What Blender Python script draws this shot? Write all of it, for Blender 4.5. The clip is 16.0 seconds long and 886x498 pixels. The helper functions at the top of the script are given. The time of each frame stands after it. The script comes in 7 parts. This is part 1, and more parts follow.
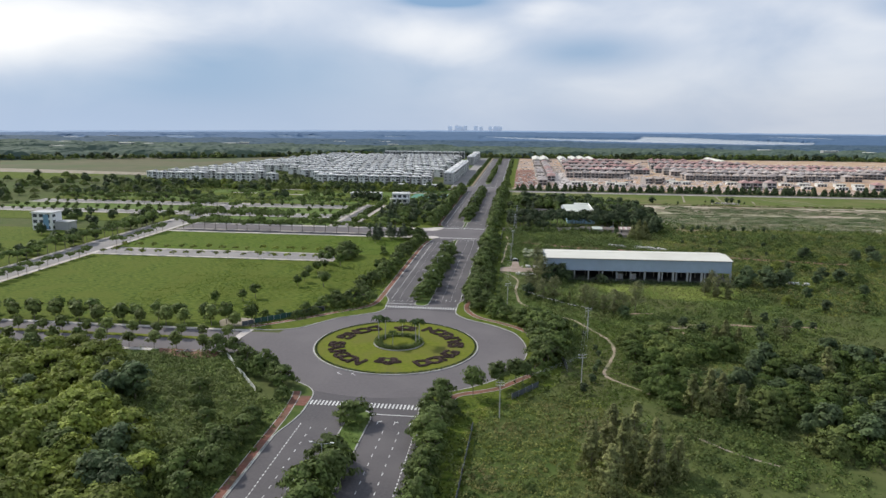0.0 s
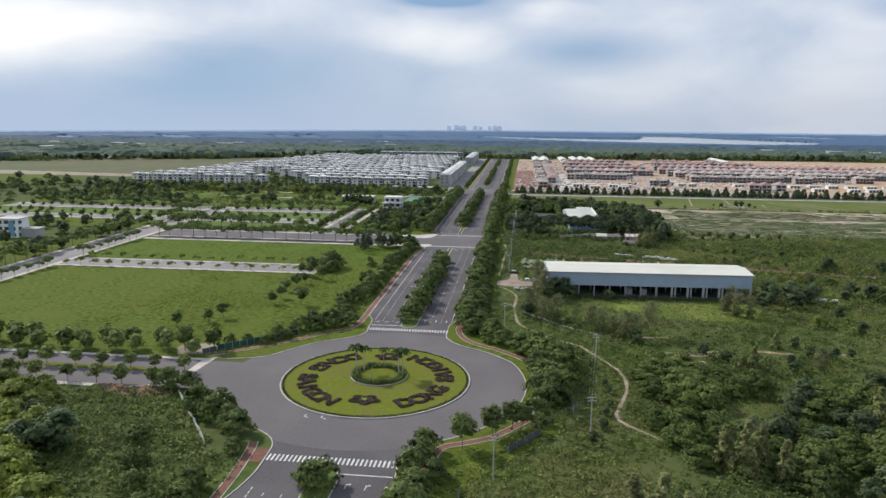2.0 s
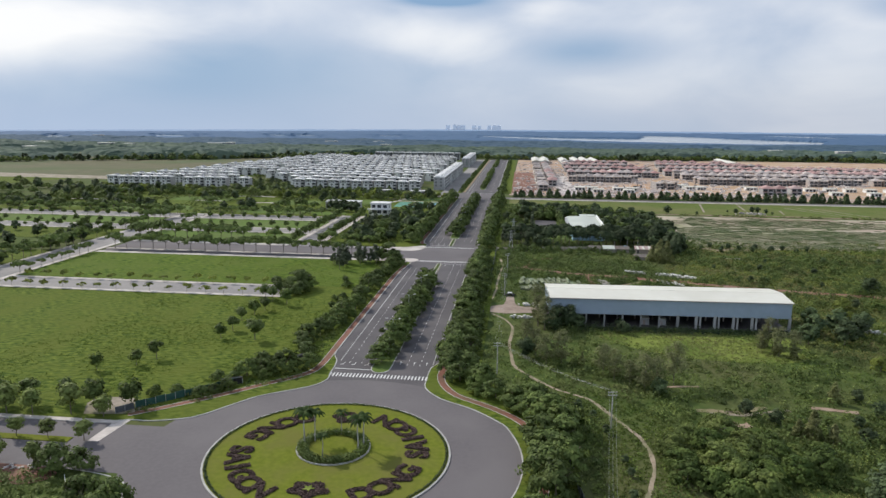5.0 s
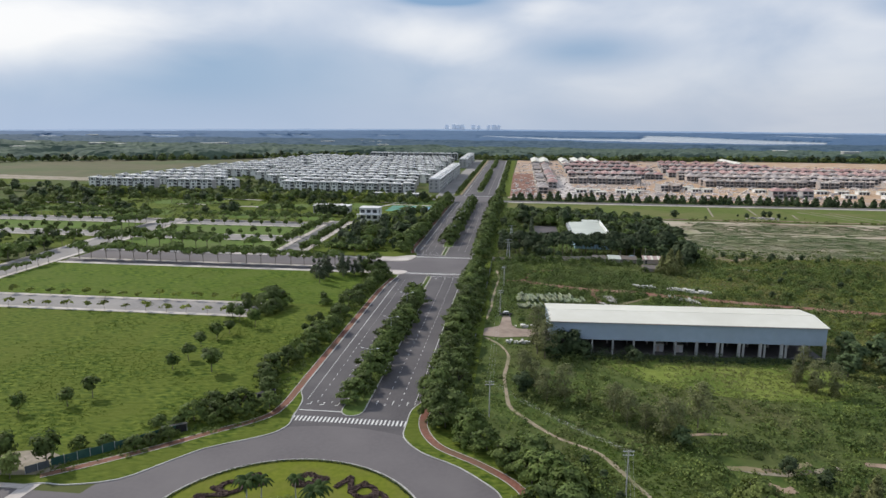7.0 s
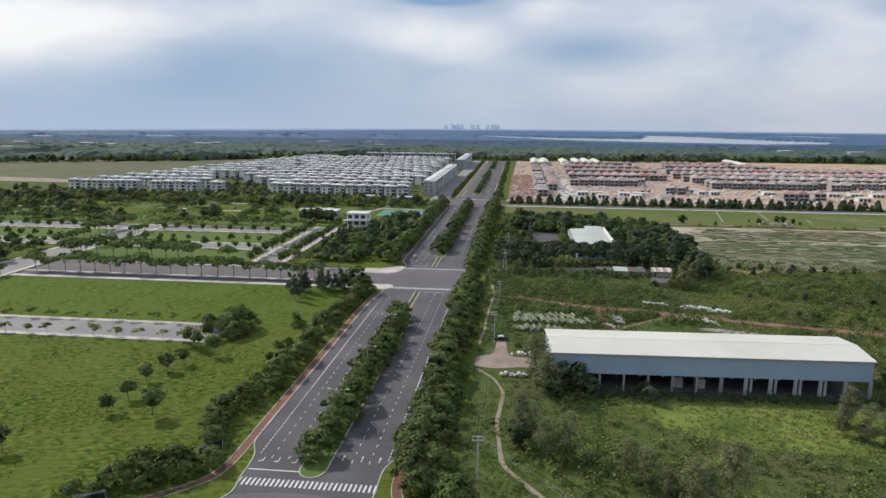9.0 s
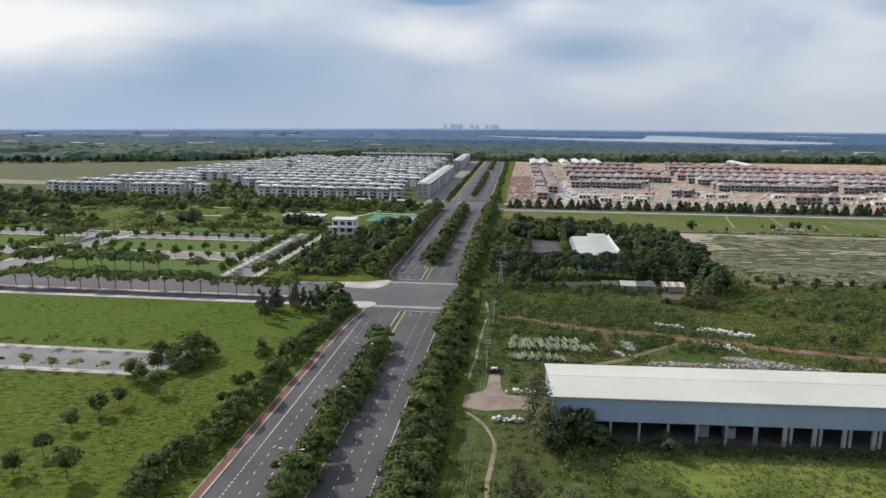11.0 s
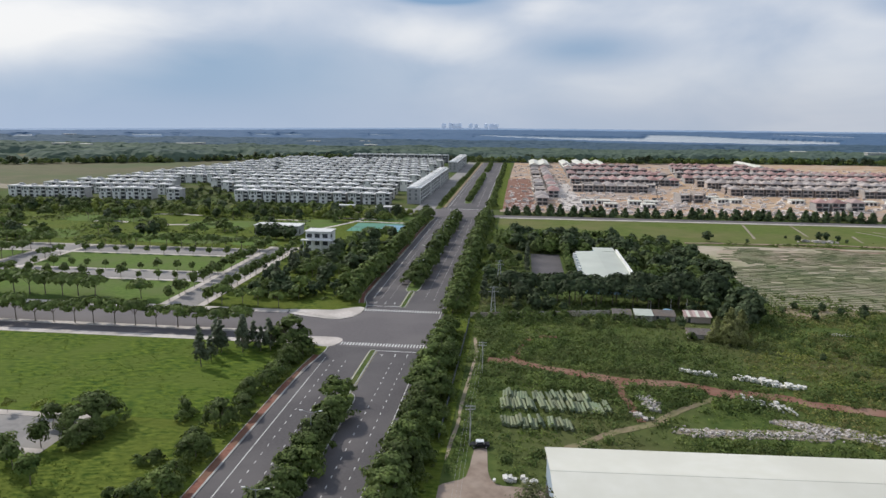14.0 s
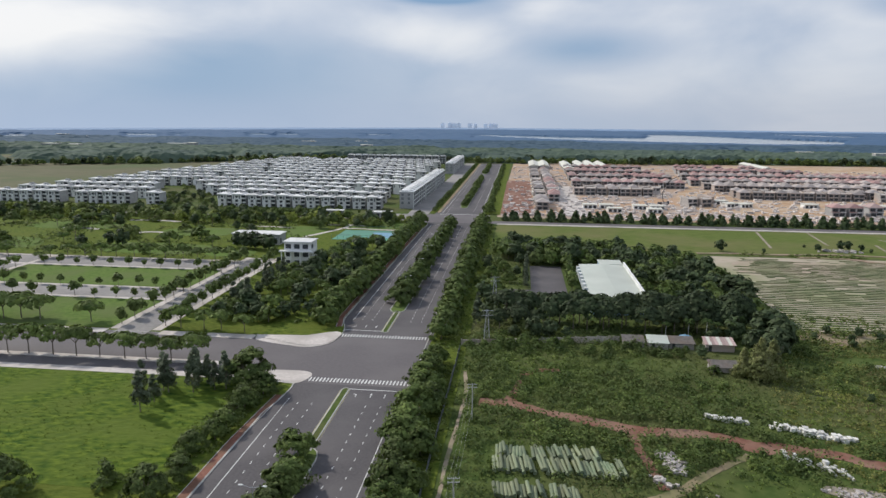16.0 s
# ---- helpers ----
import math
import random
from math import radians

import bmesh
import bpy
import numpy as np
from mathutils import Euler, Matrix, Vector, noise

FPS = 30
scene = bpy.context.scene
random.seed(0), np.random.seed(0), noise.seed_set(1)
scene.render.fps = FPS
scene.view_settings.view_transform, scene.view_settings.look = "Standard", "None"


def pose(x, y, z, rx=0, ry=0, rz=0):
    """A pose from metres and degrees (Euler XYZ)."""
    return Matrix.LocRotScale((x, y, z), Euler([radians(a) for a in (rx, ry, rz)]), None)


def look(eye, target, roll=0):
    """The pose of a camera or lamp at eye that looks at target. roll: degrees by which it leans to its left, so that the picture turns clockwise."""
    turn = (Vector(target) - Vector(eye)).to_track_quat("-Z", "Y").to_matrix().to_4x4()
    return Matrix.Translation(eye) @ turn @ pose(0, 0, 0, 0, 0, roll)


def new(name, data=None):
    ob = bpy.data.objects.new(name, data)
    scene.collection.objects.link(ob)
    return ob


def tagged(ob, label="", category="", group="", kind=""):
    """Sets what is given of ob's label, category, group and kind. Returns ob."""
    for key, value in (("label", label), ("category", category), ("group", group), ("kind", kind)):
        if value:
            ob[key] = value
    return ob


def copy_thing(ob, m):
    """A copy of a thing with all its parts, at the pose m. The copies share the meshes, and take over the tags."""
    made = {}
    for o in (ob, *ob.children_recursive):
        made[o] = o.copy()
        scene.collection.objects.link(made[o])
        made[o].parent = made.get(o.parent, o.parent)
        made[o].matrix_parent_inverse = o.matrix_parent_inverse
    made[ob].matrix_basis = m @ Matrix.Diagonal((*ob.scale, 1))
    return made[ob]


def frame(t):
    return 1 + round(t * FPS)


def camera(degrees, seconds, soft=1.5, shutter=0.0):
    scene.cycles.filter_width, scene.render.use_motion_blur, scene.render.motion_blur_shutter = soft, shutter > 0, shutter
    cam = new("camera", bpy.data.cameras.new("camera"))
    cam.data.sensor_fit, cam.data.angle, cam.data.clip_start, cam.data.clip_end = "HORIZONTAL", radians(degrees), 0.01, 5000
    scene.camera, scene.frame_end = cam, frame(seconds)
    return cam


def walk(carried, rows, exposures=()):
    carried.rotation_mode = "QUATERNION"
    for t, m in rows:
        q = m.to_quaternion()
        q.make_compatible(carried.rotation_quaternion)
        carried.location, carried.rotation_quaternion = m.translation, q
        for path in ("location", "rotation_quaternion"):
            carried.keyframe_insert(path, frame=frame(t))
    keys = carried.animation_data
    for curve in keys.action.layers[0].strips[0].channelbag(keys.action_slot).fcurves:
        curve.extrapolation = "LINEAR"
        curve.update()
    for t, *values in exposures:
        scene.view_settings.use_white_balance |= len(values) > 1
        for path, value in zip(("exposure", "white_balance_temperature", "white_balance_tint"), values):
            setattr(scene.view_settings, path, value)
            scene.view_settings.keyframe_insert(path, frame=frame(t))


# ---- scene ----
# World: y runs along the avenue, x across it, origin at the middle of the roundabout.
cam = camera(65.45, 16.0, 1.5)


def flown(t):
    """Where the camera flies: a straight, slightly sinking glide beside the avenue."""
    x = 42.645 + 0.06827 * t + 0.046399 * t ** 2 - 0.0015665 * t ** 3
    y = -233.932 + 16.5393 * t + 0.0224137 * t ** 2 - 0.00013107 * t ** 3
    z = 80.212 + 0.042847 * t - 0.0247754 * t ** 2 + 0.00110684 * t ** 3
    u = t / 16 - 0.5
    return pose(x, y, z, 90 - 10.80 - 0.238 * u, -0.511, 6.378 - 0.157 * u)


walk(cam, [(k * 0.5, flown(k * 0.5)) for k in range(33)], [(0, 0.08), (7, 0.0), (12.5, -0.08), (16, -0.08)])

# ---- world, sun ----
SUN_DIR = Vector((-0.655, 0.437, 0.616)).normalized()
world = bpy.data.worlds.new("sky")
scene.world = world
world.use_nodes = True


def build_sky():
    nt = world.node_tree
    nt.nodes.clear()
    N, L = nt.nodes.new, nt.links.new
    out = N("ShaderNodeOutputWorld")
    clear = N("ShaderNodeTexSky")
    clear.sky_type = "NISHITA"
    clear.sun_disc = False
    clear.sun_elevation = math.asin(SUN_DIR.z)
    clear.sun_rotation = math.atan2(SUN_DIR.x, SUN_DIR.y)
    bg1 = N("ShaderNodeBackground")
    bg1.inputs["Strength"].default_value = 0.10
    L(clear.outputs["Color"], bg1.inputs["Color"])
    tc = N("ShaderNodeTexCoord")
    # stretched cloud layer: soft masses with finer wisps
    mp = N("ShaderNodeMapping")
    mp.inputs["Scale"].default_value = (1.6, 1.6, 3.4)
    mp.inputs["Location"].default_value = (0.37, 1.3, 0.2)
    L(tc.outputs["Generated"], mp.inputs["Vector"])
    n1 = N("ShaderNodeTexNoise")
    n1.inputs["Scale"].default_value = 2.6
    n1.inputs["Detail"].default_value = 5
    n1.inputs["Roughness"].default_value = 0.5
    n1.inputs["Distortion"].default_value = 0.35
    L(mp.outputs["Vector"], n1.inputs["Vector"])
    acc = N("ShaderNodeMath")
    acc.operation = "MULTIPLY_ADD"
    L(n1.outputs["Fac"], acc.inputs[0])
    acc.inputs[1].default_value = SKY_NOISE
    acc.inputs[2].default_value = 0.5 - SKY_NOISE * 0.5
    val = acc.outputs[0]
    # broad bright and dark cloud masses: direction, half widths, strength
    for (dx, dz), (wx, wz), amount in CLOUDS:
        c = Vector((dx, 1, dz)).normalized()
        sub = N("ShaderNodeVectorMath")
        sub.operation = "SUBTRACT"
        L(tc.outputs["Generated"], sub.inputs[0])
        sub.inputs[1].default_value = c
        mul = N("ShaderNodeVectorMath")
        mul.operation = "MULTIPLY"
        L(sub.outputs[0], mul.inputs[0])
        mul.inputs[1].default_value = (1 / wx, 0.7, 1 / wz)
        ln = N("ShaderNodeVectorMath")
        ln.operation = "LENGTH"
        L(mul.outputs[0], ln.inputs[0])
        wob = N("ShaderNodeMath")
        wob.operation = "MULTIPLY_ADD"
        L(n1.outputs["Fac"], wob.inputs[0])
        wob.inputs[1].default_value = -1.3
        L(ln.outputs["Value"], wob.inputs[2])
        mr = N("ShaderNodeMapRange")
        mr.interpolation_type = "SMOOTHSTEP"
        mr.inputs["From Min"].default_value = 0.75
        mr.inputs["From Max"].default_value = -0.65
        mr.inputs["To Max"].default_value = amount
        L(wob.outputs[0], mr.inputs["Value"])
        add = N("ShaderNodeMath")
        L(val, add.inputs[0])
        L(mr.outputs[0], add.inputs[1])
        val = add.outputs[0]
    ramp = N("ShaderNodeValToRGB")
    els = ramp.color_ramp.elements
    els[0].position, els[0].color = 0.1, (*SKY_DARK, 1)
    els[1].position, els[1].color = 0.95, (*SKY_BRIGHT, 1)
    e = els.new(0.5)
    e.color = (*SKY_MID, 1)
    L(val, ramp.inputs["Fac"])
    # the air near the horizon is paler and evener
    sep = N("ShaderNodeSeparateXYZ")
    L(tc.outputs["Generated"], sep.inputs[0])
    hz = N("ShaderNodeMapRange")
    hz.interpolation_type = "SMOOTHSTEP"
    hz.inputs["From Min"].default_value = 0.105
    hz.inputs["From Max"].default_value = -0.02
    hz.inputs["To Max"].default_value = 0.62
    L(sep.outputs["Z"], hz.inputs["Value"])
    mix = N("ShaderNodeMix")
    mix.data_type = "RGBA"
    L(hz.outputs[0], mix.inputs["Factor"])
    L(ramp.outputs["Color"], mix.inputs["A"])
    side = N("ShaderNodeMapRange")
    side.inputs["From Min"].default_value, side.inputs["From Max"].default_value = -0.55, 0.35
    L(sep.outputs["X"], side.inputs["Value"])
    low = N("ShaderNodeMix")
    low.data_type = "RGBA"
    low.inputs["A"].default_value, low.inputs["B"].default_value = (*SKY_HORIZON_WEST, 1), (*SKY_HORIZON, 1)
    L(side.outputs[0], low.inputs["Factor"])
    L(low.outputs["Result"], mix.inputs["B"])
    bg2 = N("ShaderNodeBackground")
    bg2.inputs["Strength"].default_value = 1.0
    L(mix.outputs["Result"], bg2.inputs["Color"])
    both = N("ShaderNodeMixShader")
    both.inputs[0].default_value = 0.9
    L(bg1.outputs[0], both.inputs[1])
    L(bg2.outputs[0], both.inputs[2])
    L(both.outputs[0], out.inputs["Surface"])


SKY_NOISE = 0.75
SKY_DARK, SKY_MID, SKY_BRIGHT = (0.235, 0.385, 0.595), (0.525, 0.603, 0.745), (0.97, 0.97, 0.985)
SKY_HORIZON, SKY_HORIZON_WEST = (0.53, 0.585, 0.69), (0.33, 0.50, 0.76)
CLOUDS = [
    ((-0.80, 0.13), (0.22, 0.06), 0.60),
    ((-0.46, 0.075), (0.24, 0.06), -0.24),
    ((-0.60, 0.025), (0.34, 0.05), -0.28),
    ((-0.12, 0.112), (0.11, 0.04), 0.38),
    ((0.03, 0.150), (0.06, 0.02), 0.28),
    ((-0.11, 0.162), (0.075, 0.012), -0.75),
    ((0.10, 0.092), (0.11, 0.026), -0.32),
    ((0.36, 0.085), (0.26, 0.10), 0.14),
    ((0.52, 0.155), (0.06, 0.02), -0.35),
]
build_sky()
sun = new("sun", bpy.data.lights.new("sun", "SUN"))
sun.data.energy, sun.data.angle, sun.data.color = 3.35, radians(2.0), (1.0, 0.945, 0.86)
sun.matrix_world = look(SUN_DIR * 500, (0, 0, 0))

# ---- materials ----
MATS = {}


def mat(name, a, b, scale=1.0, rough=0.85, bump=0.0, c=None, coarse=0.06, metal=0.0, island=0.0, leafy=0.0, spec=0.3, own=0.0, stretch=None):
    """Two colours mingled by fine grain, a third one in broad stains. Positions are in metres."""
    m = bpy.data.materials.new(name)
    m.use_nodes = True
    nt = m.node_tree
    N, L = nt.nodes.new, nt.links.new
    p = nt.nodes["Principled BSDF"]
    out = nt.nodes["Material Output"]
    p.inputs["Roughness"].default_value = rough
    p.inputs["Metallic"].default_value = metal
    p.inputs["Specular IOR Level"].default_value = spec
    geo = N("ShaderNodeNewGeometry")
    n1 = N("ShaderNodeTexNoise")
    n1.inputs["Scale"].default_value = scale
    n1.inputs["Detail"].default_value = 4
    if stretch:
        mp = N("ShaderNodeMapping")
        mp.inputs["Rotation"].default_value = (0, 0, radians(stretch[0]))
        mp.inputs["Scale"].default_value = (1, stretch[1], 1)
        L(geo.outputs["Position"], mp.inputs["Vector"])
        L(mp.outputs["Vector"], n1.inputs["Vector"])
    else:
        L(geo.outputs["Position"], n1.inputs["Vector"])
    st = N("ShaderNodeMapRange")
    st.inputs["From Min"].default_value, st.inputs["From Max"].default_value = 0.32, 0.68
    L(n1.outputs["Fac"], st.inputs["Value"])
    mx = N("ShaderNodeMix")
    mx.data_type = "RGBA"
    mx.inputs["A"].default_value, mx.inputs["B"].default_value = (*a, 1), (*b, 1)
    L(st.outputs[0], mx.inputs["Factor"])
    col = mx.outputs["Result"]
    if c:
        n2 = N("ShaderNodeTexNoise")
        n2.inputs["Scale"].default_value = coarse
        n2.inputs["Detail"].default_value = 5
        L(geo.outputs["Position"], n2.inputs["Vector"])
        s2 = N("ShaderNodeMapRange")
        s2.inputs["From Min"].default_value, s2.inputs["From Max"].default_value = 0.42, 0.66
        L(n2.outputs["Fac"], s2.inputs["Value"])
        m2 = N("ShaderNodeMix")
        m2.data_type = "RGBA"
        L(s2.outputs[0], m2.inputs["Factor"])
        L(col, m2.inputs["A"])
        m2.inputs["B"].default_value = (*c, 1)
        col = m2.outputs["Result"]
    for amount, src in ((island, "i"), (own, "o")):
        if not amount:
            continue
        if src == "i":
            rnd = geo.outputs["Random Per Island"]
        else:
            rnd = N("ShaderNodeObjectInfo").outputs["Random"]
        mr = N("ShaderNodeMapRange")
        mr.inputs["To Min"].default_value, mr.inputs["To Max"].default_value = 1 - amount, 1 + amount
        L(rnd, mr.inputs["Value"])
        hs = N("ShaderNodeHueSaturation")
        L(mr.outputs[0], hs.inputs["Value"])
        L(col, hs.inputs["Color"])
        col = hs.outputs["Color"]
    L(col, p.inputs["Base Color"])
    if bump:
        bp = N("ShaderNodeBump")
        bp.inputs["Strength"].default_value = 0.6
        bp.inputs["Distance"].default_value = bump
        L(n1.outputs["Fac"], bp.inputs["Height"])
        L(bp.outputs[0], p.inputs["Normal"])
    if leafy:
        tr = N("ShaderNodeBsdfTranslucent")
        L(col, tr.inputs["Color"])
        ms = N("ShaderNodeMixShader")
        ms.inputs[0].default_value = leafy
        L(p.outputs[0], ms.inputs[1])
        L(tr.outputs[0], ms.inputs[2])
        L(ms.outputs[0], out.inputs["Surface"])
    MATS[name] = m
    return m


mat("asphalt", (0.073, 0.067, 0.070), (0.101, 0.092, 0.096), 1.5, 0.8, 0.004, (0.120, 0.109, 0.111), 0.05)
mat("asphalt_worn", (0.116, 0.104, 0.108), (0.133, 0.120, 0.123), 0.9, 0.85, 0.004, (0.150, 0.136, 0.137), 0.035)
mat("pale_paving", (0.497, 0.446, 0.410), (0.616, 0.561, 0.524), 0.8, 0.9, 0.004, (0.410, 0.369, 0.336), 0.09)
mat("trail_soil", (0.28, 0.22, 0.155), (0.38, 0.31, 0.235), 0.6, 0.95, 0.03, (0.19, 0.18, 0.10), 0.12)
mat("brick_path", (0.164, 0.065, 0.045), (0.246, 0.112, 0.081), 1.2, 0.9, 0.006, (0.139, 0.086, 0.054), 0.15, own=0.15)
mat("concrete", (0.40, 0.39, 0.37), (0.52, 0.51, 0.48), 1.2, 0.9, 0.003, (0.33, 0.32, 0.30), 0.2)
mat("grey_concrete", (0.31, 0.285, 0.27), (0.45, 0.42, 0.395), 0.7, 0.9, 0.01, (0.40, 0.325, 0.28), 0.06, own=0.25)
mat("road_paint", (0.60, 0.60, 0.58), (0.74, 0.74, 0.71), 3.0, 0.7, 0, (0.50, 0.49, 0.48), 0.5)
mat("yellow_paint", (0.42, 0.37, 0.20), (0.50, 0.45, 0.27), 2.0, 0.7, 0, (0.36, 0.33, 0.22), 0.4)
mat("field_grass", (0.029, 0.061, 0.007), (0.149, 0.183, 0.030), 0.42, 0.95, 1.0, (0.105, 0.130, 0.022), 0.07, stretch=(-24, 1.8), spec=0.08)
mat("meadow", (0.030, 0.068, 0.009), (0.134, 0.182, 0.024), 0.34, 0.95, 0.9, (0.099, 0.135, 0.024), 0.06, stretch=(-20, 1.9), spec=0.08)
mat("lawn", (0.116, 0.142, 0.016), (0.156, 0.178, 0.023), 0.8, 0.95, 0.05, (0.146, 0.146, 0.035), 0.08, spec=0.08)
mat("lot_lawn", (0.080, 0.134, 0.028), (0.127, 0.187, 0.044), 0.5, 0.95, 0.1, (0.118, 0.153, 0.051), 0.06, spec=0.08)
mat("bright_grass", (0.135, 0.178, 0.034), (0.212, 0.245, 0.062), 0.3, 0.95, 0.4, (0.095, 0.138, 0.028), 0.07, stretch=(0, 2.5), spec=0.08)
mat("pasture", (0.078, 0.112, 0.024), (0.138, 0.168, 0.046), 0.12, 0.95, 0.4, (0.155, 0.152, 0.062), 0.022, stretch=(0, 4), spec=0.08)
mat("scrub_soil", (0.050, 0.082, 0.020), (0.098, 0.126, 0.036), 0.25, 0.95, 0.5, (0.098, 0.104, 0.042), 0.020, spec=0.08)
mat("red_soil", (0.160, 0.070, 0.048), (0.235, 0.112, 0.080), 0.5, 0.95, 0.05, (0.27, 0.165, 0.12), 0.10)
mat("pale_soil", (0.26, 0.22, 0.175), (0.36, 0.31, 0.25), 0.6, 0.95, 0.03, (0.20, 0.18, 0.11), 0.1)
mat("site_soil", (0.30, 0.215, 0.155), (0.44, 0.365, 0.315), 0.06, 0.95, 0.1, (0.45, 0.285, 0.170), 0.018)
mat("orange_soil", (0.36, 0.225, 0.125), (0.46, 0.32, 0.21), 0.12, 0.95, 0.1, (0.50, 0.39, 0.29), 0.03)
mat("dry_soil", (0.082, 0.082, 0.036), (0.138, 0.124, 0.064), 0.03, 0.95, 0.1, (0.078, 0.100, 0.033), 0.008, stretch=(0, 4))
mat("yard_soil", (0.22, 0.165, 0.130), (0.31, 0.24, 0.195), 0.4, 0.95, 0.03, (0.35, 0.28, 0.23), 0.12)
mat("plough_soil", (0.455, 0.375, 0.305), (0.370, 0.322, 0.240), 0.22, 0.95, 0.1, (0.250, 0.250, 0.140), 0.035, stretch=(0, 3))
mat("street_pale", (0.205, 0.193, 0.186), (0.262, 0.247, 0.237), 0.6, 0.9, 0.004, (0.305, 0.285, 0.266), 0.05)
mat("tan_path", (0.30, 0.21, 0.135), (0.40, 0.29, 0.19), 0.5, 0.95, 0.02, (0.22, 0.20, 0.11), 0.05)
mat("bank_soil", (0.24, 0.165, 0.115), (0.36, 0.27, 0.20), 0.25, 0.95, 0.1, (0.17, 0.165, 0.075), 0.06)
mat("grass_track", (0.150, 0.150, 0.062), (0.225, 0.200, 0.105), 0.4, 0.95, 0.05, (0.27, 0.20, 0.135), 0.15)
mat("fallow_soil", (0.430, 0.325, 0.265), (0.335, 0.280, 0.208), 0.22, 0.95, 0.1, (0.245, 0.245, 0.140), 0.04, stretch=(0, 3))
mat("row_crop", (0.058, 0.095, 0.030), (0.125, 0.158, 0.060), 0.4, 0.95, 0.05, (0.215, 0.21, 0.12), 0.05)
mat("leaf_avenue", (0.051, 0.085, 0.019), (0.165, 0.214, 0.055), 0.30, 0.72, 0, (0.094, 0.126, 0.037), 0.04, island=0.34, leafy=0.21, own=0.24, spec=0.22)
mat("leaf_wood", (0.103, 0.139, 0.022), (0.316, 0.360, 0.066), 0.24, 0.72, 0, (0.149, 0.180, 0.038), 0.05, island=0.34, leafy=0.21, own=0.25, spec=0.22)
mat("leaf_mid", (0.077, 0.114, 0.026), (0.234, 0.283, 0.075), 0.24, 0.72, 0, (0.134, 0.161, 0.051), 0.05, island=0.32, leafy=0.21, own=0.25, spec=0.22)
mat("leaf_pine", (0.065, 0.091, 0.050), (0.185, 0.215, 0.128), 0.3, 0.72, 0, island=0.35, leafy=0.21, own=0.2, spec=0.22)
mat("leaf_dark", (0.034, 0.060, 0.026), (0.122, 0.166, 0.068), 0.26, 0.72, 0, (0.077, 0.102, 0.047), 0.05, island=0.34, leafy=0.21, own=0.28, spec=0.22)
mat("leaf_olive", (0.148, 0.168, 0.058), (0.268, 0.271, 0.108), 0.3, 0.8, 0, island=0.4, leafy=0.27, own=0.2)
mat("leaf_wispy", (0.118, 0.132, 0.060), (0.210, 0.216, 0.098), 0.3, 0.8, 0, island=0.3, leafy=0.3, own=0.2, spec=0.2)
mat("leaf_scrub", (0.049, 0.082, 0.016), (0.210, 0.266, 0.065), 0.10, 0.7, 0, (0.127, 0.145, 0.047), 0.03, island=0.34, leafy=0.21, spec=0.22)
mat("leaf_grass", (0.082, 0.132, 0.020), (0.207, 0.267, 0.060), 0.10, 0.8, 0, (0.142, 0.160, 0.059), 0.03, island=0.3, leafy=0.30)
mat("leaf_straw", (0.149, 0.185, 0.037), (0.320, 0.343, 0.084), 0.12, 0.8, 0, (0.226, 0.196, 0.084), 0.06, island=0.3, leafy=0.30)
mat("leaf_tuft", (0.068, 0.115, 0.016), (0.152, 0.196, 0.033), 0.16, 0.9, 0, (0.107, 0.149, 0.027), 0.05, island=0.2, leafy=0.3, spec=0.08)
mat("leaf_acacia", (0.040, 0.072, 0.015), (0.138, 0.186, 0.044), 0.28, 0.72, 0, (0.080, 0.110, 0.030), 0.05, island=0.34, leafy=0.21, own=0.26, spec=0.2)
mat("leaf_meadow", (0.055, 0.095, 0.016), (0.128, 0.172, 0.036), 0.2, 0.9, 0, (0.110, 0.130, 0.035), 0.06, island=0.25, leafy=0.3, spec=0.08)
mat("leaf_shade", (0.026, 0.046, 0.020), (0.088, 0.122, 0.050), 0.26, 0.72, 0, (0.056, 0.076, 0.034), 0.05, island=0.34, leafy=0.18, own=0.25, spec=0.2)
mat("leaf_thicket", (0.038, 0.070, 0.016), (0.165, 0.222, 0.056), 0.16, 0.75, 0, (0.090, 0.124, 0.035), 0.06, island=0.3, leafy=0.21, spec=0.22)
mat("leaf_lime", (0.162, 0.198, 0.052), (0.296, 0.322, 0.108), 0.08, 0.85, 0, (0.230, 0.235, 0.090), 0.05, island=0.3, leafy=0.42)
mat("leaf_maroon", (0.060, 0.038, 0.032), (0.120, 0.078, 0.066), 0.9, 0.85, 0.15, island=0.5)
mat("leaf_palm", (0.030, 0.056, 0.014), (0.070, 0.108, 0.028), 0.5, 0.75, 0, island=0.3, leafy=0.2, spec=0.15)
# canopy colours carry painted haze: teal, then blue, then pale towards the horizon
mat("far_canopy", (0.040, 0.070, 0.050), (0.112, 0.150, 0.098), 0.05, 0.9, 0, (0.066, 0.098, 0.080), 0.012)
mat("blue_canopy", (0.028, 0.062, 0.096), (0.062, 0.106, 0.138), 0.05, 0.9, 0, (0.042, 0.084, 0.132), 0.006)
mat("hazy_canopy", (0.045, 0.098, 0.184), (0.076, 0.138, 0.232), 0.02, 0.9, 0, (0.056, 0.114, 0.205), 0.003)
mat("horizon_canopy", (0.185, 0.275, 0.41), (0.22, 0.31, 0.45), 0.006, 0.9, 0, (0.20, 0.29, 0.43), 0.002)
mat("bark", (0.14, 0.115, 0.09), (0.22, 0.19, 0.16), 4.0, 0.9, 0.02)
mat("white_roof", (0.638, 0.623, 0.540), (0.677, 0.662, 0.588), 0.3, 0.6, 0, (0.599, 0.583, 0.506), 0.05)
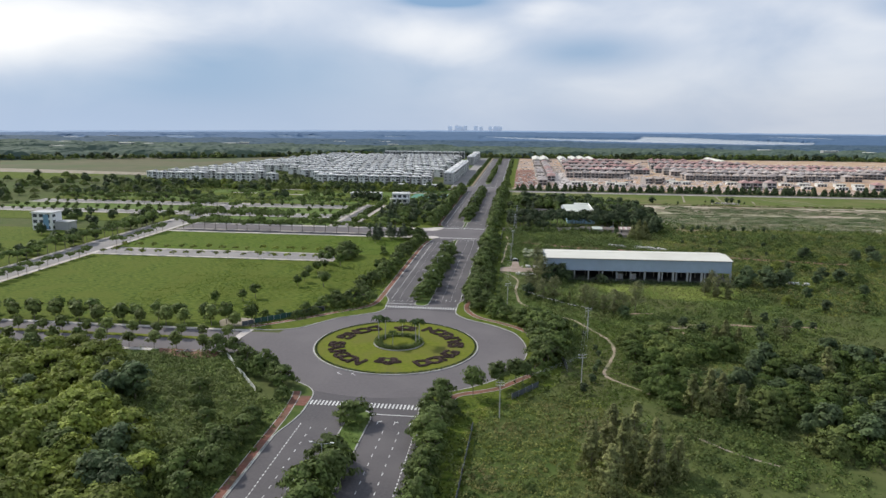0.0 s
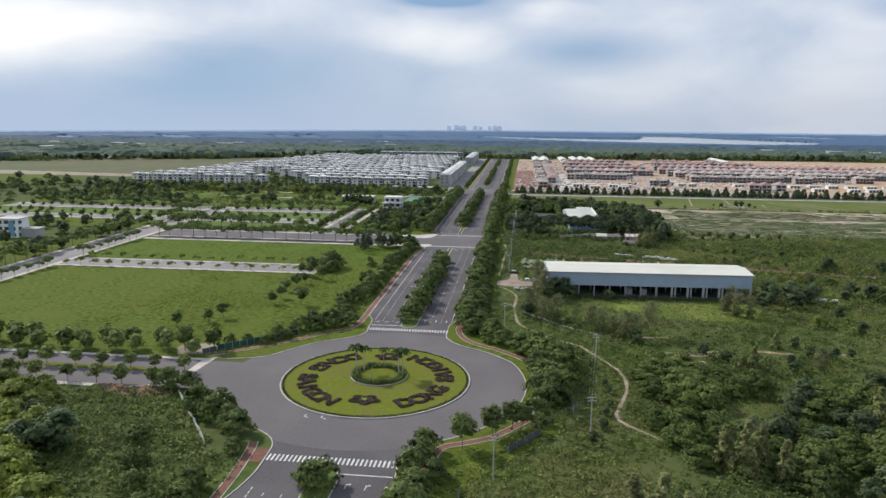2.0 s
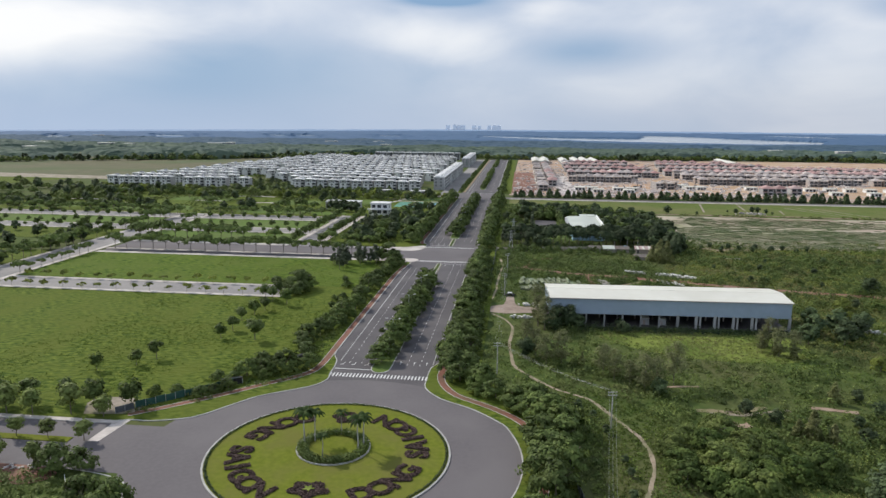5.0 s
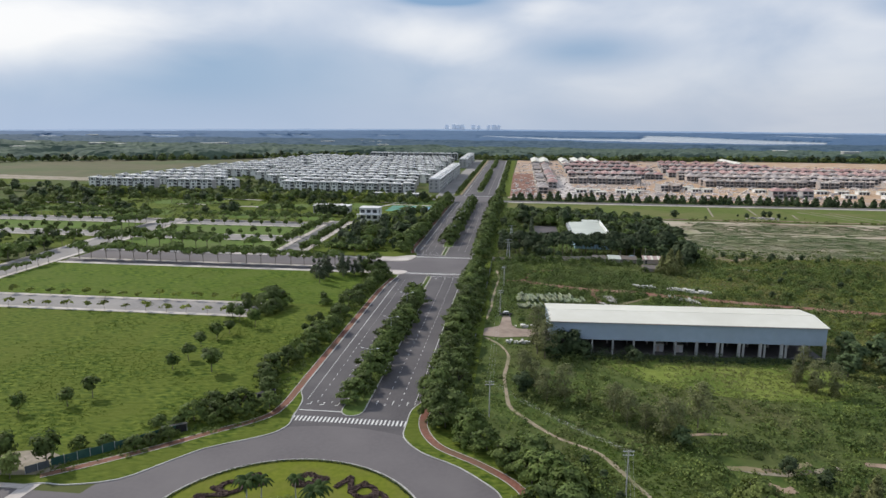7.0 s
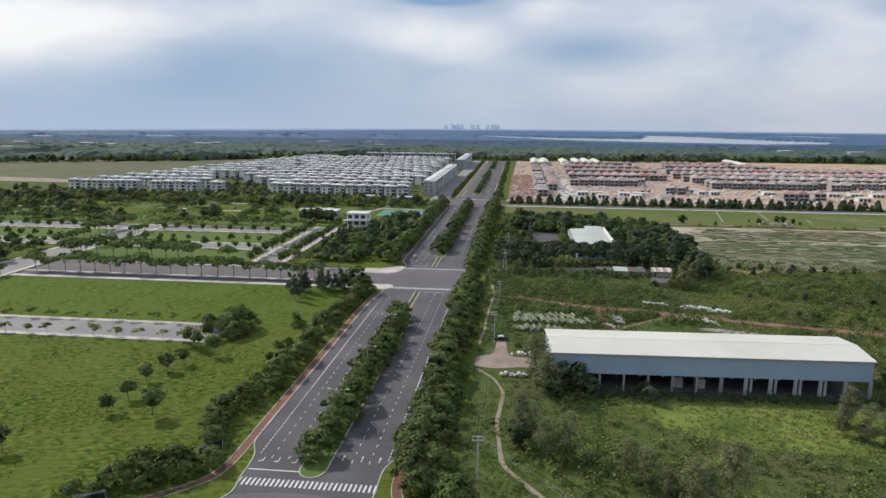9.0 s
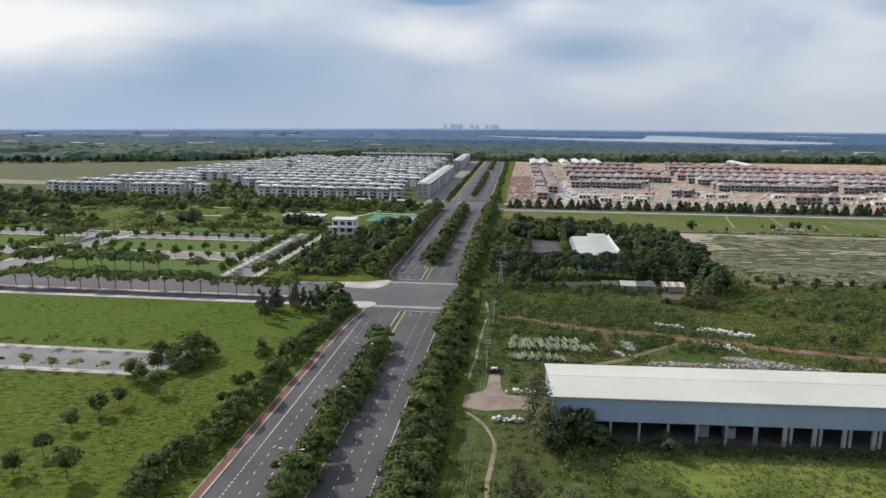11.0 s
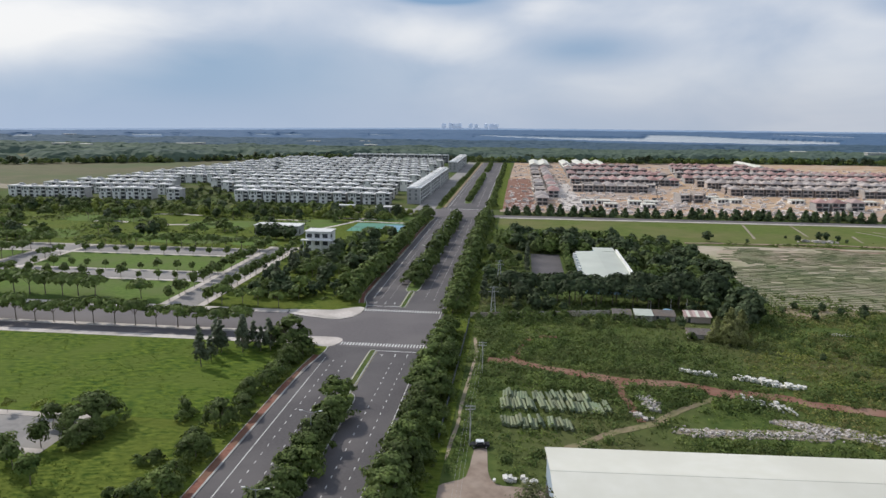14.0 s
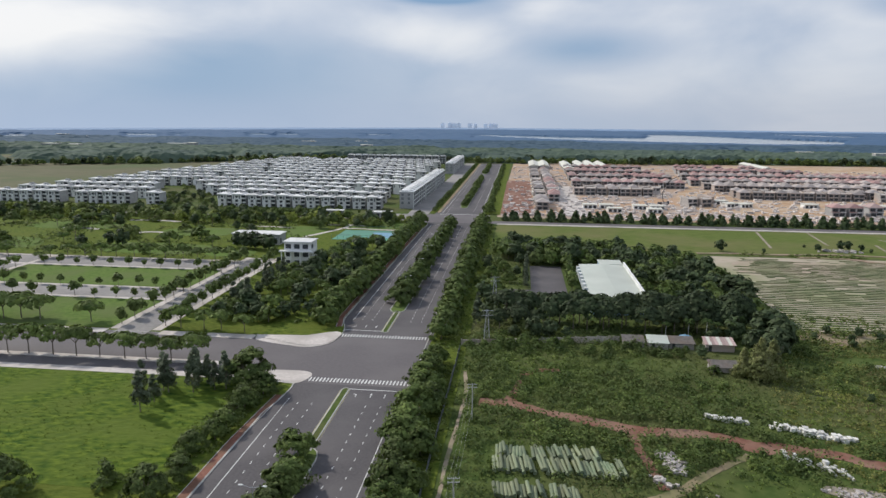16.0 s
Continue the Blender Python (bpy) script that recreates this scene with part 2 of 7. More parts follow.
mat("pale_roof", (0.47, 0.50, 0.44), (0.54, 0.56, 0.50), 0.2, 0.6, 0, (0.43, 0.45, 0.40), 0.05)
mat("blue_cladding", (0.34, 0.42, 0.51), (0.385, 0.465, 0.56), 0.4, 0.55, 0, (0.35, 0.42, 0.50), 0.08)
mat("white_wall", (0.74, 0.74, 0.72), (0.82, 0.82, 0.79), 0.4, 0.8, 0, (0.66, 0.65, 0.63), 0.1, own=0.08)
mat("house_wall", (0.36, 0.36, 0.355), (0.47, 0.465, 0.455), 0.3, 0.85, 0, (0.31, 0.31, 0.31), 0.05, own=0.15)
mat("house_roof", (0.60, 0.595, 0.59), (0.74, 0.735, 0.72), 0.4, 0.85, 0, (0.52, 0.515, 0.51), 0.06, own=0.2)
mat("red_tile", (0.335, 0.180, 0.165), (0.43, 0.270, 0.250), 1.0, 0.8, 0.02, (0.43, 0.32, 0.295), 0.06, own=0.25)
mat("rusted_roof", (0.115, 0.105, 0.098), (0.185, 0.165, 0.150), 0.8, 0.8, 0.01, (0.17, 0.13, 0.105), 0.2)
mat("grey_tile", (0.30, 0.265, 0.255), (0.40, 0.36, 0.345), 1.0, 0.85, 0.02, (0.45, 0.38, 0.34), 0.06, own=0.25)
mat("dark_opening", (0.035, 0.04, 0.045), (0.055, 0.06, 0.065), 1.0, 0.4)
mat("window_glass", (0.13, 0.14, 0.15), (0.19, 0.20, 0.21), 0.5, 0.25, 0, spec=0.5)
mat("galvanised", (0.38, 0.39, 0.40), (0.48, 0.49, 0.50), 2.0, 0.5, 0, metal=0.6)
mat("pipe_green", (0.114, 0.163, 0.097), (0.227, 0.243, 0.144), 0.16, 0.7, 0, (0.186, 0.208, 0.126), 0.3, own=0.35)
mat("rubble", (0.384, 0.341, 0.320), (0.634, 0.581, 0.546), 0.8, 0.9, 0.03, own=0.35, island=0.3)
mat("white_block", (0.56, 0.54, 0.50), (0.72, 0.70, 0.66), 0.8, 0.9, 0.02, own=0.2)
mat("court_green", (0.08, 0.24, 0.17), (0.11, 0.28, 0.20), 0.6, 0.8, 0, (0.10, 0.22, 0.17), 0.1)
mat("court_blue", (0.16, 0.30, 0.42), (0.20, 0.34, 0.46), 0.6, 0.8, 0)
mat("green_sheet", (0.02, 0.07, 0.06), (0.04, 0.10, 0.08), 0.6, 0.7, 0.05)
mat("tarp_grey", (0.07, 0.08, 0.09), (0.12, 0.13, 0.14), 0.6, 0.8, 0.05)
mat("black_cloth", (0.015, 0.016, 0.018), (0.03, 0.03, 0.032), 1.0, 0.7, 0)
mat("car_paint_white", (0.70, 0.70, 0.70), (0.74, 0.74, 0.74), 1.0, 0.3, 0, spec=0.5)
mat("sky_blue_wall", (0.30, 0.46, 0.60), (0.36, 0.52, 0.66), 0.5, 0.7, 0)
# tower colour raised almost to white to paint in the haze
mat("skyline_haze", (0.84, 0.88, 0.92), (0.88, 0.91, 0.95), 0.01, 0.9, 0)
mat("water", (0.12, 0.16, 0.18), (0.14, 0.18, 0.20), 0.01, 0.12, 0, spec=0.5)

# ---- builders ----
rng = np.random.default_rng(11)


def link(name, me, material, parent=None, label=""):
    if material is not None and not me.materials:
        me.materials.append(MATS[material])
    ob = new(name, me)
    if parent is not None:
        ob.parent = parent
    if label:
        ob["label"] = label
    return ob


def part(name, bm, material, parent=None, label=""):
    me = bpy.data.meshes.new(name)
    bm.to_mesh(me)
    bm.free()
    return link(name, me, material, parent, label)


def quads(name, v, material, parent=None, label=""):
    """A mesh from an array of loose faces, n x corners x 3."""
    n, k = v.shape[:2]
    me = bpy.data.meshes.new(name)
    me.vertices.add(k * n)
    me.vertices.foreach_set("co", np.ascontiguousarray(v, dtype=np.float32).ravel())
    me.loops.add(k * n)
    me.loops.foreach_set("vertex_index", np.arange(k * n, dtype=np.int32))
    me.polygons.add(n)
    me.polygons.foreach_set("loop_start", np.arange(0, k * n, k, dtype=np.int32))
    me.update(calc_edges=True)
    return link(name, me, material, parent, label)


def box(bm, x0, x1, y0, y1, z0, z1):
    vs = [bm.verts.new(p) for p in ((x0, y0, z0), (x1, y0, z0), (x1, y1, z0), (x0, y1, z0), (x0, y0, z1), (x1, y0, z1), (x1, y1, z1), (x0, y1, z1))]
    for f in ((3, 2, 1, 0), (4, 5, 6, 7), (0, 1, 5, 4), (1, 2, 6, 5), (2, 3, 7, 6), (3, 0, 4, 7)):
        bm.faces.new([vs[i] for i in f])
    return bm


def boxes(*bs):
    bm = bmesh.new()
    for b in bs:
        box(bm, *b)
    return bm


def prism(pts, z0, z1):
    """A slab with the outline pts."""
    bm = bmesh.new()
    low = [bm.verts.new((x, y, z0)) for x, y in pts]
    top = [bm.verts.new((x, y, z1)) for x, y in pts]
    area = sum(pts[i - 1][0] * pts[i][1] - pts[i][0] * pts[i - 1][1] for i in range(len(pts)))
    if area < 0:
        low.reverse(), top.reverse()
    bm.faces.new(top)
    n = len(pts)
    for i in range(n):
        j = (i + 1) % n
        bm.faces.new((low[i], low[j], top[j], top[i]))
    bm.normal_update()
    bmesh.ops.triangulate(bm, faces=[f for f in bm.faces if len(f.verts) > 4], ngon_method="EAR_CLIP")
    return bm


def offset_line(pts, d):
    """The polyline moved d to its left."""
    out = []
    for i, p in enumerate(pts):
        a = Vector(pts[max(i - 1, 0)])
        b = Vector(pts[min(i + 1, len(pts) - 1)])
        t = (b - a).normalized()
        out.append((p[0] - t.y * d, p[1] + t.x * d))
    return out


def strip(pts, w, z0, z1, bm=None):
    """A band of width w along a polyline, standing from z0 to z1."""
    bm = bm or bmesh.new()
    l, r = offset_line(pts, w / 2), offset_line(pts, -w / 2)
    rows = [[bm.verts.new((*a, z0)), bm.verts.new((*a, z1)), bm.verts.new((*b, z1)), bm.verts.new((*b, z0))] for a, b in zip(l, r)]
    for p, q in zip(rows, rows[1:]):
        for k in range(3):
            bm.faces.new((p[k], p[k + 1], q[k + 1], q[k]))
    bm.faces.new(rows[0]), bm.faces.new(rows[-1][::-1])
    bmesh.ops.recalc_face_normals(bm, faces=bm.faces)
    return bm


def trail(pts, w, z0, z1, seed=0):
    """A trodden band whose width and line waver."""
    l = smooth_line(pts, 9)
    bm = bmesh.new()
    n = len(l)
    g = np.random.default_rng(seed)
    wob = [np.convolve(g.normal(size=n + 8), np.ones(4) / 4, "same")[:n] for _ in range(2)]
    rows = []
    for i, (a, b) in enumerate(zip(offset_line(l, 1), offset_line(l, -1))):
        c = Vector(l[i])
        d = Vector(a) - c
        p = c + d * w * (0.5 + 0.2 * float(wob[0][i]))
        q = c - d * w * (0.5 + 0.2 * float(wob[1][i]))
        rows.append([bm.verts.new((*p, z0)), bm.verts.new((*p, z1)), bm.verts.new((*q, z1)), bm.verts.new((*q, z0))])
    for p, q in zip(rows, rows[1:]):
        for k in range(3):
            bm.faces.new((p[k], p[k + 1], q[k + 1], q[k]))
    bm.faces.new(rows[0]), bm.faces.new(rows[-1][::-1])
    bmesh.ops.recalc_face_normals(bm, faces=bm.faces)
    return bm


def smooth_line(pts, n=4):
    """A smooth curve through the points that does not overshoot beside long straights."""
    P = [Vector(p) for p in pts]
    T = []
    for i in range(len(P)):
        a, b = P[max(i - 1, 0)], P[min(i + 1, len(P) - 1)]
        near = min([d.length for d in (P[i] - a, b - P[i]) if d.length > 0])
        T.append((b - a).normalized() * near)
    out = []
    for i in range(len(P) - 1):
        for k in range(n):
            t = k / n
            v = (2 * t ** 3 - 3 * t * t + 1) * P[i] + (t ** 3 - 2 * t * t + t) * T[i] + (3 * t * t - 2 * t ** 3) * P[i + 1] + (t ** 3 - t * t) * T[i + 1]
            out.append((v.x, v.y))
    out.append(tuple(P[-1]))
    return out


def setting(ob, label, category):
    return tagged(ob, label, category, kind="structure")


def thing(name, label, category, group=""):
    return tagged(new(name), label, category, group)


def tube(bm, a, b, r0, r1, n=6):
    a, b = Vector(a), Vector(b)
    q = (b - a).to_track_quat("Z", "Y")
    rings = []
    for p, r in ((a, r0), (b, r1)):
        rings.append([bm.verts.new(p + q @ Vector((r * math.cos(2 * math.pi * k / n), r * math.sin(2 * math.pi * k / n), 0))) for k in range(n)])
    for k in range(n):
        j = (k + 1) % n
        bm.faces.new((rings[0][k], rings[0][j], rings[1][j], rings[1][k]))
    bm.faces.new(rings[1]), bm.faces.new(rings[0][::-1])


def arc(r, a0, a1, n, cx=0.0, cy=0.0):
    return [(cx + r * math.cos(radians(a0 + (a1 - a0) * k / n)), cy + r * math.sin(radians(a0 + (a1 - a0) * k / n))) for k in range(n + 1)]


def vnoise(x, y, s, seed=0):
    """Smooth value noise, 0 to 1, at cells of s metres."""
    x, y = np.asarray(x, float) / s + 311.7, np.asarray(y, float) / s + 173.3
    xi, yi = np.floor(x).astype(np.int64), np.floor(y).astype(np.int64)
    u, v = x - xi, y - yi
    u, v = u * u * (3 - 2 * u), v * v * (3 - 2 * v)

    def h(i, j):
        k = (i * 374761393 + j * 668265263 + seed * 974711) & 0x7FFFFFFF
        k = ((k ^ (k >> 13)) * 1274126177) & 0x7FFFFFFF
        return ((k ^ (k >> 16)) & 0xFFFF) / 65535.0
    return (h(xi, yi) * (1 - u) + h(xi + 1, yi) * u) * (1 - v) + (h(xi, yi + 1) * (1 - u) + h(xi + 1, yi + 1) * u) * v


def leaves(centres, radii, per, size, r=rng, shell=0.35, loose=0.33, heart=None):
    """Leaf sprays as small three-cornered faces spread over and in blobs: n x 3 x 3."""
    c = np.repeat(np.asarray(centres, float), per, axis=0)
    rad = np.repeat(np.asarray(radii, float), per, axis=0)
    n = len(c)
    d = r.normal(size=(n, 3))
    d /= np.linalg.norm(d, axis=1)[:, None]
    pos = c + d * rad * (shell + (1 - shell) * r.random((n, 1)) ** 0.6) * (1 + 0.3 * (r.random((n, 1)) < 0.15))
    nrm = 0.95 * d + loose * r.normal(size=(n, 3)) + np.array((0, 0, 0.5))
    if heart is not None:
        out = pos - np.asarray(heart, float)
        out /= np.linalg.norm(out, axis=1)[:, None] + 1e-6
        nrm = 0.45 * d + 0.95 * out + loose * r.normal(size=(n, 3)) + np.array((0, 0, 0.3))
    nrm /= np.linalg.norm(nrm, axis=1)[:, None]
    a = np.cross(nrm, r.normal(size=(n, 3)))
    a /= np.linalg.norm(a, axis=1)[:, None]
    b = np.cross(nrm, a)
    s = size * (0.55 + 0.8 * r.random((n, 1)))
    a, b = a * s * 1.1, b * s * 0.95
    return np.stack([pos - a, pos + 0.5 * a - b, pos + 0.5 * a + b], axis=1)

# ---- large structure: ground, roads, fields ----


FAR_X, FAR_Y = (-4600, -2600, -1700, -500, 0, 4200), (2450, 2950, 3750, 4600, 4740, 4740)


def ground_sheet():
    xs = [-4600, -3000, -2000, -1200, -700, -400, -200, 0, 200, 400, 700, 1200, 2000, 3000, 4200]
    ys = [-700, -300, -100, 100, 300, 600, 1000, 1600, 2400]
    bm = bmesh.new()
    rows = [[bm.verts.new((x, y, -0.03)) for x in xs] for y in ys]
    rows.append([bm.verts.new((x, float(np.interp(x, FAR_X, FAR_Y)), -0.03)) for x in xs])
    for a, b in zip(rows, rows[1:]):
        for i in range(len(xs) - 1):
            bm.faces.new((a[i], a[i + 1], b[i + 1], b[i]))
    return part("ground", bm, "scrub_soil")


setting(ground_sheet(), "flat green and brown scrub land reaching to the horizon", "ground")


def sheet(name, pts, z, material, label, category, thick=0.3):
    return setting(part(name, prism(pts, z - thick, z), material), label, category)


def rect(x0, x1, y0, y1):
    return [(x0, y0), (x1, y0), (x1, y1), (x0, y1)]


# avenue edges, south to north
LEFT_S = [(-18.3, -420), (-18.3, -75), (-16.8, -68), (-15.7, -60.7), (-15.9, -52), (-16.4, -47), (-18.3, -43.2), (-21.5, -40.3)] + arc(45.5, 237, 205, 6) + [(-46, -17), (-54, -15.4), (-62, -15.2), (-420, -15.2)]
LEFT_M = [(-420, 8.2), (-66, 8.6), (-58, 11.4), (-52, 11.4), (-42, 15), (-35.6, 23.2), (-29.6, 31.2), (-21, 37.4), (-16, 41.6), (-13.6, 46.8), (-14.2, 52), (-14.3, 57), (-15.1, 63.5), (-17.4, 69.5), (-17.6, 80), (-17.6, 203), (-16.4, 211), (-15.9, 224.6), (-22, 226.5), (-40, 226.7), (-205, 226.7)]
LEFT_N = [(-205, 266), (-45, 266), (-26, 259.5), (-19, 260), (-14.8, 265), (-13.7, 271), (-14.3, 280), (-17.2, 290), (-17.6, 300), (-17.6, 520), (-17, 540), (-24, 552), (-60, 556), (-420, 556)]
RIGHT = [(19.3, -420), (19.3, -80), (17, -63), (16.3, -52), (16.9, -46.4), (20.4, -42)] + arc(46.6, -57, 27, 14) + [(33, 29.8), (23.2, 36), (17.6, 43.4), (17, 51), (17, 60), (19.4, 67), (20.4, 75), (20.4, 200), (18.8, 212), (18.6, 290), (20.4, 300), (20.4, 520), (20, 540), (27, 548), (60, 550), (620, 550)]
LEFT_S, LEFT_M, LEFT_N, RIGHT = (smooth_line(p, 3) for p in (LEFT_S, LEFT_M, LEFT_N, RIGHT))

sheet("road", rect(-18.3, 20.4, -420, 1218), 0.0, "asphalt", "wide grey asphalt avenue with a planted median", "road")
sheet("road_ring", arc(47.5, 0, 360, 72)[:-1], 0.012, "asphalt_worn", "pale worn asphalt roundabout ring", "road")
sheet("road_west", rect(-420, -30, -15.4, 8.6), 0.006, "asphalt_worn", "side street of worn grey asphalt", "road")
sheet("road_cross", rect(-205, -12, 226, 266), 0.008, "asphalt_worn", "side street of worn grey asphalt at the junction", "road")
sheet("road_junction", rect(-16, 19.5, 226, 270), 0.012, "asphalt_worn", "pale worn asphalt junction", "road")
sheet("road_far", rect(-420, 620, 550, 562), 0.016, "asphalt_worn", "straight cross road of pale asphalt", "road")
sheet("road_far_junction", rect(-24, 27, 548, 592), 0.02, "asphalt_worn", "pale asphalt junction", "road")


def verge(name, line, back, label):
    """A raised grass verge behind a kerb line, with the kerb as a real step."""
    ob = sheet(name, list(line) + back, 0.13, "scrub_soil" if name == "verge_south_west" else "field_grass", label, "verge", 0.5)
    setting(part("kerb", strip(line, 0.32, -0.3, 0.17), "concrete"), "pale concrete kerb along the road", "kerb")
    return ob


verge("verge_south_west", LEFT_S, [(-420, -420)], "green ground beside the avenue")
verge("verge_north_west", LEFT_M, [(-420, 226.7)], "wide grass field beside the avenue")
verge("verge_far_west", LEFT_N, [(-420, 266)], "green ground beside the avenue")
setting(part("kerb", strip(RIGHT, 0.32, -0.3, 0.17), "concrete"), "pale concrete kerb along the road", "kerb")
sheet("verge_east", list(RIGHT[:-30]) + [(20.4, 540), (33, 540), (33, 60), (52, 30), (60, 0), (56, -30), (33, -60), (31, -420)], 0.13, "field_grass", "grassy verge with trees beside the avenue", "verge", 0.5)


def median(name, y0, y1, xl, xr, n0, n1, top_mat="lot_lawn"):
    """A median island with rounded noses, a lawn top and a kerb round it."""
    m = (xl + xr) / 2
    r = (xr - xl) / 2
    top = [(m + r * math.cos(a), y1 - n1 + n1 * math.sin(a)) for a in np.linspace(0, math.pi, 9)]
    bot = [(m + r * math.cos(a), y0 + n0 + n0 * math.sin(a)) for a in np.linspace(math.pi, 2 * math.pi, 9)]
    pts = top + bot
    sheet(name, pts, 0.15, top_mat, "raised median strip with grass", "median")
    setting(part("kerb", strip(pts + [pts[0]], 0.3, -0.2, 0.19), "concrete"), "pale concrete kerb round the median", "kerb")


median("median_south", -420, -57, -2.2, 4.1, 3, 5)
median("median_middle", 54, 186, -2.1, 4.1, 4, 6)
median("median_slim", 184, 223.5, -0.4, 1.5, 1, 1, "scrub_soil")
median("median_slim_north", 277.5, 306, 0.4, 2.3, 1, 1, "scrub_soil")
median("median_north", 304, 540, -2.1, 4.1, 5, 4)
median("median_far", 634, 938, -1.4, 5.0, 6, 5)
median("median_far_end", 1000, 1196, -1.4, 5.0, 5, 5)

sheet("median_west", rect(-420, -66, -2.8, -0.2), 0.17, "lawn", "narrow grass strip along the side street", "median")
sheet("pavement_west", rect(-420, -60, 8.7, 10.4), 0.18, "pale_paving", "pale paved footway beside the side street", "pavement")
sheet("pavement_west", rect(-420, -84, -17.2, -15.4), 0.18, "pale_paving", "pale paved footway beside the side street", "pavement")
# brick footpaths
PATH_W = [(-19.8, -420), (-19.8, -75), (-19.9, -62), (-20.8, -50), (-21.6, -46)]
PATH_NW = [(-60, 14.2), (-54, 18.8), (-48.7, 23.4), (-40, 31.2), (-31.2, 40.2), (-24.4, 46.6), (-20.2, 52.4), (-18.9, 60), (-18.8, 70), (-18.9, 80), (-18.9, 185), (-18.2, 200), (-17.3, 216)]
PATH_N = [(-17, 282), (-19.2, 296), (-19.2, 520)]
PATH_E = [(22, -58), (25.3, -43.6), (32, -39.5), (37.8, -35.8), (44, -28), (49.4, -20), (51.8, -5), (51.4, 8), (47, 22), (38, 31.5), (27.5, 39), (22.6, 47), (21, 56), (22.5, 75), (22.5, 205)]
for nm, ln in (("footpath_west", PATH_W), ("footpath_north_west", PATH_NW), ("footpath_north", PATH_N), ("footpath_east", PATH_E)):
    ln = smooth_line(ln, 4)
    setting(part(nm, strip(ln, 2.0, 0.0, 0.16), "brick_path"), "red brick footpath between narrow pale edges", "footpath")
    for d in (1.1, -1.1):
        setting(part("path_edge", strip(offset_line(ln, d), 0.2, 0.0, 0.19), "concrete"), "narrow pale concrete path edging", "kerb")
sheet("apron_south", rect(-19.5, -16.2, -56, -49), 0.17, "brick_path", "red brick apron at the crossing", "footpath")
sheet("apron_corner_south", smooth_line([(-44, 227), (-42, 233.5), (-30, 234.6), (-18, 235.4), (-12.9, 233.6), (-13.2, 228), (-16, 224.8), (-24, 226)], 3), 0.16, "pale_paving", "sandy paved corner at the junction", "pavement")
sheet("apron_corner_north", smooth_line([(-44, 268.5), (-42, 262.6), (-30, 258.6), (-22, 257.4), (-15.8, 261.6), (-13.5, 270), (-16, 276), (-26, 270)], 3), 0.17, "pale_paving", "sandy paved corner at the junction", "pavement")

# western street grid
sheet("road_inner", rect(-209, -62, 142.6, 159.4), 0.15, "street_pale", "disused street of grey asphalt between fields", "road")
for y in (141.4, 160.8):
    sheet("pavement", rect(-208, -62, y - 1.4, y + 1.4), 0.24, "pale_paving", "pale paved footway beside the disused street", "pavement")
sheet("road_boundary", rect(-229, -210, 20, 391), 0.17, "street_pale", "straight street of grey asphalt between fields", "road")
for x in (-209, -230.4):
    sheet("pavement", rect(x - 1.5, x + 1.5, 20, 389), 0.22, "pale_paving", "pale paved footway beside the street", "pavement")
sheet("pavement", rect(-206, -40, 226.2, 230), 0.18, "pale_paving", "pale paved footway beside the street", "pavement")
sheet("pavement", rect(-206, -44, 237.2, 240.2), 0.18, "pale_paving", "pale paved strip with a row of trees", "pavement")
sheet("pavement", rect(-206, -101, 263.4, 268), 0.20, "pale_paving", "pale paved footway beside the street", "pavement")
sheet("pavement", rect(-80, -44, 263.4, 268), 0.20, "pale_paving", "pale paved footway beside the street", "pavement")
sheet("road_north_west", rect(-97.5, -84.5, 262, 400), 0.155, "street_pale", "side street of grey asphalt between tree rows", "road")
for x in (-99.2, -82.6):
    sheet("pavement", rect(x - 1.6, x + 1.6, 268, 400), 0.23, "pale_paving", "pale paved footway beside the side street", "pavement")
for y0, y1 in ((311, 327), (370, 389)):
    sheet("road_lot", rect(-420, -99, y0, y1), 0.15, "street_pale", "narrow street of grey asphalt between lawns", "road")
    for y in (y0 - 1.4, y1 + 1.4):
        sheet("pavement", rect(-420, -100, y - 1.3, y + 1.3), 0.21, "pale_paving", "pale paved footway beside the lot street", "pavement")
sheet("field_between", rect(-207, -22, 162.4, 226), 0.165, "meadow", "mown green field between two streets", "field")
sheet("field_lots", rect(-207, -101, 329.8, 367.2), 0.155, "lot_lawn", "flat green lawn between two streets", "field")
sheet("field_lots_west", rect(-420, -233, 329.8, 367.2), 0.155, "lot_lawn", "flat green lawn between two streets", "field")
for x0, x1, y0, y1 in ((-200, -132, 402, 436), (-330, -240, 404, 440), (-128, -100, 402, 420), (-190, -140, 462, 496), (-300, -230, 476, 508), (-128, -80, 470, 512), (-400, -345, 410, 450), (-74, -30, 506, 545)):
    m_, r_, n_, q_ = (x0 + x1) / 2, (x1 - x0) / 2, (y0 + y1) / 2, (y1 - y0) / 2
    sheet("park_lawn", [(m_ + r_ * math.copysign(abs(math.cos(a)) ** 0.6, math.cos(a)) * (1 + 0.08 * math.sin(3 * a + x0)), n_ + q_ * math.copysign(abs(math.sin(a)) ** 0.6, math.sin(a)) * (1 + 0.1 * math.cos(2 * a + x0))) for a in np.linspace(0, 6.0, 26)], 0.19, "lot_lawn", "mown park lawn between trees", "field")
sheet("field_strip", rect(-207, -101, 269.4, 308), 0.155, "lot_lawn", "green lawn with a line of low trees", "field")

sheet("pavement", rect(34, 620, 545.4, 549.7), 0.12, "pale_paving", "pale paved footway beside the far cross road", "pavement")
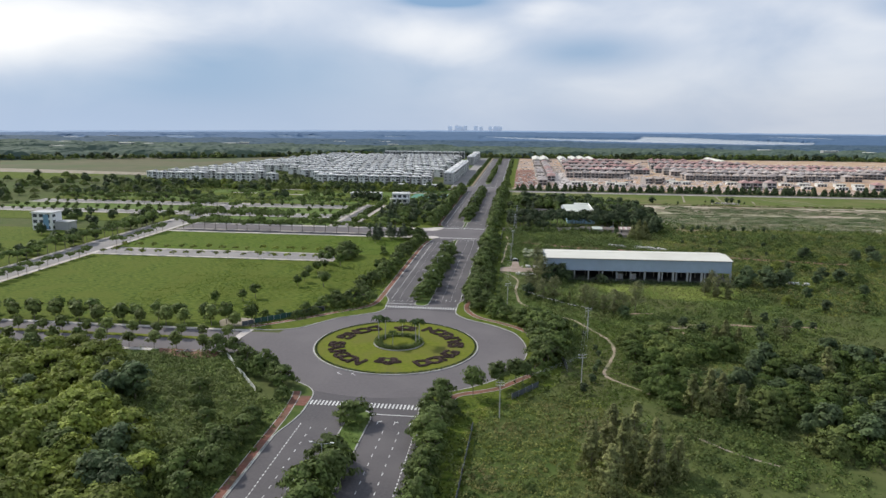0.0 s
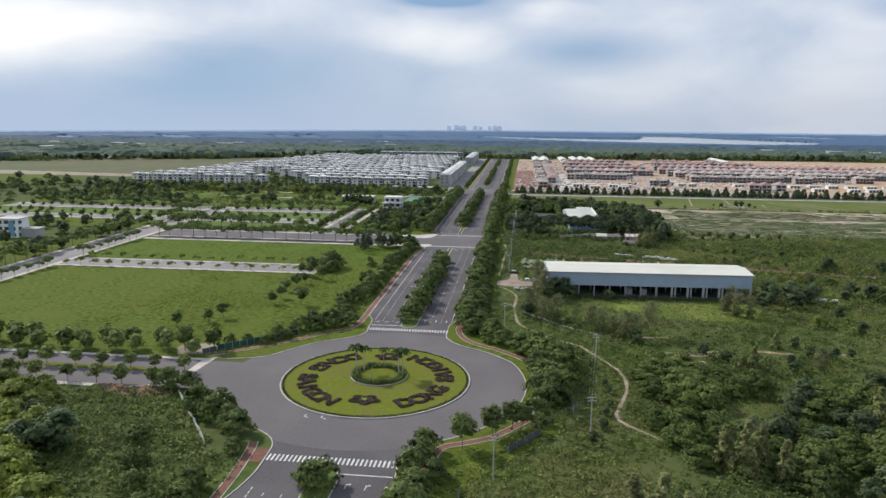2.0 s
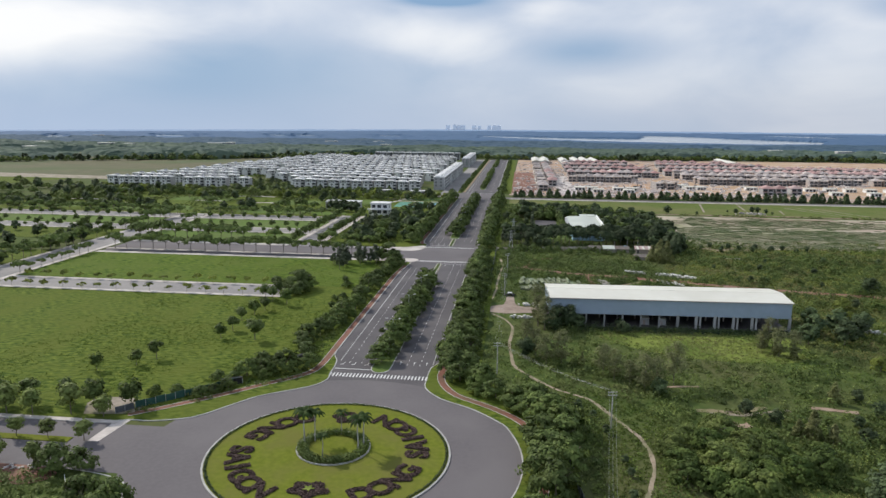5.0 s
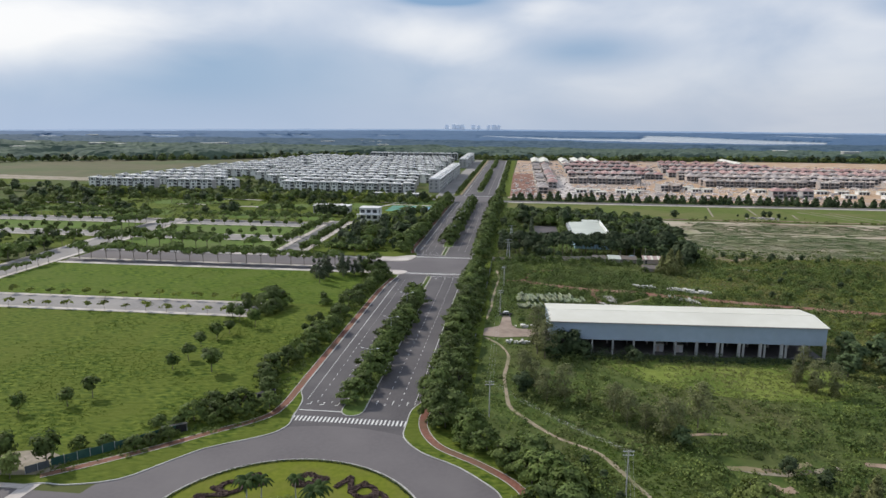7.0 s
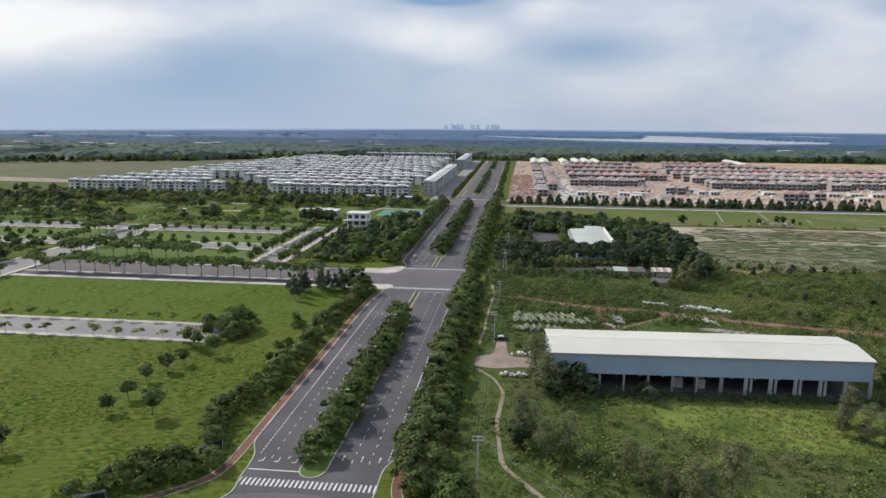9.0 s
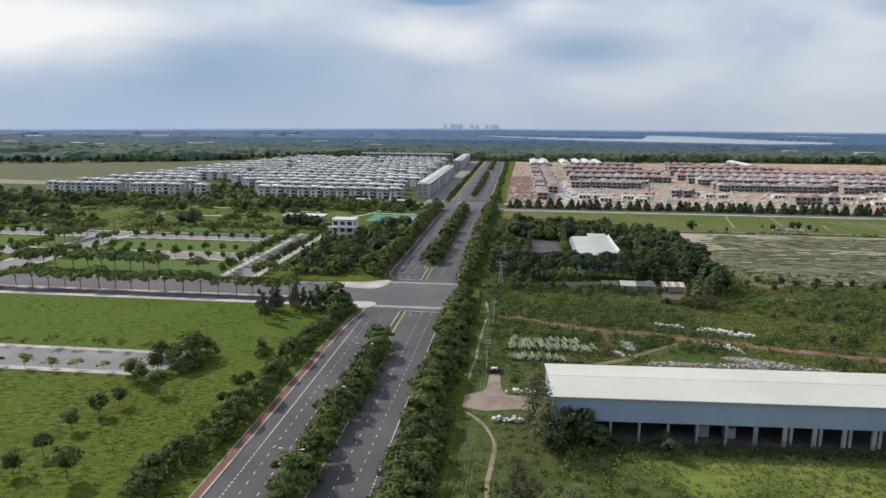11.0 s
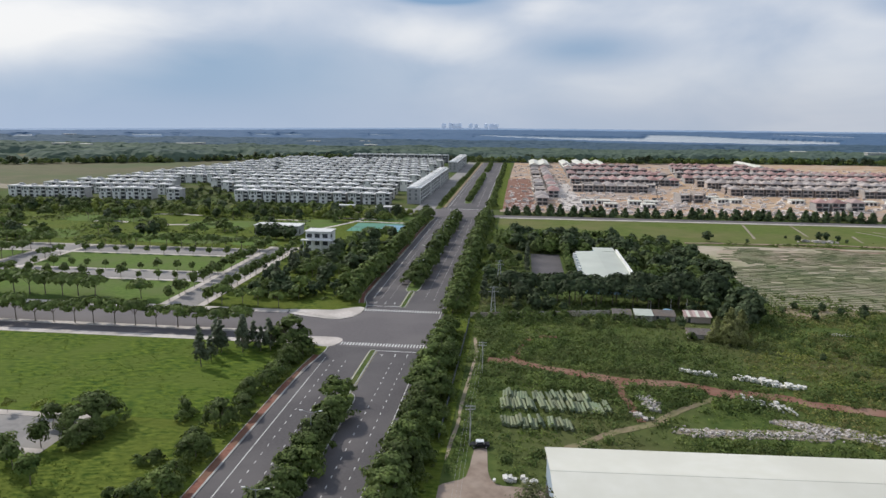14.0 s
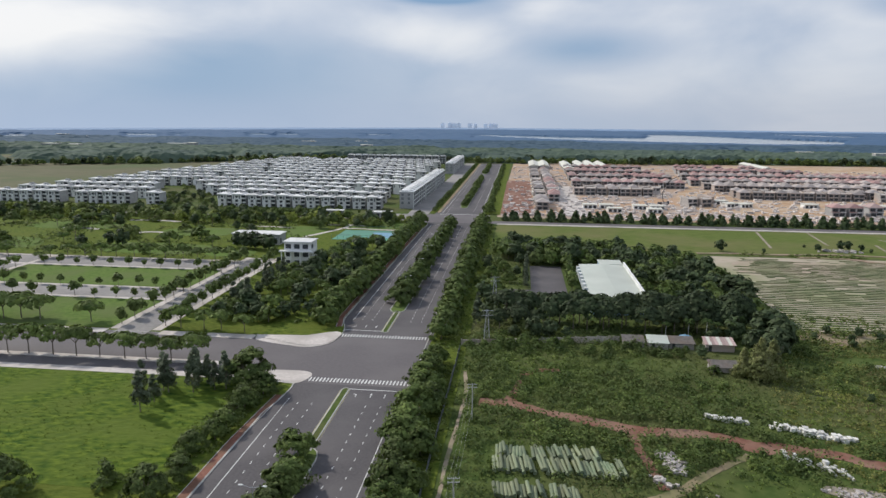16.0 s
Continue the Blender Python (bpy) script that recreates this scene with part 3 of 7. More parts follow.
# open land to the west and beyond
sheet("field_far_west", [(-1100, 690), (-470, 690), (-430, 780), (-420, 1260), (-1500, 1260)], 0.02, "dry_soil", "dry olive field beyond the houses", "field")
sheet("field_pale_strip", [(-1000, 690), (-700, 684), (-458, 676), (-446, 708), (-700, 742), (-1000, 760)], 0.06, "pale_soil", "pale bare sand strip in the field", "field")
sheet("field_green_west", [(-1100, 600), (-560, 590), (-520, 680), (-1100, 705)], 0.05, "field_grass", "green field beside the houses", "field")

# east: farmland and building site
sheet("field_grass_east", rect(34, 620, 452, 544), 0.0, "pasture", "long green grass strip with tracks", "field")
sheet("field_rows", [(157.5, 302), (190, 298), (560, 306), (560, 450), (158, 446), (158.4, 385)], 0.0, "plough_soil", "ploughed field in long low rows", "field")
sheet("bare_scrub", smooth_line([(153, 290), (157, 298), (168, 301), (184, 298), (192, 300), (194, 292), (180, 287), (166, 284), (153, 290)], 4)[:-1], 0.03, "bank_soil", "bare brown earth at the field corner", "ground")
sheet("old_slab", rect(166, 174, 262, 264.5), 0.2, "concrete", "pale broken concrete slab in the scrub", "ground")
sheet("field_fallow", smooth_line([(166, 402), (200, 396), (260, 388), (340, 384), (440, 380), (560, 386), (560, 436), (420, 434), (300, 438), (210, 437), (172, 432), (166, 402)], 4)[:-1], 0.02, "fallow_soil", "bare pinkish fallow earth behind the crop rows", "field")
for pts_, w_ in (([(156, 453), (176, 455.5), (200, 455), (226, 459), (244, 460)], 3.2), ([(212, 447.5), (226, 448.4), (240, 447), (250, 440), (262, 436), (300, 440)], 4.0), ([(244, 460), (290, 455), (340, 457), (560, 454)], 3.0)):
    setting(part("field_bank", trail(pts_, w_, -0.1, 0.35), "bank_soil"), "low reddish bank of bare earth at the field edge", "bank")
sheet("site_red_earth", rect(35.2, 63, 598, 905), 0.06, "red_soil", "dug red earth of the building site", "ground")
sheet("site_orange_earth", smooth_line([(200, 690), (214, 640), (270, 628), (360, 640), (480, 660), (500, 735), (400, 745), (300, 742), (268, 756), (270, 800), (290, 870), (258, 930), (240, 860), (212, 770), (200, 690)], 4)[:-1], 0.07, "orange_soil", "orange graded earth of the building site", "ground")
sheet("site_orange_field", [(300, 1135), (760, 1120), (850, 1290), (340, 1240)], 0.07, "orange_soil", "orange cleared land behind the building site", "ground")
sheet("site_road", [(86, 600), (108, 600), (108, 850), (92, 850)], 0.06, "pale_paving", "pale concrete site road", "road")
sheet("site_ground", [(33, 585), (640, 572), (1000, 1320), (40, 1250)], 0.0, "site_soil", "bare orange and pink earth of a building site", "ground")
sheet("verge_site", rect(20.6, 35, 598, 1216), 0.06, "field_grass", "green verge beside the far avenue", "verge")
sheet("verge_shops", [(-23.4, 604), (-20, 598), (-17.6, 604), (-17.6, 1216), (-23.4, 1216)], 0.12, "field_grass", "narrow green verge with a hedge beside the far avenue", "verge")
sheet("footpath_shops", [(-17.4, 606), (-16.4, 601), (-15.0, 606), (-14.6, 1216), (-17.4, 1216)], 0.13, "tan_path", "tan earth footpath beside the far avenue", "footpath")
sheet("forecourt_shops", rect(-40.6, -23.6, 590, 1216), 0.05, "street_pale", "grey paved forecourt before the shop houses", "pavement")
sheet("pavement", rect(-74, -24.4, 562.6, 589.8), 0.07, "street_pale", "grey paved corner beside the far cross road", "pavement")
sheet("grass_clearing", smooth_line([(72, 112), (80, 96), (98, 84), (120, 80), (140, 83), (148, 95), (146, 110), (120, 113), (72, 112)], 4)[:-1], 0.03, "bright_grass", "bright green long grass before the shed", "field")

# tracks and yard
TRACK = [(40, 219), (50, 218.4), (64.6, 211.8), (79.8, 206.9), (99.6, 205), (109.5, 200), (124.2, 199), (137, 193.5), (170, 186), (230, 176)]
setting(part("dirt_track", trail(TRACK, 5.0, -0.1, 0.05), "red_soil"), "red earth track through the scrub", "track")
setting(part("dirt_track_spur", trail([(79.5, 206), (80.3, 199), (80.8, 191), (82.8, 177)], 2.4, -0.1, 0.06), "red_soil"), "red earth track through the scrub", "track")
YARD_TRACK = [(57, 153), (62, 159), (73.4, 168.9), (84.5, 175.7), (95.6, 186.8), (106.2, 195.6)]
setting(part("dirt_track_yard", trail(YARD_TRACK, 2.4, -0.1, 0.06, 3), "grass_track"), "grassy wheel track between the yard and the red track", "track")
setting(part("dirt_track_north", trail([(47.5, 217), (50, 229), (52, 240), (57, 246), (64, 247)], 2.6, -0.1, 0.06), "red_soil"), "pale earth footpath through the scrub", "track")
FOOT = [(34, 127.5), (39.8, 119), (42.8, 108), (42, 90), (42.6, 78), (44.8, 63.9), (56.2, 48.5), (66, 41), (73, 26), (76.8, 16.7), (77.4, 6), (75.1, -5.6), (71.5, -16.5), (72.1, -22), (76.3, -26.7), (83, -34)]
for pts_, w_ in (([(95, 37.6), (101, 38), (107, 38), (115, 42.4)], 1.9), ([(101, 31.5), (104, 29.2), (107, 30)], 2.6), ([(128, 43.6), (134, 43), (140, 42)], 2.0), ([(90, 54), (95, 55.4), (100, 56)], 1.2), ([(147, 44), (154, 44.6), (161, 44)], 1.6)):
    setting(part("bare_patch", trail(pts_, w_, -0.1, 0.07), "bank_soil"), "bare brown earth worn through the grass", "ground")
setting(part("footpath_scrub", trail(FOOT, 1.05, -0.1, 0.06), "trail_soil"), "pale trodden footpath through the scrub", "track")
setting(part("footpath_ditch", trail([(33, 150), (34.1, 166), (34.3, 181), (35, 202), (35.7, 225), (34.3, 242)], 1.0, -0.1, 0.06), "trail_soil"), "pale trodden footpath through the scrub", "track")
setting(part("footpath_south", trail([(88, -60), (93.7, -66), (99, -71), (106, -75)], 0.7, -0.1, 0.05), "pale_soil"), "pale trodden footpath through the scrub", "track")
setting(part("dirt_track_east", trail([(96, 38), (104, 36.5), (113, 38), (121, 41)], 1.8, -0.1, 0.05), "pale_soil"), "brown earth track through the scrub", "track")
sheet("yard", smooth_line([(24, 129.6), (28, 133), (34, 139.5), (38.6, 143), (39.6, 156), (42.6, 156.6), (43.4, 146), (45.5, 140.6), (51, 140), (56.4, 138), (56.6, 129.6), (49, 130.6), (40, 128.4), (33, 129.8), (24, 129.6)], 3)[:-1], 0.05, "yard_soil", "dusty bare yard beside the shed", "yard")
sheet("lot_asphalt", rect(56.5, 73, 338, 403), 0.04, "asphalt", "dark asphalt yard among trees", "yard")
sheet("lane_asphalt", rect(33, 57, 342, 350), 0.045, "asphalt", "dark asphalt lane among trees", "yard")

# road markings
def zebra(name, y, x0, x1, gaps=()):
    """A crossing of white stripes along the avenue, each stripe a piece."""
    z = setting(new(name), "worn white zebra crossing stripes on asphalt", "road marking")
    me = None
    n = int((x1 - x0) / 1.05)
    for i in range(n):
        x = x0 + 0.3 + i * (x1 - x0 - 0.6) / (n - 1)
        if me is None:
            me = part("stripe", boxes((-0.24, 0.24, -1.55, 1.55, 0.0, 0.012)), "road_paint", z)
            me.location = (x, y, 0.026)
            continue
        ob = me.copy()
        scene.collection.objects.link(ob)
        ob.location = (x, y, 0.026)


def stripe_box(x0, x1, y0, y1, z=0.03):
    return (x0, x1, y0, y1, z - 0.01, z)


marks = bmesh.new()
dash_y = [y for a, b in ((-240, -66), (62, 214), (292, 536)) for y in np.arange(a, b, 4.25)]
for y in dash_y:
    for x in (-10.4, -6.3, 8.9, 13.1):
        box(marks, *stripe_box(x - 0.09, x + 0.09, y, y + 1.35, 0.012))
for a, b in ((-106, -66), (64, 104), (196, 214)):
    for y in np.arange(a, b, 1.6):
        box(marks, *stripe_box(-13.9, -13.65, y, y + 0.9, 0.012))
        box(marks, *stripe_box(17.15, 17.4, y, y + 0.9, 0.012))
for a, b in ((-240, -106), (104, 196), (292, 536)):
    box(marks, *stripe_box(-13.9, -13.68, a, b, 0.012))
    box(marks, *stripe_box(17.15, 17.37, a, b, 0.012))
for y in np.arange(604, 1206, 9):
    for x in (-9, 12.5):
        box(marks, *stripe_box(x - 0.12, x + 0.12, y, y + 3, 0.012))
for a in (-12.4, 19.2):
    box(marks, *stripe_box(a - 0.14, a + 0.14, 600, 1206, 0.012))
tagged(part("lane_markings", marks, "road_paint"), "broken white lane lines on the avenue", "road marking", kind="stuff")
for nm, b in (("stop_line", stripe_box(2.6, 16.2, -58.9, -58.5)), ("stop_line", stripe_box(-13.9, -2.0, 56.3, 56.7)), ("stop_line", stripe_box(1.5, 15.8, 222.9, 223.3)), ("stop_line", stripe_box(-14.2, 0.6, 278.6, 279))):
    setting(part(nm, boxes(b), "road_paint"), "white stop line before the crossing", "road marking")
yl = bmesh.new()
for x in (-0.75, 1.85):
    box(yl, *stripe_box(x - 0.1, x + 0.1, 186, 222.5, 0.014))
for x in (0.05, 2.65):
    box(yl, *stripe_box(x - 0.1, x + 0.1, 278, 304, 0.014))
setting(part("median_line", yl, "yellow_paint"), "faded yellow line beside the slim median", "road marking")


RING_MARKS = [(-13.5, -29.6, 60), (-8.7, -29.9, 60)]


def arrow(x, y, turn, north=True):
    """A painted lane arrow."""
    s = 1 if north else -1
    bm = boxes((-0.1, 0.1, -1.4, 0.6, 0.028, 0.036))
    tip = [(-0.35, 0.6), (0.35, 0.6), (0, 1.5)] if not turn else [(0.1 * turn, 0.2), (0.1 * turn, 0.5), (0.9 * turn, 0.9), (1.0 * turn, 0.2), (0.8 * turn, 0.45)]
    vs = [bm.verts.new((a, b, 0.036)) for a, b in tip]
    bm.faces.new(vs if turn <= 0 else vs[::-1])
    ob = setting(part("lane_arrow", bm, "road_paint"), "white painted lane arrow", "road marking")
    ob.matrix_world = pose(x, y, 0, 0, 0, 0 if north else 180)
    return ob


for x, y, r in RING_MARKS:
    ob = arrow(x, y, 1)
    ob.matrix_world = pose(x, y, 0, 0, 0, r)
for x, k in ((6.5, 1), (11, 1), (15.2, 1)):
    arrow(x, -63.5, k), arrow(x, 64, 0)
for x, k in ((4.5, -1), (8.8, 0), (12.9, 0)):
    arrow(x, 219, k)
for x, k in ((-12, 1), (-8.3, 1), (-4, 1)):
    arrow(x, 61, k, False)
for x, k in ((-11, 1), (-7, 0), (-3, 0)):
    arrow(x, 284, k, False)

# ---- plants ----


def limb_tree(bm, h, r, limbs, spread, lean=0.0, bare=0.45):
    top = Vector((lean, lean * 0.5, h * bare))
    tube(bm, (0, 0, -0.3), top, r, r * 0.7, 7)
    for k in range(limbs):
        a = 2 * math.pi * (k + rng.random() * 0.6) / limbs
        e = Vector((math.cos(a) * spread, math.sin(a) * spread, h * (bare + 0.3 + 0.2 * rng.random())))
        mid = top.lerp(e, 0.5) + Vector((0, 0, h * 0.05))
        tube(bm, top, mid, r * 0.55, r * 0.35, 5)
        tube(bm, mid, e, r * 0.35, r * 0.12, 5)


def blob_crown(w, h0, h1, n, small):
    """Uneven leaf masses filling a rounded crown from height h0 to h1."""
    cs, rs = [], []
    for k in range(n):
        a, q = rng.random() * 6.283, rng.random() ** 0.5
        z = rng.random()
        env = math.sin(math.pi * (0.18 + 0.72 * z))
        cs.append((math.cos(a) * q * w * 0.5 * env * 0.8, math.sin(a) * q * w * 0.5 * env * 0.8, h0 + (h1 - h0) * (0.12 + 0.76 * z)))
        s = small * (0.7 + 0.6 * rng.random())
        rs.append((s, s, s * 0.72))
    return cs, rs


def flat_crown(w, h0, h1, n, small):
    """A spreading, umbrella-like crown."""
    cs, rs = [], []
    for k in range(n):
        a, q = rng.random() * 6.283, rng.random() ** 0.5
        z = h1 - (h1 - h0) * (0.2 + 0.6 * q * q) * (0.6 + 0.4 * rng.random())
        cs.append((math.cos(a) * q * w * 0.43, math.sin(a) * q * w * 0.43, z))
        s = small * (0.7 + 0.6 * rng.random())
        rs.append((s, s, s * 0.5))
    return cs, rs


def pad_crown(w, h0, h1, n, small):
    """A low, wide crown of flat leaf pads in tiers, with gaps between them."""
    cs, rs = [], []
    for k in range(n):
        a, q = rng.random() * 6.283, rng.random() ** 0.6
        dome = 1 - 0.8 * q ** 2.2
        z = h0 + (h1 - h0) * dome * (1 - 0.62 * rng.random() ** 1.7)
        cs.append((math.cos(a) * q * w * 0.46, math.sin(a) * q * w * 0.46, z))
        s = small * (0.55 + 0.85 * rng.random())
        rs.append((s, s, s * 0.46))
    return cs, rs


def cone_crown(w, h0, h1, n, small):
    cs, rs = [], []
    for k in range(n):
        z = rng.random() ** 1.2
        a, q = rng.random() * 6.283, rng.random() ** 0.5
        e = (1 - z) ** 0.8 * w * 0.42 + 0.1
        cs.append((math.cos(a) * q * e, math.sin(a) * q * e, h0 + (h1 - h0) * z * 0.93))
        s = small * (0.65 + 0.5 * rng.random()) * (1.05 - 0.5 * z)
        rs.append((s, s, s * 0.9))
    return cs, rs


KINDS = {
    # crown function, width, base, top, clumps, clump radius, leaves a clump, leaf size, leaf material, trunk radius, limbs, bare share, name, label
    "avenue": (pad_crown, 8.8, 1.0, 6.2, 50, 1.0, 30, 0.31, "leaf_avenue", 0.17, 5, 0.35, "street_tree", "leafy dark green street tree on the grass verge"),
    "median": (pad_crown, 8.2, 0.7, 5.4, 48, 0.98, 30, 0.30, "leaf_avenue", 0.15, 5, 0.3, "median_tree", "low bushy green tree on the median"),
    "umbrella": (flat_crown, 7.6, 3.5, 6.3, 36, 0.98, 32, 0.30, "leaf_avenue", 0.15, 5, 0.42, "umbrella_tree", "flat-crowned street tree with a forked bare trunk"),
    "broad": (pad_crown, 18.0, 1.0, 8.6, 130, 1.4, 42, 0.32, "leaf_avenue", 0.35, 7, 0.28, "broad_tree", "broad old tree with a low dome crown in the field"),
    "thin": (blob_crown, 6.2, 2.8, 7.0, 34, 0.9, 30, 0.27, "leaf_avenue", 0.10, 4, 0.5, "thin_street_tree", "slim street tree with airy crown beside the brick path"),
    "young": (blob_crown, 3.6, 1.7, 4.7, 16, 0.85, 34, 0.26, "leaf_avenue", 0.09, 3, 0.5, "young_tree", "small round-crowned young tree in grass"),
    "fresh": (blob_crown, 4.0, 1.5, 4.7, 22, 0.8, 26, 0.26, "leaf_mid", 0.09, 3, 0.45, "young_street_tree", "small fresh green street tree with a thin trunk"),
    "spare": (flat_crown, 4.8, 1.9, 3.7, 10, 0.85, 22, 0.26, "leaf_wood", 0.07, 4, 0.5, "sapling", "thin-leaved young street tree in a footway"),
    "wood": (pad_crown, 9.4, 1.0, 7.6, 46, 1.15, 38, 0.34, "leaf_wood", 0.2, 4, 0.3, "grove_tree", "bright green broadleaf tree in a dense grove"),
    "dark": (blob_crown, 8.2, 0.9, 8.4, 40, 1.12, 34, 0.36, "leaf_dark", 0.2, 4, 0.3, "broadleaf_tree", "dark green broadleaf tree"),
    "acacia": (pad_crown, 11.4, 1.6, 6.8, 62, 1.12, 32, 0.33, "leaf_acacia", 0.18, 5, 0.35, "spreading_tree", "wide deep green spreading tree with layered branches"),
    "casuarina": (cone_crown, 13.0, 0.3, 14.5, 150, 1.2, 40, 0.25, "leaf_olive", 0.25, 5, 0.3, "casuarina_tree", "tall grey-green feathery tree"),
    "shade": (flat_crown, 14.5, 4.8, 13.2, 92, 1.5, 36, 0.38, "leaf_shade", 0.26, 6, 0.42, "shade_tree", "tall dark shade tree with bare trunks in a row"),
    "lime": (pad_crown, 11.4, 1.4, 6.8, 62, 1.12, 32, 0.33, "leaf_mid", 0.18, 5, 0.35, "spreading_tree", "wide fresh green spreading tree in the scrub"),
    "olive": (cone_crown, 7.0, 0.2, 11.0, 100, 0.8, 26, 0.22, "leaf_olive", 0.12, 3, 0.4, "feathery_tree", "feathery grey-green upright tree in the scrub"),
    "wispy": (blob_crown, 6.6, 0.8, 10.6, 60, 1.0, 24, 0.17, "leaf_wispy", 0.12, 4, 0.4, "wispy_tree", "thin brownish casuarina-like tree in the scrub"),
    "cone": (cone_crown, 7.0, 0.6, 7.0, 38, 1.05, 40, 0.34, "leaf_dark", 0.14, 3, 0.3, "conical_tree", "dark cone-shaped tree in a row"),
    "pine": (cone_crown, 4.4, 2.2, 9.2, 30, 0.9, 34, 0.28, "leaf_pine", 0.13, 3, 0.3, "slender_tree", "slender dark tree with a bare lower trunk"),
}


def tree_template(kind, seed, far=False):
    fn, w, h0, h1, n, small, per, size, leaf, tr, limbs, bare, name, label = KINDS[kind]
    global rng
    keep, rng = rng, np.random.default_rng(seed)
    t = thing(name, label, "tree")
    bm = bmesh.new()
    limb_tree(bm, h1, tr, limbs, w * 0.28, 0.25 * (rng.random() - 0.5), bare)
    part("trunk", bm, "bark", t)
    if far == 2:
        per, size = 5, size * 2.8
    elif far:
        per, size = max(8, int(per * 0.3)), size * 2.1
    else:
        per, size = int(per * 1.2), size * 1.1
    cs, rs = fn(w, h0, h1, n, small)
    quads("crown", leaves(cs, rs, per, size, rng, heart=(0, 0, h0 + (h1 - h0) * 0.3)), leaf, t)
    rng = keep
    return t


PLACED = []


def plant(kind, x, y, s=1.0, group="", label="", z=0.0):
    """Notes a tree of one kind, to be raised further down."""
    k = int(rng.integers(0, 4))
    s = s * GROWN.get(kind, 1.0)
    m = pose(x, y, z, 0, 0, float(rng.random() * 360)) @ Matrix.Diagonal((s, s, s * (0.9 + 0.2 * float(rng.random())), 1))
    PLACED.append((kind, k, m, group, label))


GROWN = {"cone": 1.3, "pine": 1.15, "avenue": 1.28, "median": 1.3, "young": 1.2, "fresh": 1.2, "umbrella": 1.3, "wood": 1.2, "dark": 1.2, "acacia": 1.1, "lime": 1.1, "olive": 1.12, "wispy": 1.28, "spare": 1.0, "broad": 1.0, "thin": 1.2}


def joined(name, items):
    """One mesh of several materials out of many repeats. items: (template, matrix)."""
    vs, fs, ms, ls, slots, n = [], [], [], [], [], 0
    for tpl, m in items:
        for ob in tpl.children_recursive:
            me = ob.data
            co = np.empty(len(me.vertices) * 3, np.float32)
            me.vertices.foreach_get("co", co)
            q = np.array(m @ ob.matrix_basis)
            vs.append(co.reshape(-1, 3) @ q[:3, :3].T + q[:3, 3])
            ix = np.empty(len(me.loops), np.int32)
            me.loops.foreach_get("vertex_index", ix)
            fs.append(ix + n)
            tot = np.empty(len(me.polygons), np.int32)
            me.polygons.foreach_get("loop_total", tot)
            ls.append(tot)
            if me.materials[0] not in slots:
                slots.append(me.materials[0])
            ms.append(np.full(len(tot), slots.index(me.materials[0]), np.int32))
            n += len(me.vertices)
    me = bpy.data.meshes.new(name)
    v, f, tot, mi = np.concatenate(vs), np.concatenate(fs), np.concatenate(ls), np.concatenate(ms)
    me.vertices.add(len(v))
    me.vertices.foreach_set("co", v.astype(np.float32).ravel())
    me.loops.add(len(f))
    me.loops.foreach_set("vertex_index", f)
    me.polygons.add(len(tot))
    me.polygons.foreach_set("loop_start", np.concatenate([[0], np.cumsum(tot)[:-1]]).astype(np.int32))
    for slot in slots:
        me.materials.append(slot)
    me.polygons.foreach_set("material_index", mi)
    me.polygons.foreach_set("use_smooth", np.zeros(len(tot), bool))
    me.update(calc_edges=True)
    return me


def merged(name, items, label, category):
    return tagged(new(name, joined(name, items)), label, category, kind="stuff")


def raise_trees():
    """Trees near the avenue stand singly; those far off are joined, one object for each kind."""
    first, rough, far = {}, {}, {}
    for kind, k, m, group, label in PLACED:
        x, y = m.translation.x, m.translation.y
        near = y < 268 and x > -130 and group != "far woods" and not (kind in ("young", "fresh") and y < 20 and x < -110)
        key, seed = (kind, k), 100 * k + sum(map(ord, kind))
        if not near:
            k2 = (kind, k, 2 if y > 700 else 1)
            if k2 not in rough:
                rough[k2] = tree_template(kind, seed, k2[2])
            far.setdefault(("woodland", kind) if y > 700 else (KINDS[kind][12], kind), []).append((rough[k2], m))
            continue
        if key not in first:
            ob = first[key] = tree_template(kind, seed)
        else:
            ob = copy_thing(first[key], Matrix())
        ob.matrix_basis = m
        tagged(ob, label or KINDS[kind][13], "tree", group)
    bpy.context.view_layer.update()
    for (nm, kind), items in far.items():
        merged("far_%ss" % nm, items, "many far " + KINDS[kind][13].replace("tree", "trees", 1), "trees")
    for ob in rough.values():
        for o in (*ob.children_recursive, ob):
            bpy.data.objects.remove(o)


def jit(a):
    return float((rng.random() - 0.5) * 2 * a)


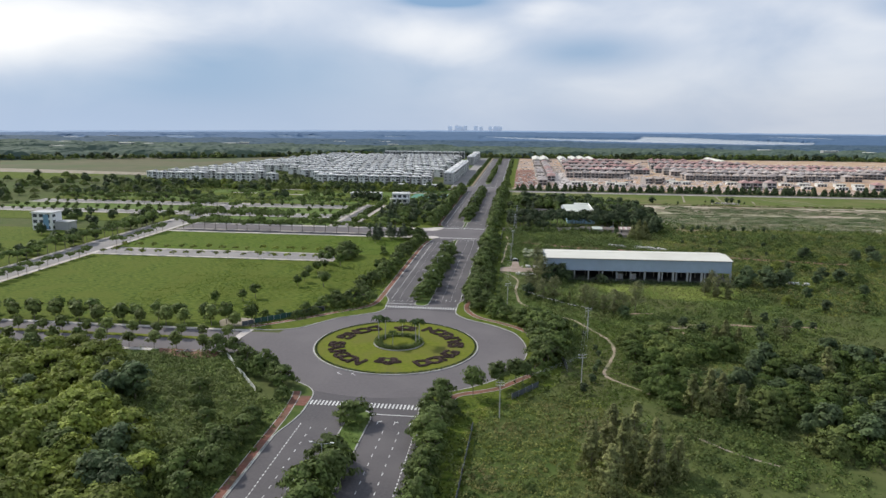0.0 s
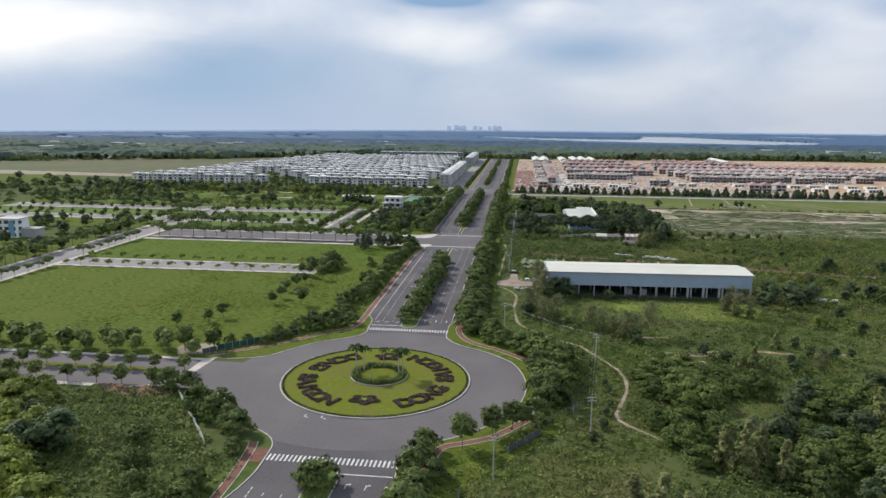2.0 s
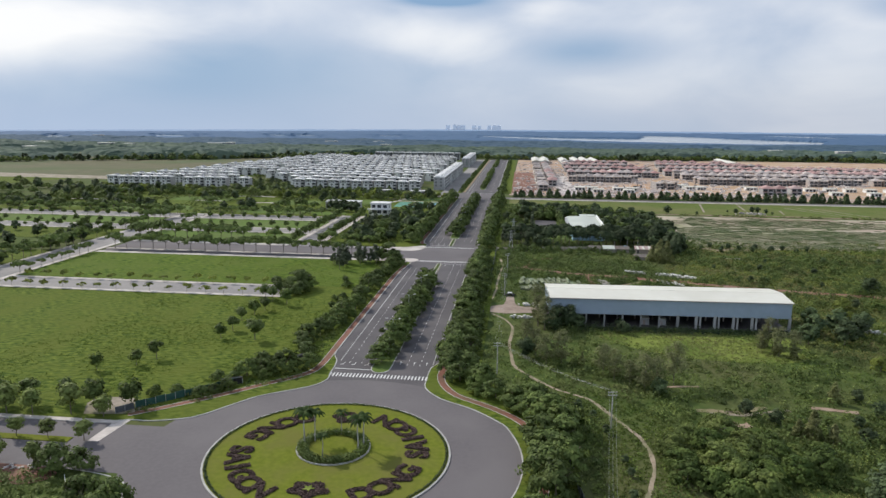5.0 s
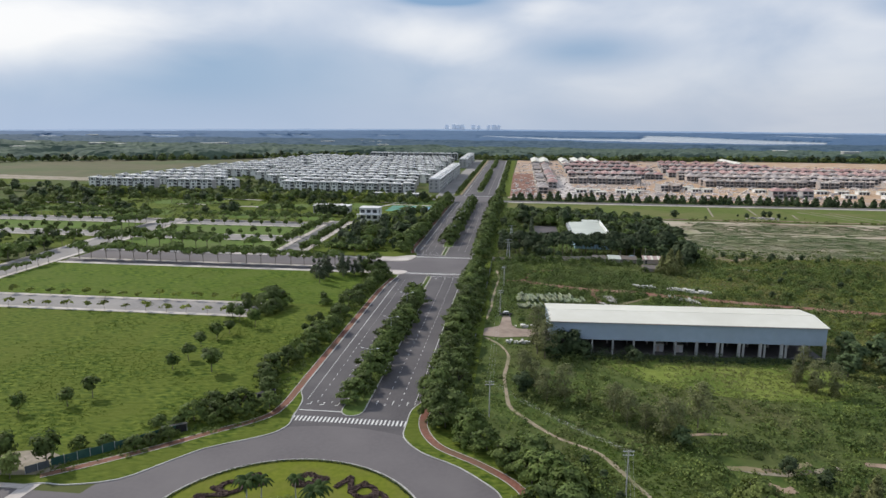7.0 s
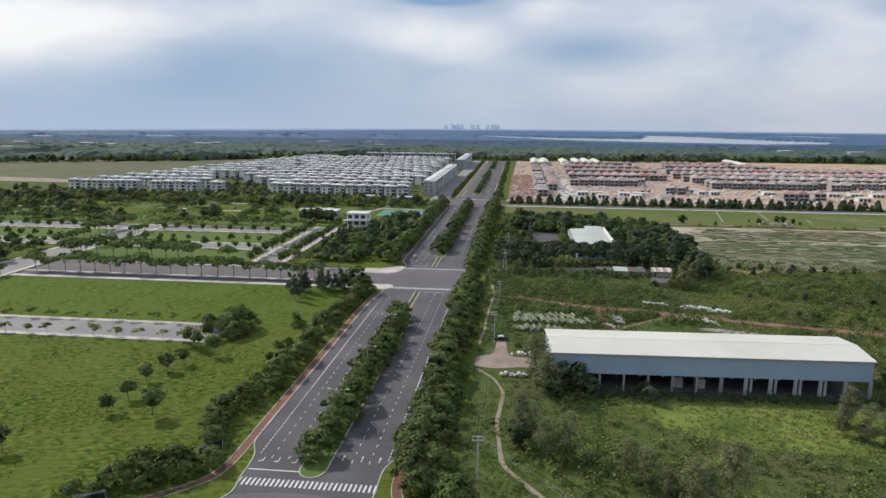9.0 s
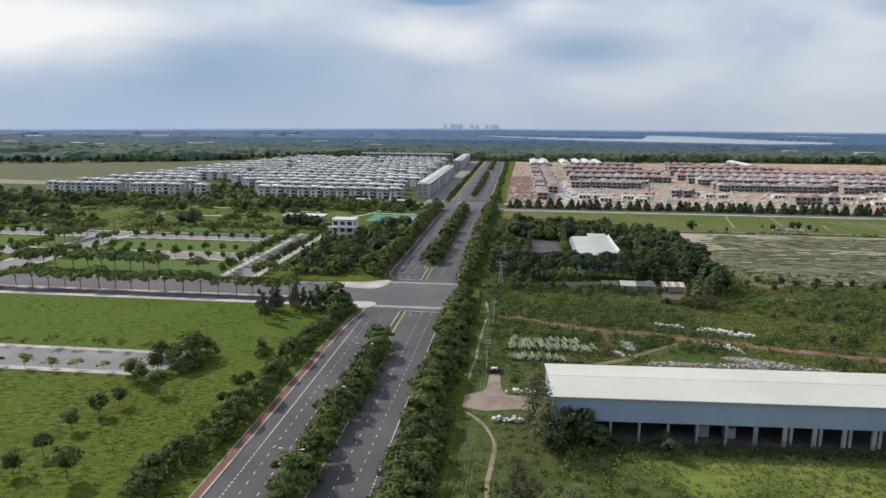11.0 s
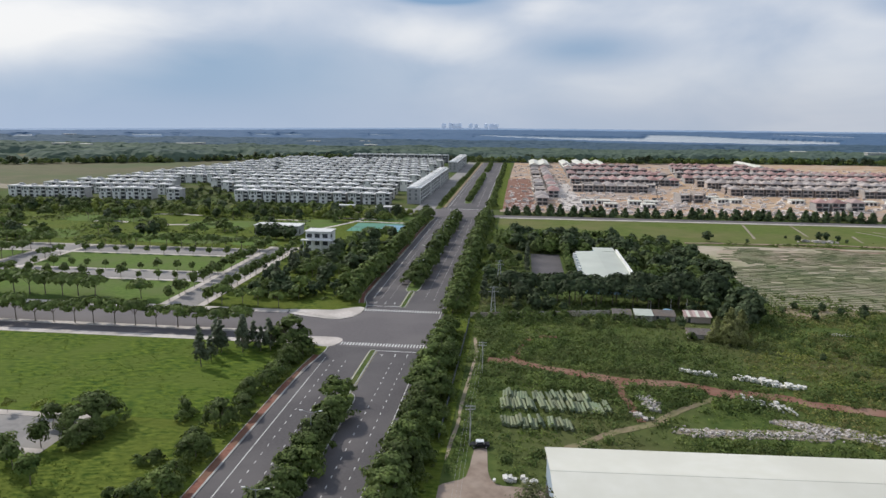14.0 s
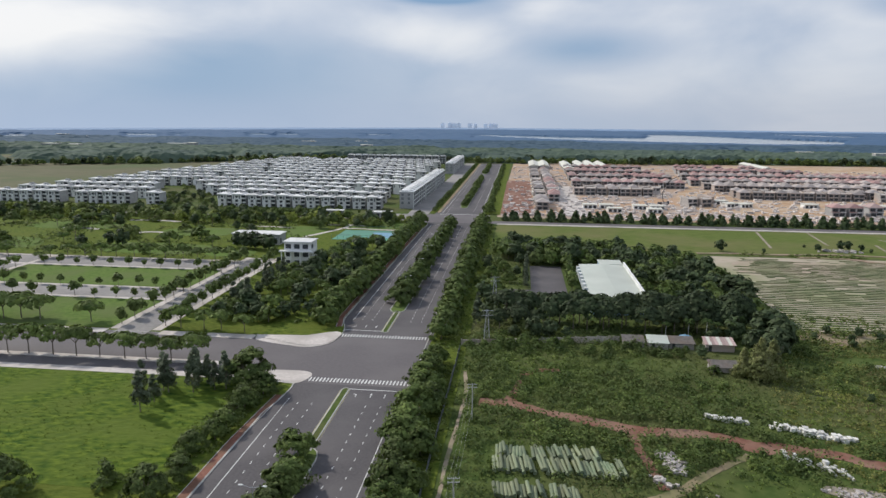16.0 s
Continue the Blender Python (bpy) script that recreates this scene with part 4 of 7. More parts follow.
# avenue rows
for y in np.arange(-160, -60, 7.2):
    plant("avenue", 22.6 + jit(0.8), y + jit(1.2), 0.95 + jit(0.15), "avenue trees")
for y in np.arange(62, 545, 6.6):
    if 232 < y < 268 and y > 250:
        continue
    plant("avenue", 23.4 + jit(0.9), y + jit(1.3), 1.0 + jit(0.18), "avenue trees")
    if rng.random() < 0.45 and y < 230:
        plant("avenue", 27.8 + jit(1.0), y + jit(2), 0.8 + jit(0.15), "avenue trees")
for x, y, s in ((-26, 66, .85), (-30, 75, .9), (-31.5, 82, 1.0), (-28.5, 90, 1.05), (-25.5, 97, .75), (-24, 103, .8), (-25.4, 112.5, 1.2), (-27, 119, .95), (-23.6, 126, 1.1), (-25, 134, .7), (-25, 144, 1.05), (-28, 150, .7), (-25.6, 159, 1.1), (-23, 168, .8), (-26, 174, .6),
                (-26, 180.5, .9), (-23.4, 187, .8), (-23, 193, .95), (-24, 200, .7), (-23.5, 206, .9), (-26, 211, .7), (-37, 161.7, .5), (-33, 139.7, .55), (-36.5, 139, .4), (-36, 165, .42), (-30, 128, .5), (-31, 106, .55)):
    plant("avenue", x, y, s * 0.82, "avenue trees")
for y in np.arange(284, 545, 7.2):
    plant("avenue", -23.2 + jit(1), y + jit(1.6), 1.05 + jit(0.15), "avenue trees")
MEDIAN = [(0.2, -63.8, .92), (-0.2, -88, 1.0), (2.4, -94.5, 1.0), (-0.6, -103, 1.1), (1.8, -110, 1.0), (0.2, -118, 1.1), (1.5, -126, 1.0), (0.6, -135, 1.1), (1.2, -144, 1.0), (0.5, -153, 1.1),
          (0.0, 64, .95), (0.8, 72, .7), (0.6, 82.5, 1.15), (2.2, 93, 1.0), (0.4, 101, .8), (1.2, 110, .9), (0.3, 120.5, 1.12), (1.4, 129, .9), (1.4, 138, 1.08), (0.6, 146, .85), (1.6, 153, 1.0), (1.0, 160, .8), (1.8, 167, 1.05), (-0.4, 181, .95)]
MEDIAN += [(1.0 + jit(0.9), y + jit(1.8), 0.95 + jit(0.2)) for y in np.arange(316, 536, 9.5)]
for x, y, s in MEDIAN:
    plant("median", x, y, s * 1.08, "median trees")
for y in list(np.arange(646, 930, 8)) + list(np.arange(1006, 1180, 9)):
    plant("median", 1.8 + jit(0.8), y, 0.7 + jit(0.12), "median trees")
for y in np.arange(606, 1190, 8.5):
    plant("avenue", -20.6 + jit(0.6), y, (0.42 if y < 640 else 0.5) + jit(0.1), "avenue trees")
for y in np.arange(602, 1190, 11):
    plant("avenue", 25 + jit(1.5), y, (0.85 if y < 625 else 0.55) + jit(0.12), "avenue trees")
# trees round the roundabout
for x, y, s in ((-59.5, -16.4, .8), (-54, -15.6, .7), (-43.5, -30.5, .9), (-38, -34.5, .75), (-38, -29, .8), (-33, -34.5, .65), (-27.3, -42.5, .85), (-31.5, -40, .55), (-24, -52, .5), (-46, -25, .55),
                (22, -57, .95), (22.0, -47.2, .9), (49, -24, .8), (25.5, -60, .7),
                (53.5, -14, 1.1), (52, -7, 1.1), (56, -3, 1.2), (53, 2, 1.15), (51, 9, 1.05), (56, 8, 1.1), (27.4, 50.3, .8), (34.5, 45.5, .9), (38.8, 39.2, .8), (43.9, 33, .85), (49.8, 33.5, 1.0), (49.5, 25, .95), (54, 22, 1.1), (57, 15.5, 1.1), (29, 60, .9), (24, 56, .85), (30.5, 52.5, .6), (45.8, 29.2, .65), (33, 41, .5)):
    plant("avenue", x, y, s, "roundabout trees")
for x, y, s in ((30.7, -43.5, 1.1), (37.8, -35.9, 1.15), (42.8, -30.6, 1.05), (45.2, -30.4, .9)):
    plant("thin", x, y, s, "roundabout trees")
for x, y, s in ((-22, 55.5, .7), (-28.5, 51.5, .9), (-36, 51.5, .75), (-39, 45.6, .7), (-40.3, 34.6, .48), (-46.2, 29.2, .48), (-53.4, 29, .42), (-59.5, 27.5, .4), (-46.7, 41.6, .45), (-41.5, 41, .45), (-33, 46.4, .65), (-43.5, 32, .4)):
    plant("avenue", x, y, s, "roundabout trees")
# west street rows
for x in np.arange(-250, -62, 9.2):
    plant("fresh", x + jit(1), -14.4, 1.1 + jit(0.15), "west street trees")
    plant("fresh", x + jit(1) + 3, -1.4, 1.0 + jit(0.15), "west street trees")
    plant("fresh", x + jit(1.2), 11.6 + jit(1), 1.35 + jit(0.25), "west street trees")
    plant("young", x + jit(1.2) + 4, 17.5 + jit(2), 1.3 + jit(0.25), "west street trees")
# big tree and young trees in the first field
plant("broad", -57.5, 155.5, 1.0, "", "broad old tree standing at the end of the disused street")
plant("avenue", -55, 146.5, .85, "field trees")
for x, y, s in ((-50, 80.2, 1.65), (-62.9, 80.2, 1.0), (-62.1, 89.2, 1.1), (-64.2, 102.7, 1.15), (-62.5, 111.7, 1.2), (-60.4, 117.8, 1.05), (-62.6, 132.9, 1.2), (-54.3, 127.4, 1.25), (-74.6, 56.4, 1.2), (-67.4, 137, 1.3), (-63.5, 143.5, 1.3), (-68.5, 155, 1.2), (-78, 50, 1.0), (-88, 44, 1.0), (-37.8, 165, .9), (-33, 122, .8), (-30, 96, .8)):
    plant("young", x, y, s, "field trees")
for x in np.arange(-202, -64, 8.7):
    plant("spare", x + jit(1), 141.4, 1.0 + jit(0.2), "street trees", z=0.2)
    plant("spare", x + jit(1) + 4, 160.8, 1.0 + jit(0.2), "street trees", z=0.2)
for x in np.arange(-201, -46, 8.2):
    plant("umbrella", x + jit(0.7), 238.7, 1.1 + jit(0.14), "street trees", z=0.16)
    if x > -84:
        plant("umbrella", x + jit(1) + 3, 271 + jit(1.5), 1.0 + jit(0.15), "street trees", z=0.18)
for x in np.arange(-206, -126, 8.0):
    plant("umbrella", x + jit(1), 276 + jit(1), 1.32 + jit(0.12), "street trees")
plant("umbrella", -113, 275.4, 1.15, "street trees")
for x, y in ((-50.1, 199.9), (-49.7, 206.4), (-49.4, 213.7), (-42.2, 214.3), (-41.1, 221.8), (-36, 222), (-53, 218), (-46, 224), (-57, 213), (-51, 214), (-44, 219.5), (-37, 217), (-34, 218)):
    plant("pine", x, y, 0.98 + jit(0.12), "slender trees")
for x, y, s in ((-28, 221, 1.45), (-34, 225, .8), (-22, 216, .9), (-24, 208, .8)):
    plant("avenue", x, y, s, "avenue trees")
for y in np.arange(274, 400, 8):
    for x in (-99.6, -82.4):
        plant("young", x + jit(0.5), y + jit(1), 1.25 + jit(0.2), "street trees", z=0.2)
for yy in (309.6, 328.4, 368.6, 390.4):
    for x in np.arange(-400, -104, 9.5):
        if abs(x + 220) > 13:
            plant("young" if yy < 385 else "umbrella", x + jit(1), yy, 0.95 + jit(0.3 if yy < 385 else 0.12), "street trees", z=0.2)
for y in np.arange(40, 388, 8.0):
    for x, s in ((-208.6, 0.72), (-233, 1.0)):
        if (not (140 < y < 162 or 226 < y < 270) or x < -220 and not 300 < y < 330) and not (y > 262 and (x < -235 or rng.random() < 0.35)):
            plant("umbrella", x + jit(1), y + jit(1.5), s + jit(0.2), "street trees", z=0.2)
# conical row beside the far cross road
for x in np.arange(40, 540, 8.6):
    plant("cone", x + jit(1.4), 567 + jit(0.8), 0.86 + jit(0.16), "far road trees")
for x in np.arange(44, 540, 10.5):
    plant("cone", x + jit(3), 576 + jit(2), 0.9 + jit(0.22), "far road trees")

# groves: places are drawn at random inside plan shapes, kept apart from each other


def inside(x, y, poly):
    hit = False
    for (x0, y0), (x1, y1) in zip(poly, poly[1:] + poly[:1]):
        if (y0 > y) != (y1 > y) and x < (x1 - x0) * (y - y0) / (y1 - y0) + x0:
            hit = not hit
    return hit


def grove(poly, n, apart, kinds, smin, smax, group, keep_off=()):
    xs, ys = [p[0] for p in poly], [p[1] for p in poly]
    got = []
    for _ in range(n * 14):
        x, y = min(xs) + (max(xs) - min(xs)) * float(rng.random()), min(ys) + (max(ys) - min(ys)) * float(rng.random())
        if not inside(x, y, poly) or any(inside(x, y, k) for k in keep_off):
            continue
        if any((x - a) ** 2 + (y - b) ** 2 < apart ** 2 for a, b in got):
            continue
        got.append((x, y))
        plant(kinds[int(rng.integers(0, len(kinds)))], x, y, smin + (smax - smin) * float(rng.random()), group)
        if len(got) >= n:
            break


CLEAR_SW = [(-64, -68), (-48, -68), (-30, -40), (-52, -22), (-66, -30), (-58, -48)]
grove([(-48, -84), (-40, -96), (-34, -120), (-95, -120), (-160, -60), (-160, -25), (-104, -25), (-88, -28), (-78, -44), (-70, -62), (-58, -76)], 190, 4.4, ["wood", "wood", "wood", "wood", "wood", "wood", "avenue", "dark"], 0.7, 1.12, "grove trees", (CLEAR_SW,))
for x, y, s in ((-66, -57.5, 1.15), (-72, -61, 1.1), (-70, -52, 0.95)):
    plant("dark", x, y, s, "grove trees")
for x, y, s in ((-26, -70, .7), (-25, -78, .8), (-27, -86, .9), (-25, -95, .9), (-31, -90, .8), (-30, -101, 1.0), (-33, -80, .6), (-38, -72, .6), (-26, -108, .9), (-44, -62, .6), (-50, -50, .6)):
    plant("avenue", x, y, s, "grove trees")
# farm grove
FARM_OFF = (rect(52, 78, 322, 404), rect(77, 104, 309, 389), rect(33, 57, 340, 352))
grove([(104, 306), (148, 306), (152, 330), (150, 380), (140, 425), (118, 440), (104, 404)], 72, 5.6, ["dark", "acacia", "avenue", "dark"], 0.75, 1.2, "farm trees", FARM_OFF)
grove([(46, 408), (104, 400), (112, 446), (36, 446)], 46, 5.4, ["avenue", "dark", "acacia", "dark"], 0.95, 1.3, "farm trees", FARM_OFF)
grove([(33, 354), (53, 354), (53, 406), (33, 410)], 9, 8, ["avenue", "dark"], 0.45, 0.8, "farm trees", FARM_OFF)
grove([(33, 288), (58, 288), (58, 336), (33, 338)], 13, 7, ["avenue", "dark", "pine"], 0.6, 1.0, "farm trees", FARM_OFF)
for y in np.arange(352, 404, 4.2):
    plant("pine", 54.2 + jit(0.6), y, 0.62 + jit(0.1), "farm trees")
    plant("young", 75.4 + jit(0.8), y + jit(1), 1.15 + jit(0.2), "farm trees")
for x, y, s in ((134, 264, .9), (138, 270, 1.1), (131, 272, .9), (141, 275, 1.3), (128, 284, .9), (120, 283, .7), (56, 277, .85), (62, 279, .8), (68, 279, .5), (49, 279, .5), (136, 300, 1.1), (144, 290, 1.1), (138, 284, 1.2), (112, 265, .5)):
    plant("dark", x, y, s, "farm trees")
for x in np.arange(44, 136, 6.6):
    plant("shade", x + jit(1.5), 289 + jit(2.0) + 0.05 * (x - 46), (0.72 if x < 66 else 0.86) + jit(0.1), "farm trees")
    plant("shade", x + 3.4 + jit(2), 298 + jit(2), 1.02 + jit(0.08), "farm trees")
for x, y, s in ((124.5, 246, 1.0), (129, 249, .85), (120.5, 249, .7)):
    plant("casuarina", x, y, s, "farm trees", "tall grey-green feathery tree beside the huts")
for x, y, s in ((34, 263, .45), (39, 264, .4), (48, 266, .5), (57, 268, .5), (68, 270, .5), (91, 270, .42), (108, 269.5, .3), (74.7, 263.5, .5), (87.6, 267.5, .5), (81, 268.5, .4), (53, 271, .6), (63, 268, .55), (96, 265.5, .35), (104, 264, .4), (44, 267, .5), (112, 249.5, .4), (99, 267.5, .3)):
    plant("avenue", x, y, s, "farm trees")
for x, y, s in ((68, 281, .5), (52, 285, .6), (59, 283, .45)):
    plant("lime", x, y, s, "farm trees")
plant("dark", 172, 463, 0.8, "field trees")
for x, y, s in ((232, 472, .5), (247, 476, .6), (252, 478, .65), (258, 474, .45), (262, 470, .3), (196, 459, .3), (228, 482, .25)):
    plant("dark", x, y, s, "field trees")
for x, y, s in ((158, 290, .35), (165, 297, .4), (170, 288, .35), (176, 296, .4), (181, 290, .4), (188, 286, .45), (192, 295, .4), (200, 289, .45), (168, 282, .35), (208, 294, .4), (214, 287, .35), (222, 292, .4)):
    plant("dark", x, y, s, "field trees")
# scrub trees east
for x, y, s in ((66, -77, 1.15), (71, -80, 1.3), (76, -78, 1.0), (61, -82, 1.0), (68, -85, 1.2), (80, -84, .9), (64, -92, 1.1), (74, -90, 1.1), (96, -48, 1.2), (100, -45, 1.1), (92, -46, 1.0), (138, -20, 1.1), (104, -50, .9)):
    plant("olive", x, y, s, "scrub trees")
for x, y, s in ((48, 81, .9), (51, 78, .8), (54.4, 70, .9), (59.4, 70.5, 1.0), (72, 61.5, .9), (75, 58, .8), (82.9, 50.4, 1.0), (87.1, 54, .8), (92.7, 56.4, 1.05), (79, 54, .7), (52.6, 112, 1.25), (55, 107, 1.1), (52.4, 118, .9), (135, 100, .8), (134.6, 88, .9), (139, 87, .85), (130, 92, .7), (140, 20, .9)):
    plant("wispy", x, y, s, "scrub trees")
for x, y, s in ((132.6, 98, .62), (134, 89.5, .55), (138.5, 85.5, .5), (66, 70, .4)):
    plant("olive", x, y, s, "scrub trees")
for x, y, s in ((47.5, 75.5, .75), (86.6, 47.5, .6), (150, 103, .9), (156, 112, .9), (84.6, 106.8, .55)):
    plant("dark", x, y, s, "scrub trees")
GAP = [(104, -5), (113, -2), (122, -4), (119, -13), (113, -17), (103, -17)]
grove([(80, 5), (90, 24), (106, 17), (118, 14), (118, 1), (104, -2), (98, -12), (88, -12), (81, -5)], 24, 5.6, ["acacia", "acacia", "acacia", "lime"], 0.62, 0.92, "scrub trees")
grove([(120, -9), (130, 0), (145, 4), (176, 6), (160, -40), (130, -74), (108, -62), (100, -42), (101, -32), (113, -22)], 74, 5.2, ["acacia", "acacia", "avenue", "dark", "lime"], 0.6, 0.95, "scrub trees", (GAP,))
for x, y, s in ((81.5, -24, .72), (87, -25, .9), (94, -27, .85), (95, -33.5, .75), (87.5, -36, .85), (83, -33, .6), (88, -44, .7)):
    plant("acacia", x, y, s, "scrub trees")
for x, y, s in ((62, 34.4, .3), (65.7, 29.4, .24), (68, 19.5, .26), (70.6, 4, .24), (71.2, -2, .25), (70.1, -12, .27), (68.4, -18, .27), (66.6, -27, .32), (63.2, -35.6, .32), (107.5, 35, .5), (113.6, 30.4, .45), (142.5, 49, .45), (135, 31, .35), (144, 39.5, .45), (151, 37, .5), (158, 40, .4), (133, 22, .5)):
    plant("dark", x, y, s, "scrub trees")
for x, y, s in ((136, 48.4, .55), (120, 22.6, .7), (124, 20, .55), (117, 24, .5)):
    plant("casuarina", x, y, s * 0.8, "scrub trees")
for x, y, s in ((210, 187, .9), (244, 176, 1.0), (238, 186, .8), (204, 126, .9), (198, 132, .8), (166, 118, 1.0), (171, 112, .9), (176, 120, .9), (160, 128, .8), (163, 104, 1.0), (60, 112, .9), (64.5, 111.5, .95), (57.5, 108, .7), (68, 110, .7), (84, 112, .5)):
    plant("dark", x, y, s, "scrub trees")
for (x0, y0), (x1, y1), n in (((146, 236), (214, 226), 8), ((150, 206), (196, 196), 4), ((176, 250), (250, 256), 7), ((142, 168), (200, 156), 4)):
    for k in range(n):
        f = (k + 0.5 + jit(0.4)) / n
        plant(("dark", "avenue", "lime")[k % 3], x0 + (x1 - x0) * f, y0 + (y1 - y0) * f + jit(3), 0.38 + jit(0.1), "scrub trees")
grove([(160, 60), (200, 70), (300, 140), (320, 260), (220, 200), (170, 150)], 34, 13, ["dark", "wood", "acacia"], 0.4, 0.75, "scrub trees")
# park between the lots and the houses
grove([(-29, 282), (-29, 448), (-40, 440), (-56, 420), (-56, 376), (-68, 370), (-68, 284)], 76, 6.0, ["avenue", "dark", "acacia", "avenue", "umbrella", "dark", "dark"], 0.6, 1.1, "park trees")
for x, y, s in ((-66, 300, 1.1), (-62, 305, 1.2), (-65, 312, 1.0), (-63, 334, 1.2), (-67, 340, 1.0), (-62, 350, 1.1), (-68, 360, 1.0)):
    plant("pine", x, y, s, "slender trees")
for x, y, s in ((-106, 426, 1.2), (-112, 428, 1.1), (-100, 424, 1.0), (-118, 430, .9), (-94, 418, 1.0)):
    plant("dark", x, y, s, "park trees")
PARK_OFF = (rect(-130, -56, 376, 455), rect(-78, -28, 440, 512))
# paler lime trees in the park groves put haze into the leaf colour
grove([(-205, 400), (-96, 400), (-96, 470), (-75, 500), (-28, 505), (-28, 530), (-420, 530), (-420, 400)], 70, 9.0, ["avenue", "umbrella", "dark", "lime"], 0.55, 1.2, "park trees", PARK_OFF)
grove([(-28, 518), (-28, 545), (-60, 562), (-420, 562), (-420, 518)], 130, 6.6, ["avenue", "dark", "avenue", "lime", "wood"], 0.65, 1.1, "park trees")
grove([(-60, 562), (-75, 596), (-420, 596), (-420, 562)], 110, 6.0, ["young", "avenue", "young"], 0.5, 0.75, "park trees", (rect(-108, -48, 558, 578),))
grove([(-262, 606), (-212, 606), (-256, 690), (-296, 700), (-322, 760), (-296, 760), (-300, 690)], 55, 5.5, ["dark", "avenue", "lime"], 0.35, 0.65, "park trees")
grove([(-232, 396), (-235, 300), (-420, 300), (-600, 560), (-600, 620), (-440, 600)], 95, 9.0, ["avenue", "dark", "lime"], 0.75, 1.2, "park trees", (rect(-420, -230, 306, 394),))
grove([(-235, 60), (-235, 300), (-330, 300), (-240, 60)], 34, 8, ["dark", "avenue"], 0.7, 1.0, "roadside trees", (rect(-325, -270, 205, 250),))


for x in np.arange(-980, 900, 6.5):
    for row in range(2):
        y = float(np.interp(x, (-2200, -900, -540, -354, 15, 250, 500, 790, 1600), (700, 905, 1080, 1225, 1225, 1225, 1300, 1275, 1500)))
        if rng.random() < 0.92:
            plant(("avenue", "lime", "dark", "acacia")[int(rng.integers(0, 4))], x + jit(4), y + 10 + row * 13 + jit(9), 1.05 + jit(0.4), "far woods")
raise_trees()

# loose low growth: one object for each stretch, too many to count


def scatter(poly, step, density=1.0, seed=0, keep_off=(), rough=22.0, low=0.3):
    """Points of a jittered grid inside a plan shape, thinned in patches."""
    g = np.random.default_rng(seed)
    xs, ys = [p[0] for p in poly], [p[1] for p in poly]
    gx, gy = np.meshgrid(np.arange(min(xs), max(xs), step), np.arange(min(ys), max(ys), step))
    x = gx.ravel() + (g.random(gx.size) - 0.5) * step * 1.5
    y = gy.ravel() + (g.random(gx.size) - 0.5) * step * 1.5
    keep = vnoise(x, y, rough, seed) * 0.7 + vnoise(x, y, rough / 3, seed + 5) * 0.3 + (g.random(x.size) - 0.5) * 0.3 > low

    def within(poly):
        hit = np.zeros(x.size, bool)
        for (x0, y0), (x1, y1) in zip(poly, poly[1:] + poly[:1]):
            if y0 != y1:
                hit ^= ((y0 > y) != (y1 > y)) & (x < (x1 - x0) * (y - y0) / (y1 - y0) + x0)
        return hit
    keep &= within(poly)
    for k in keep_off:
        keep &= ~within(k)
    return x[keep], y[keep]


def undergrowth(name, x, y, r0, r1, per, size, material, label, seed, flat=0.75):
    g = np.random.default_rng(seed)
    if not len(x):
        return
    r = r0 + (r1 - r0) * g.random(len(x)) ** 2 * (0.5 + vnoise(x, y, 14, seed + 3))
    c = np.stack([x, y, r * flat * 0.45], axis=1)
    rad = np.stack([r, r, r * flat], axis=1)
    v = leaves(c, rad, per, size, g, 0.45, 0.2)
    v[:, :, 2] = np.maximum(v[:, :, 2], 0.02)
    tagged(quads(name, v, material), label, "undergrowth", kind="stuff")


def band(line, w):
    """The plan outline of a path, to keep growth off it."""
    l = smooth_line(line, 3)
    return offset_line(l, w / 2) + offset_line(l, -w / 2)[::-1]


SHED = [(55, 112.8), (151, 117), (150, 143), (54, 138.8)]
CLEARING = [(74, 113), (82, 97), (98, 86), (120, 82), (140, 85), (146, 96), (148, 113)]
PIPES = rect(44, 76, 179.5, 188)
YARD = [(22, 126.5), (57, 126.5), (57.5, 142), (46, 144), (45.5, 159), (37, 159), (37, 143), (28, 141)]
OFF_E = (SHED, YARD, [(100, 213), (134, 203.5), (135, 207.5), (101, 217.5)], rect(44.5, 72, 187, 193.5), rect(45, 65.5, 168.5, 175), band(TRACK, 5.4), band(FOOT, 1.8), band(YARD_TRACK, 3.4), band([(33, 150), (34.1, 166), (34.3, 181), (35, 202), (35.7, 225), (34.3, 242)], 2.0), band([(79.5, 206), (80.8, 191), (82.8, 177)], 3), rect(108, 128, 268, 276), [(156, 291), (160, 297), (190, 297), (188, 292), (166, 287)], rect(157, 400, 301, 450), rect(157, 173, 264, 272))
OPEN_E = ([(71, 44), (62, 50), (66, 24), (67, 4), (64, -14), (61, -36), (72, -40), (88, -37), (79, -24), (77, -12), (80, 4), (86, 26)], GAP, [(93, 36), (116, 40), (116, 44), (93, 41)], [(100, 27), (108, 28), (108, 33), (100, 33)], [(126, 40), (162, 41), (162, 46), (126, 46)], [(88, 52), (102, 54), (102, 58), (88, 56)])
SCRUB_E = [(34, 60), (50, 34), (56, 8), (54, -14), (49, -26), (40, -38), (28, -48), (24, -62), (24, -120), (104, -120), (140, -50), (200, 60), (330, 330), (150, 320), (128, 282), (33, 284)]
x, y = scatter(SCRUB_E, 2.9, 1, 3, OFF_E + OPEN_E + (CLEARING, PIPES, rect(92, 132, 168, 186)), 34, 0.47)
keep = (y > 150) | (np.random.default_rng(5).random(len(x)) < np.where((x < 74) & (y < -44), 0.3, np.where(y > 40, 0.42, 0.55)))
x, y = x[keep], y[keep]
keep = np.random.default_rng(6).random(len(x)) < np.where((x > 118) & (y > 120), 0.6, 1.0)
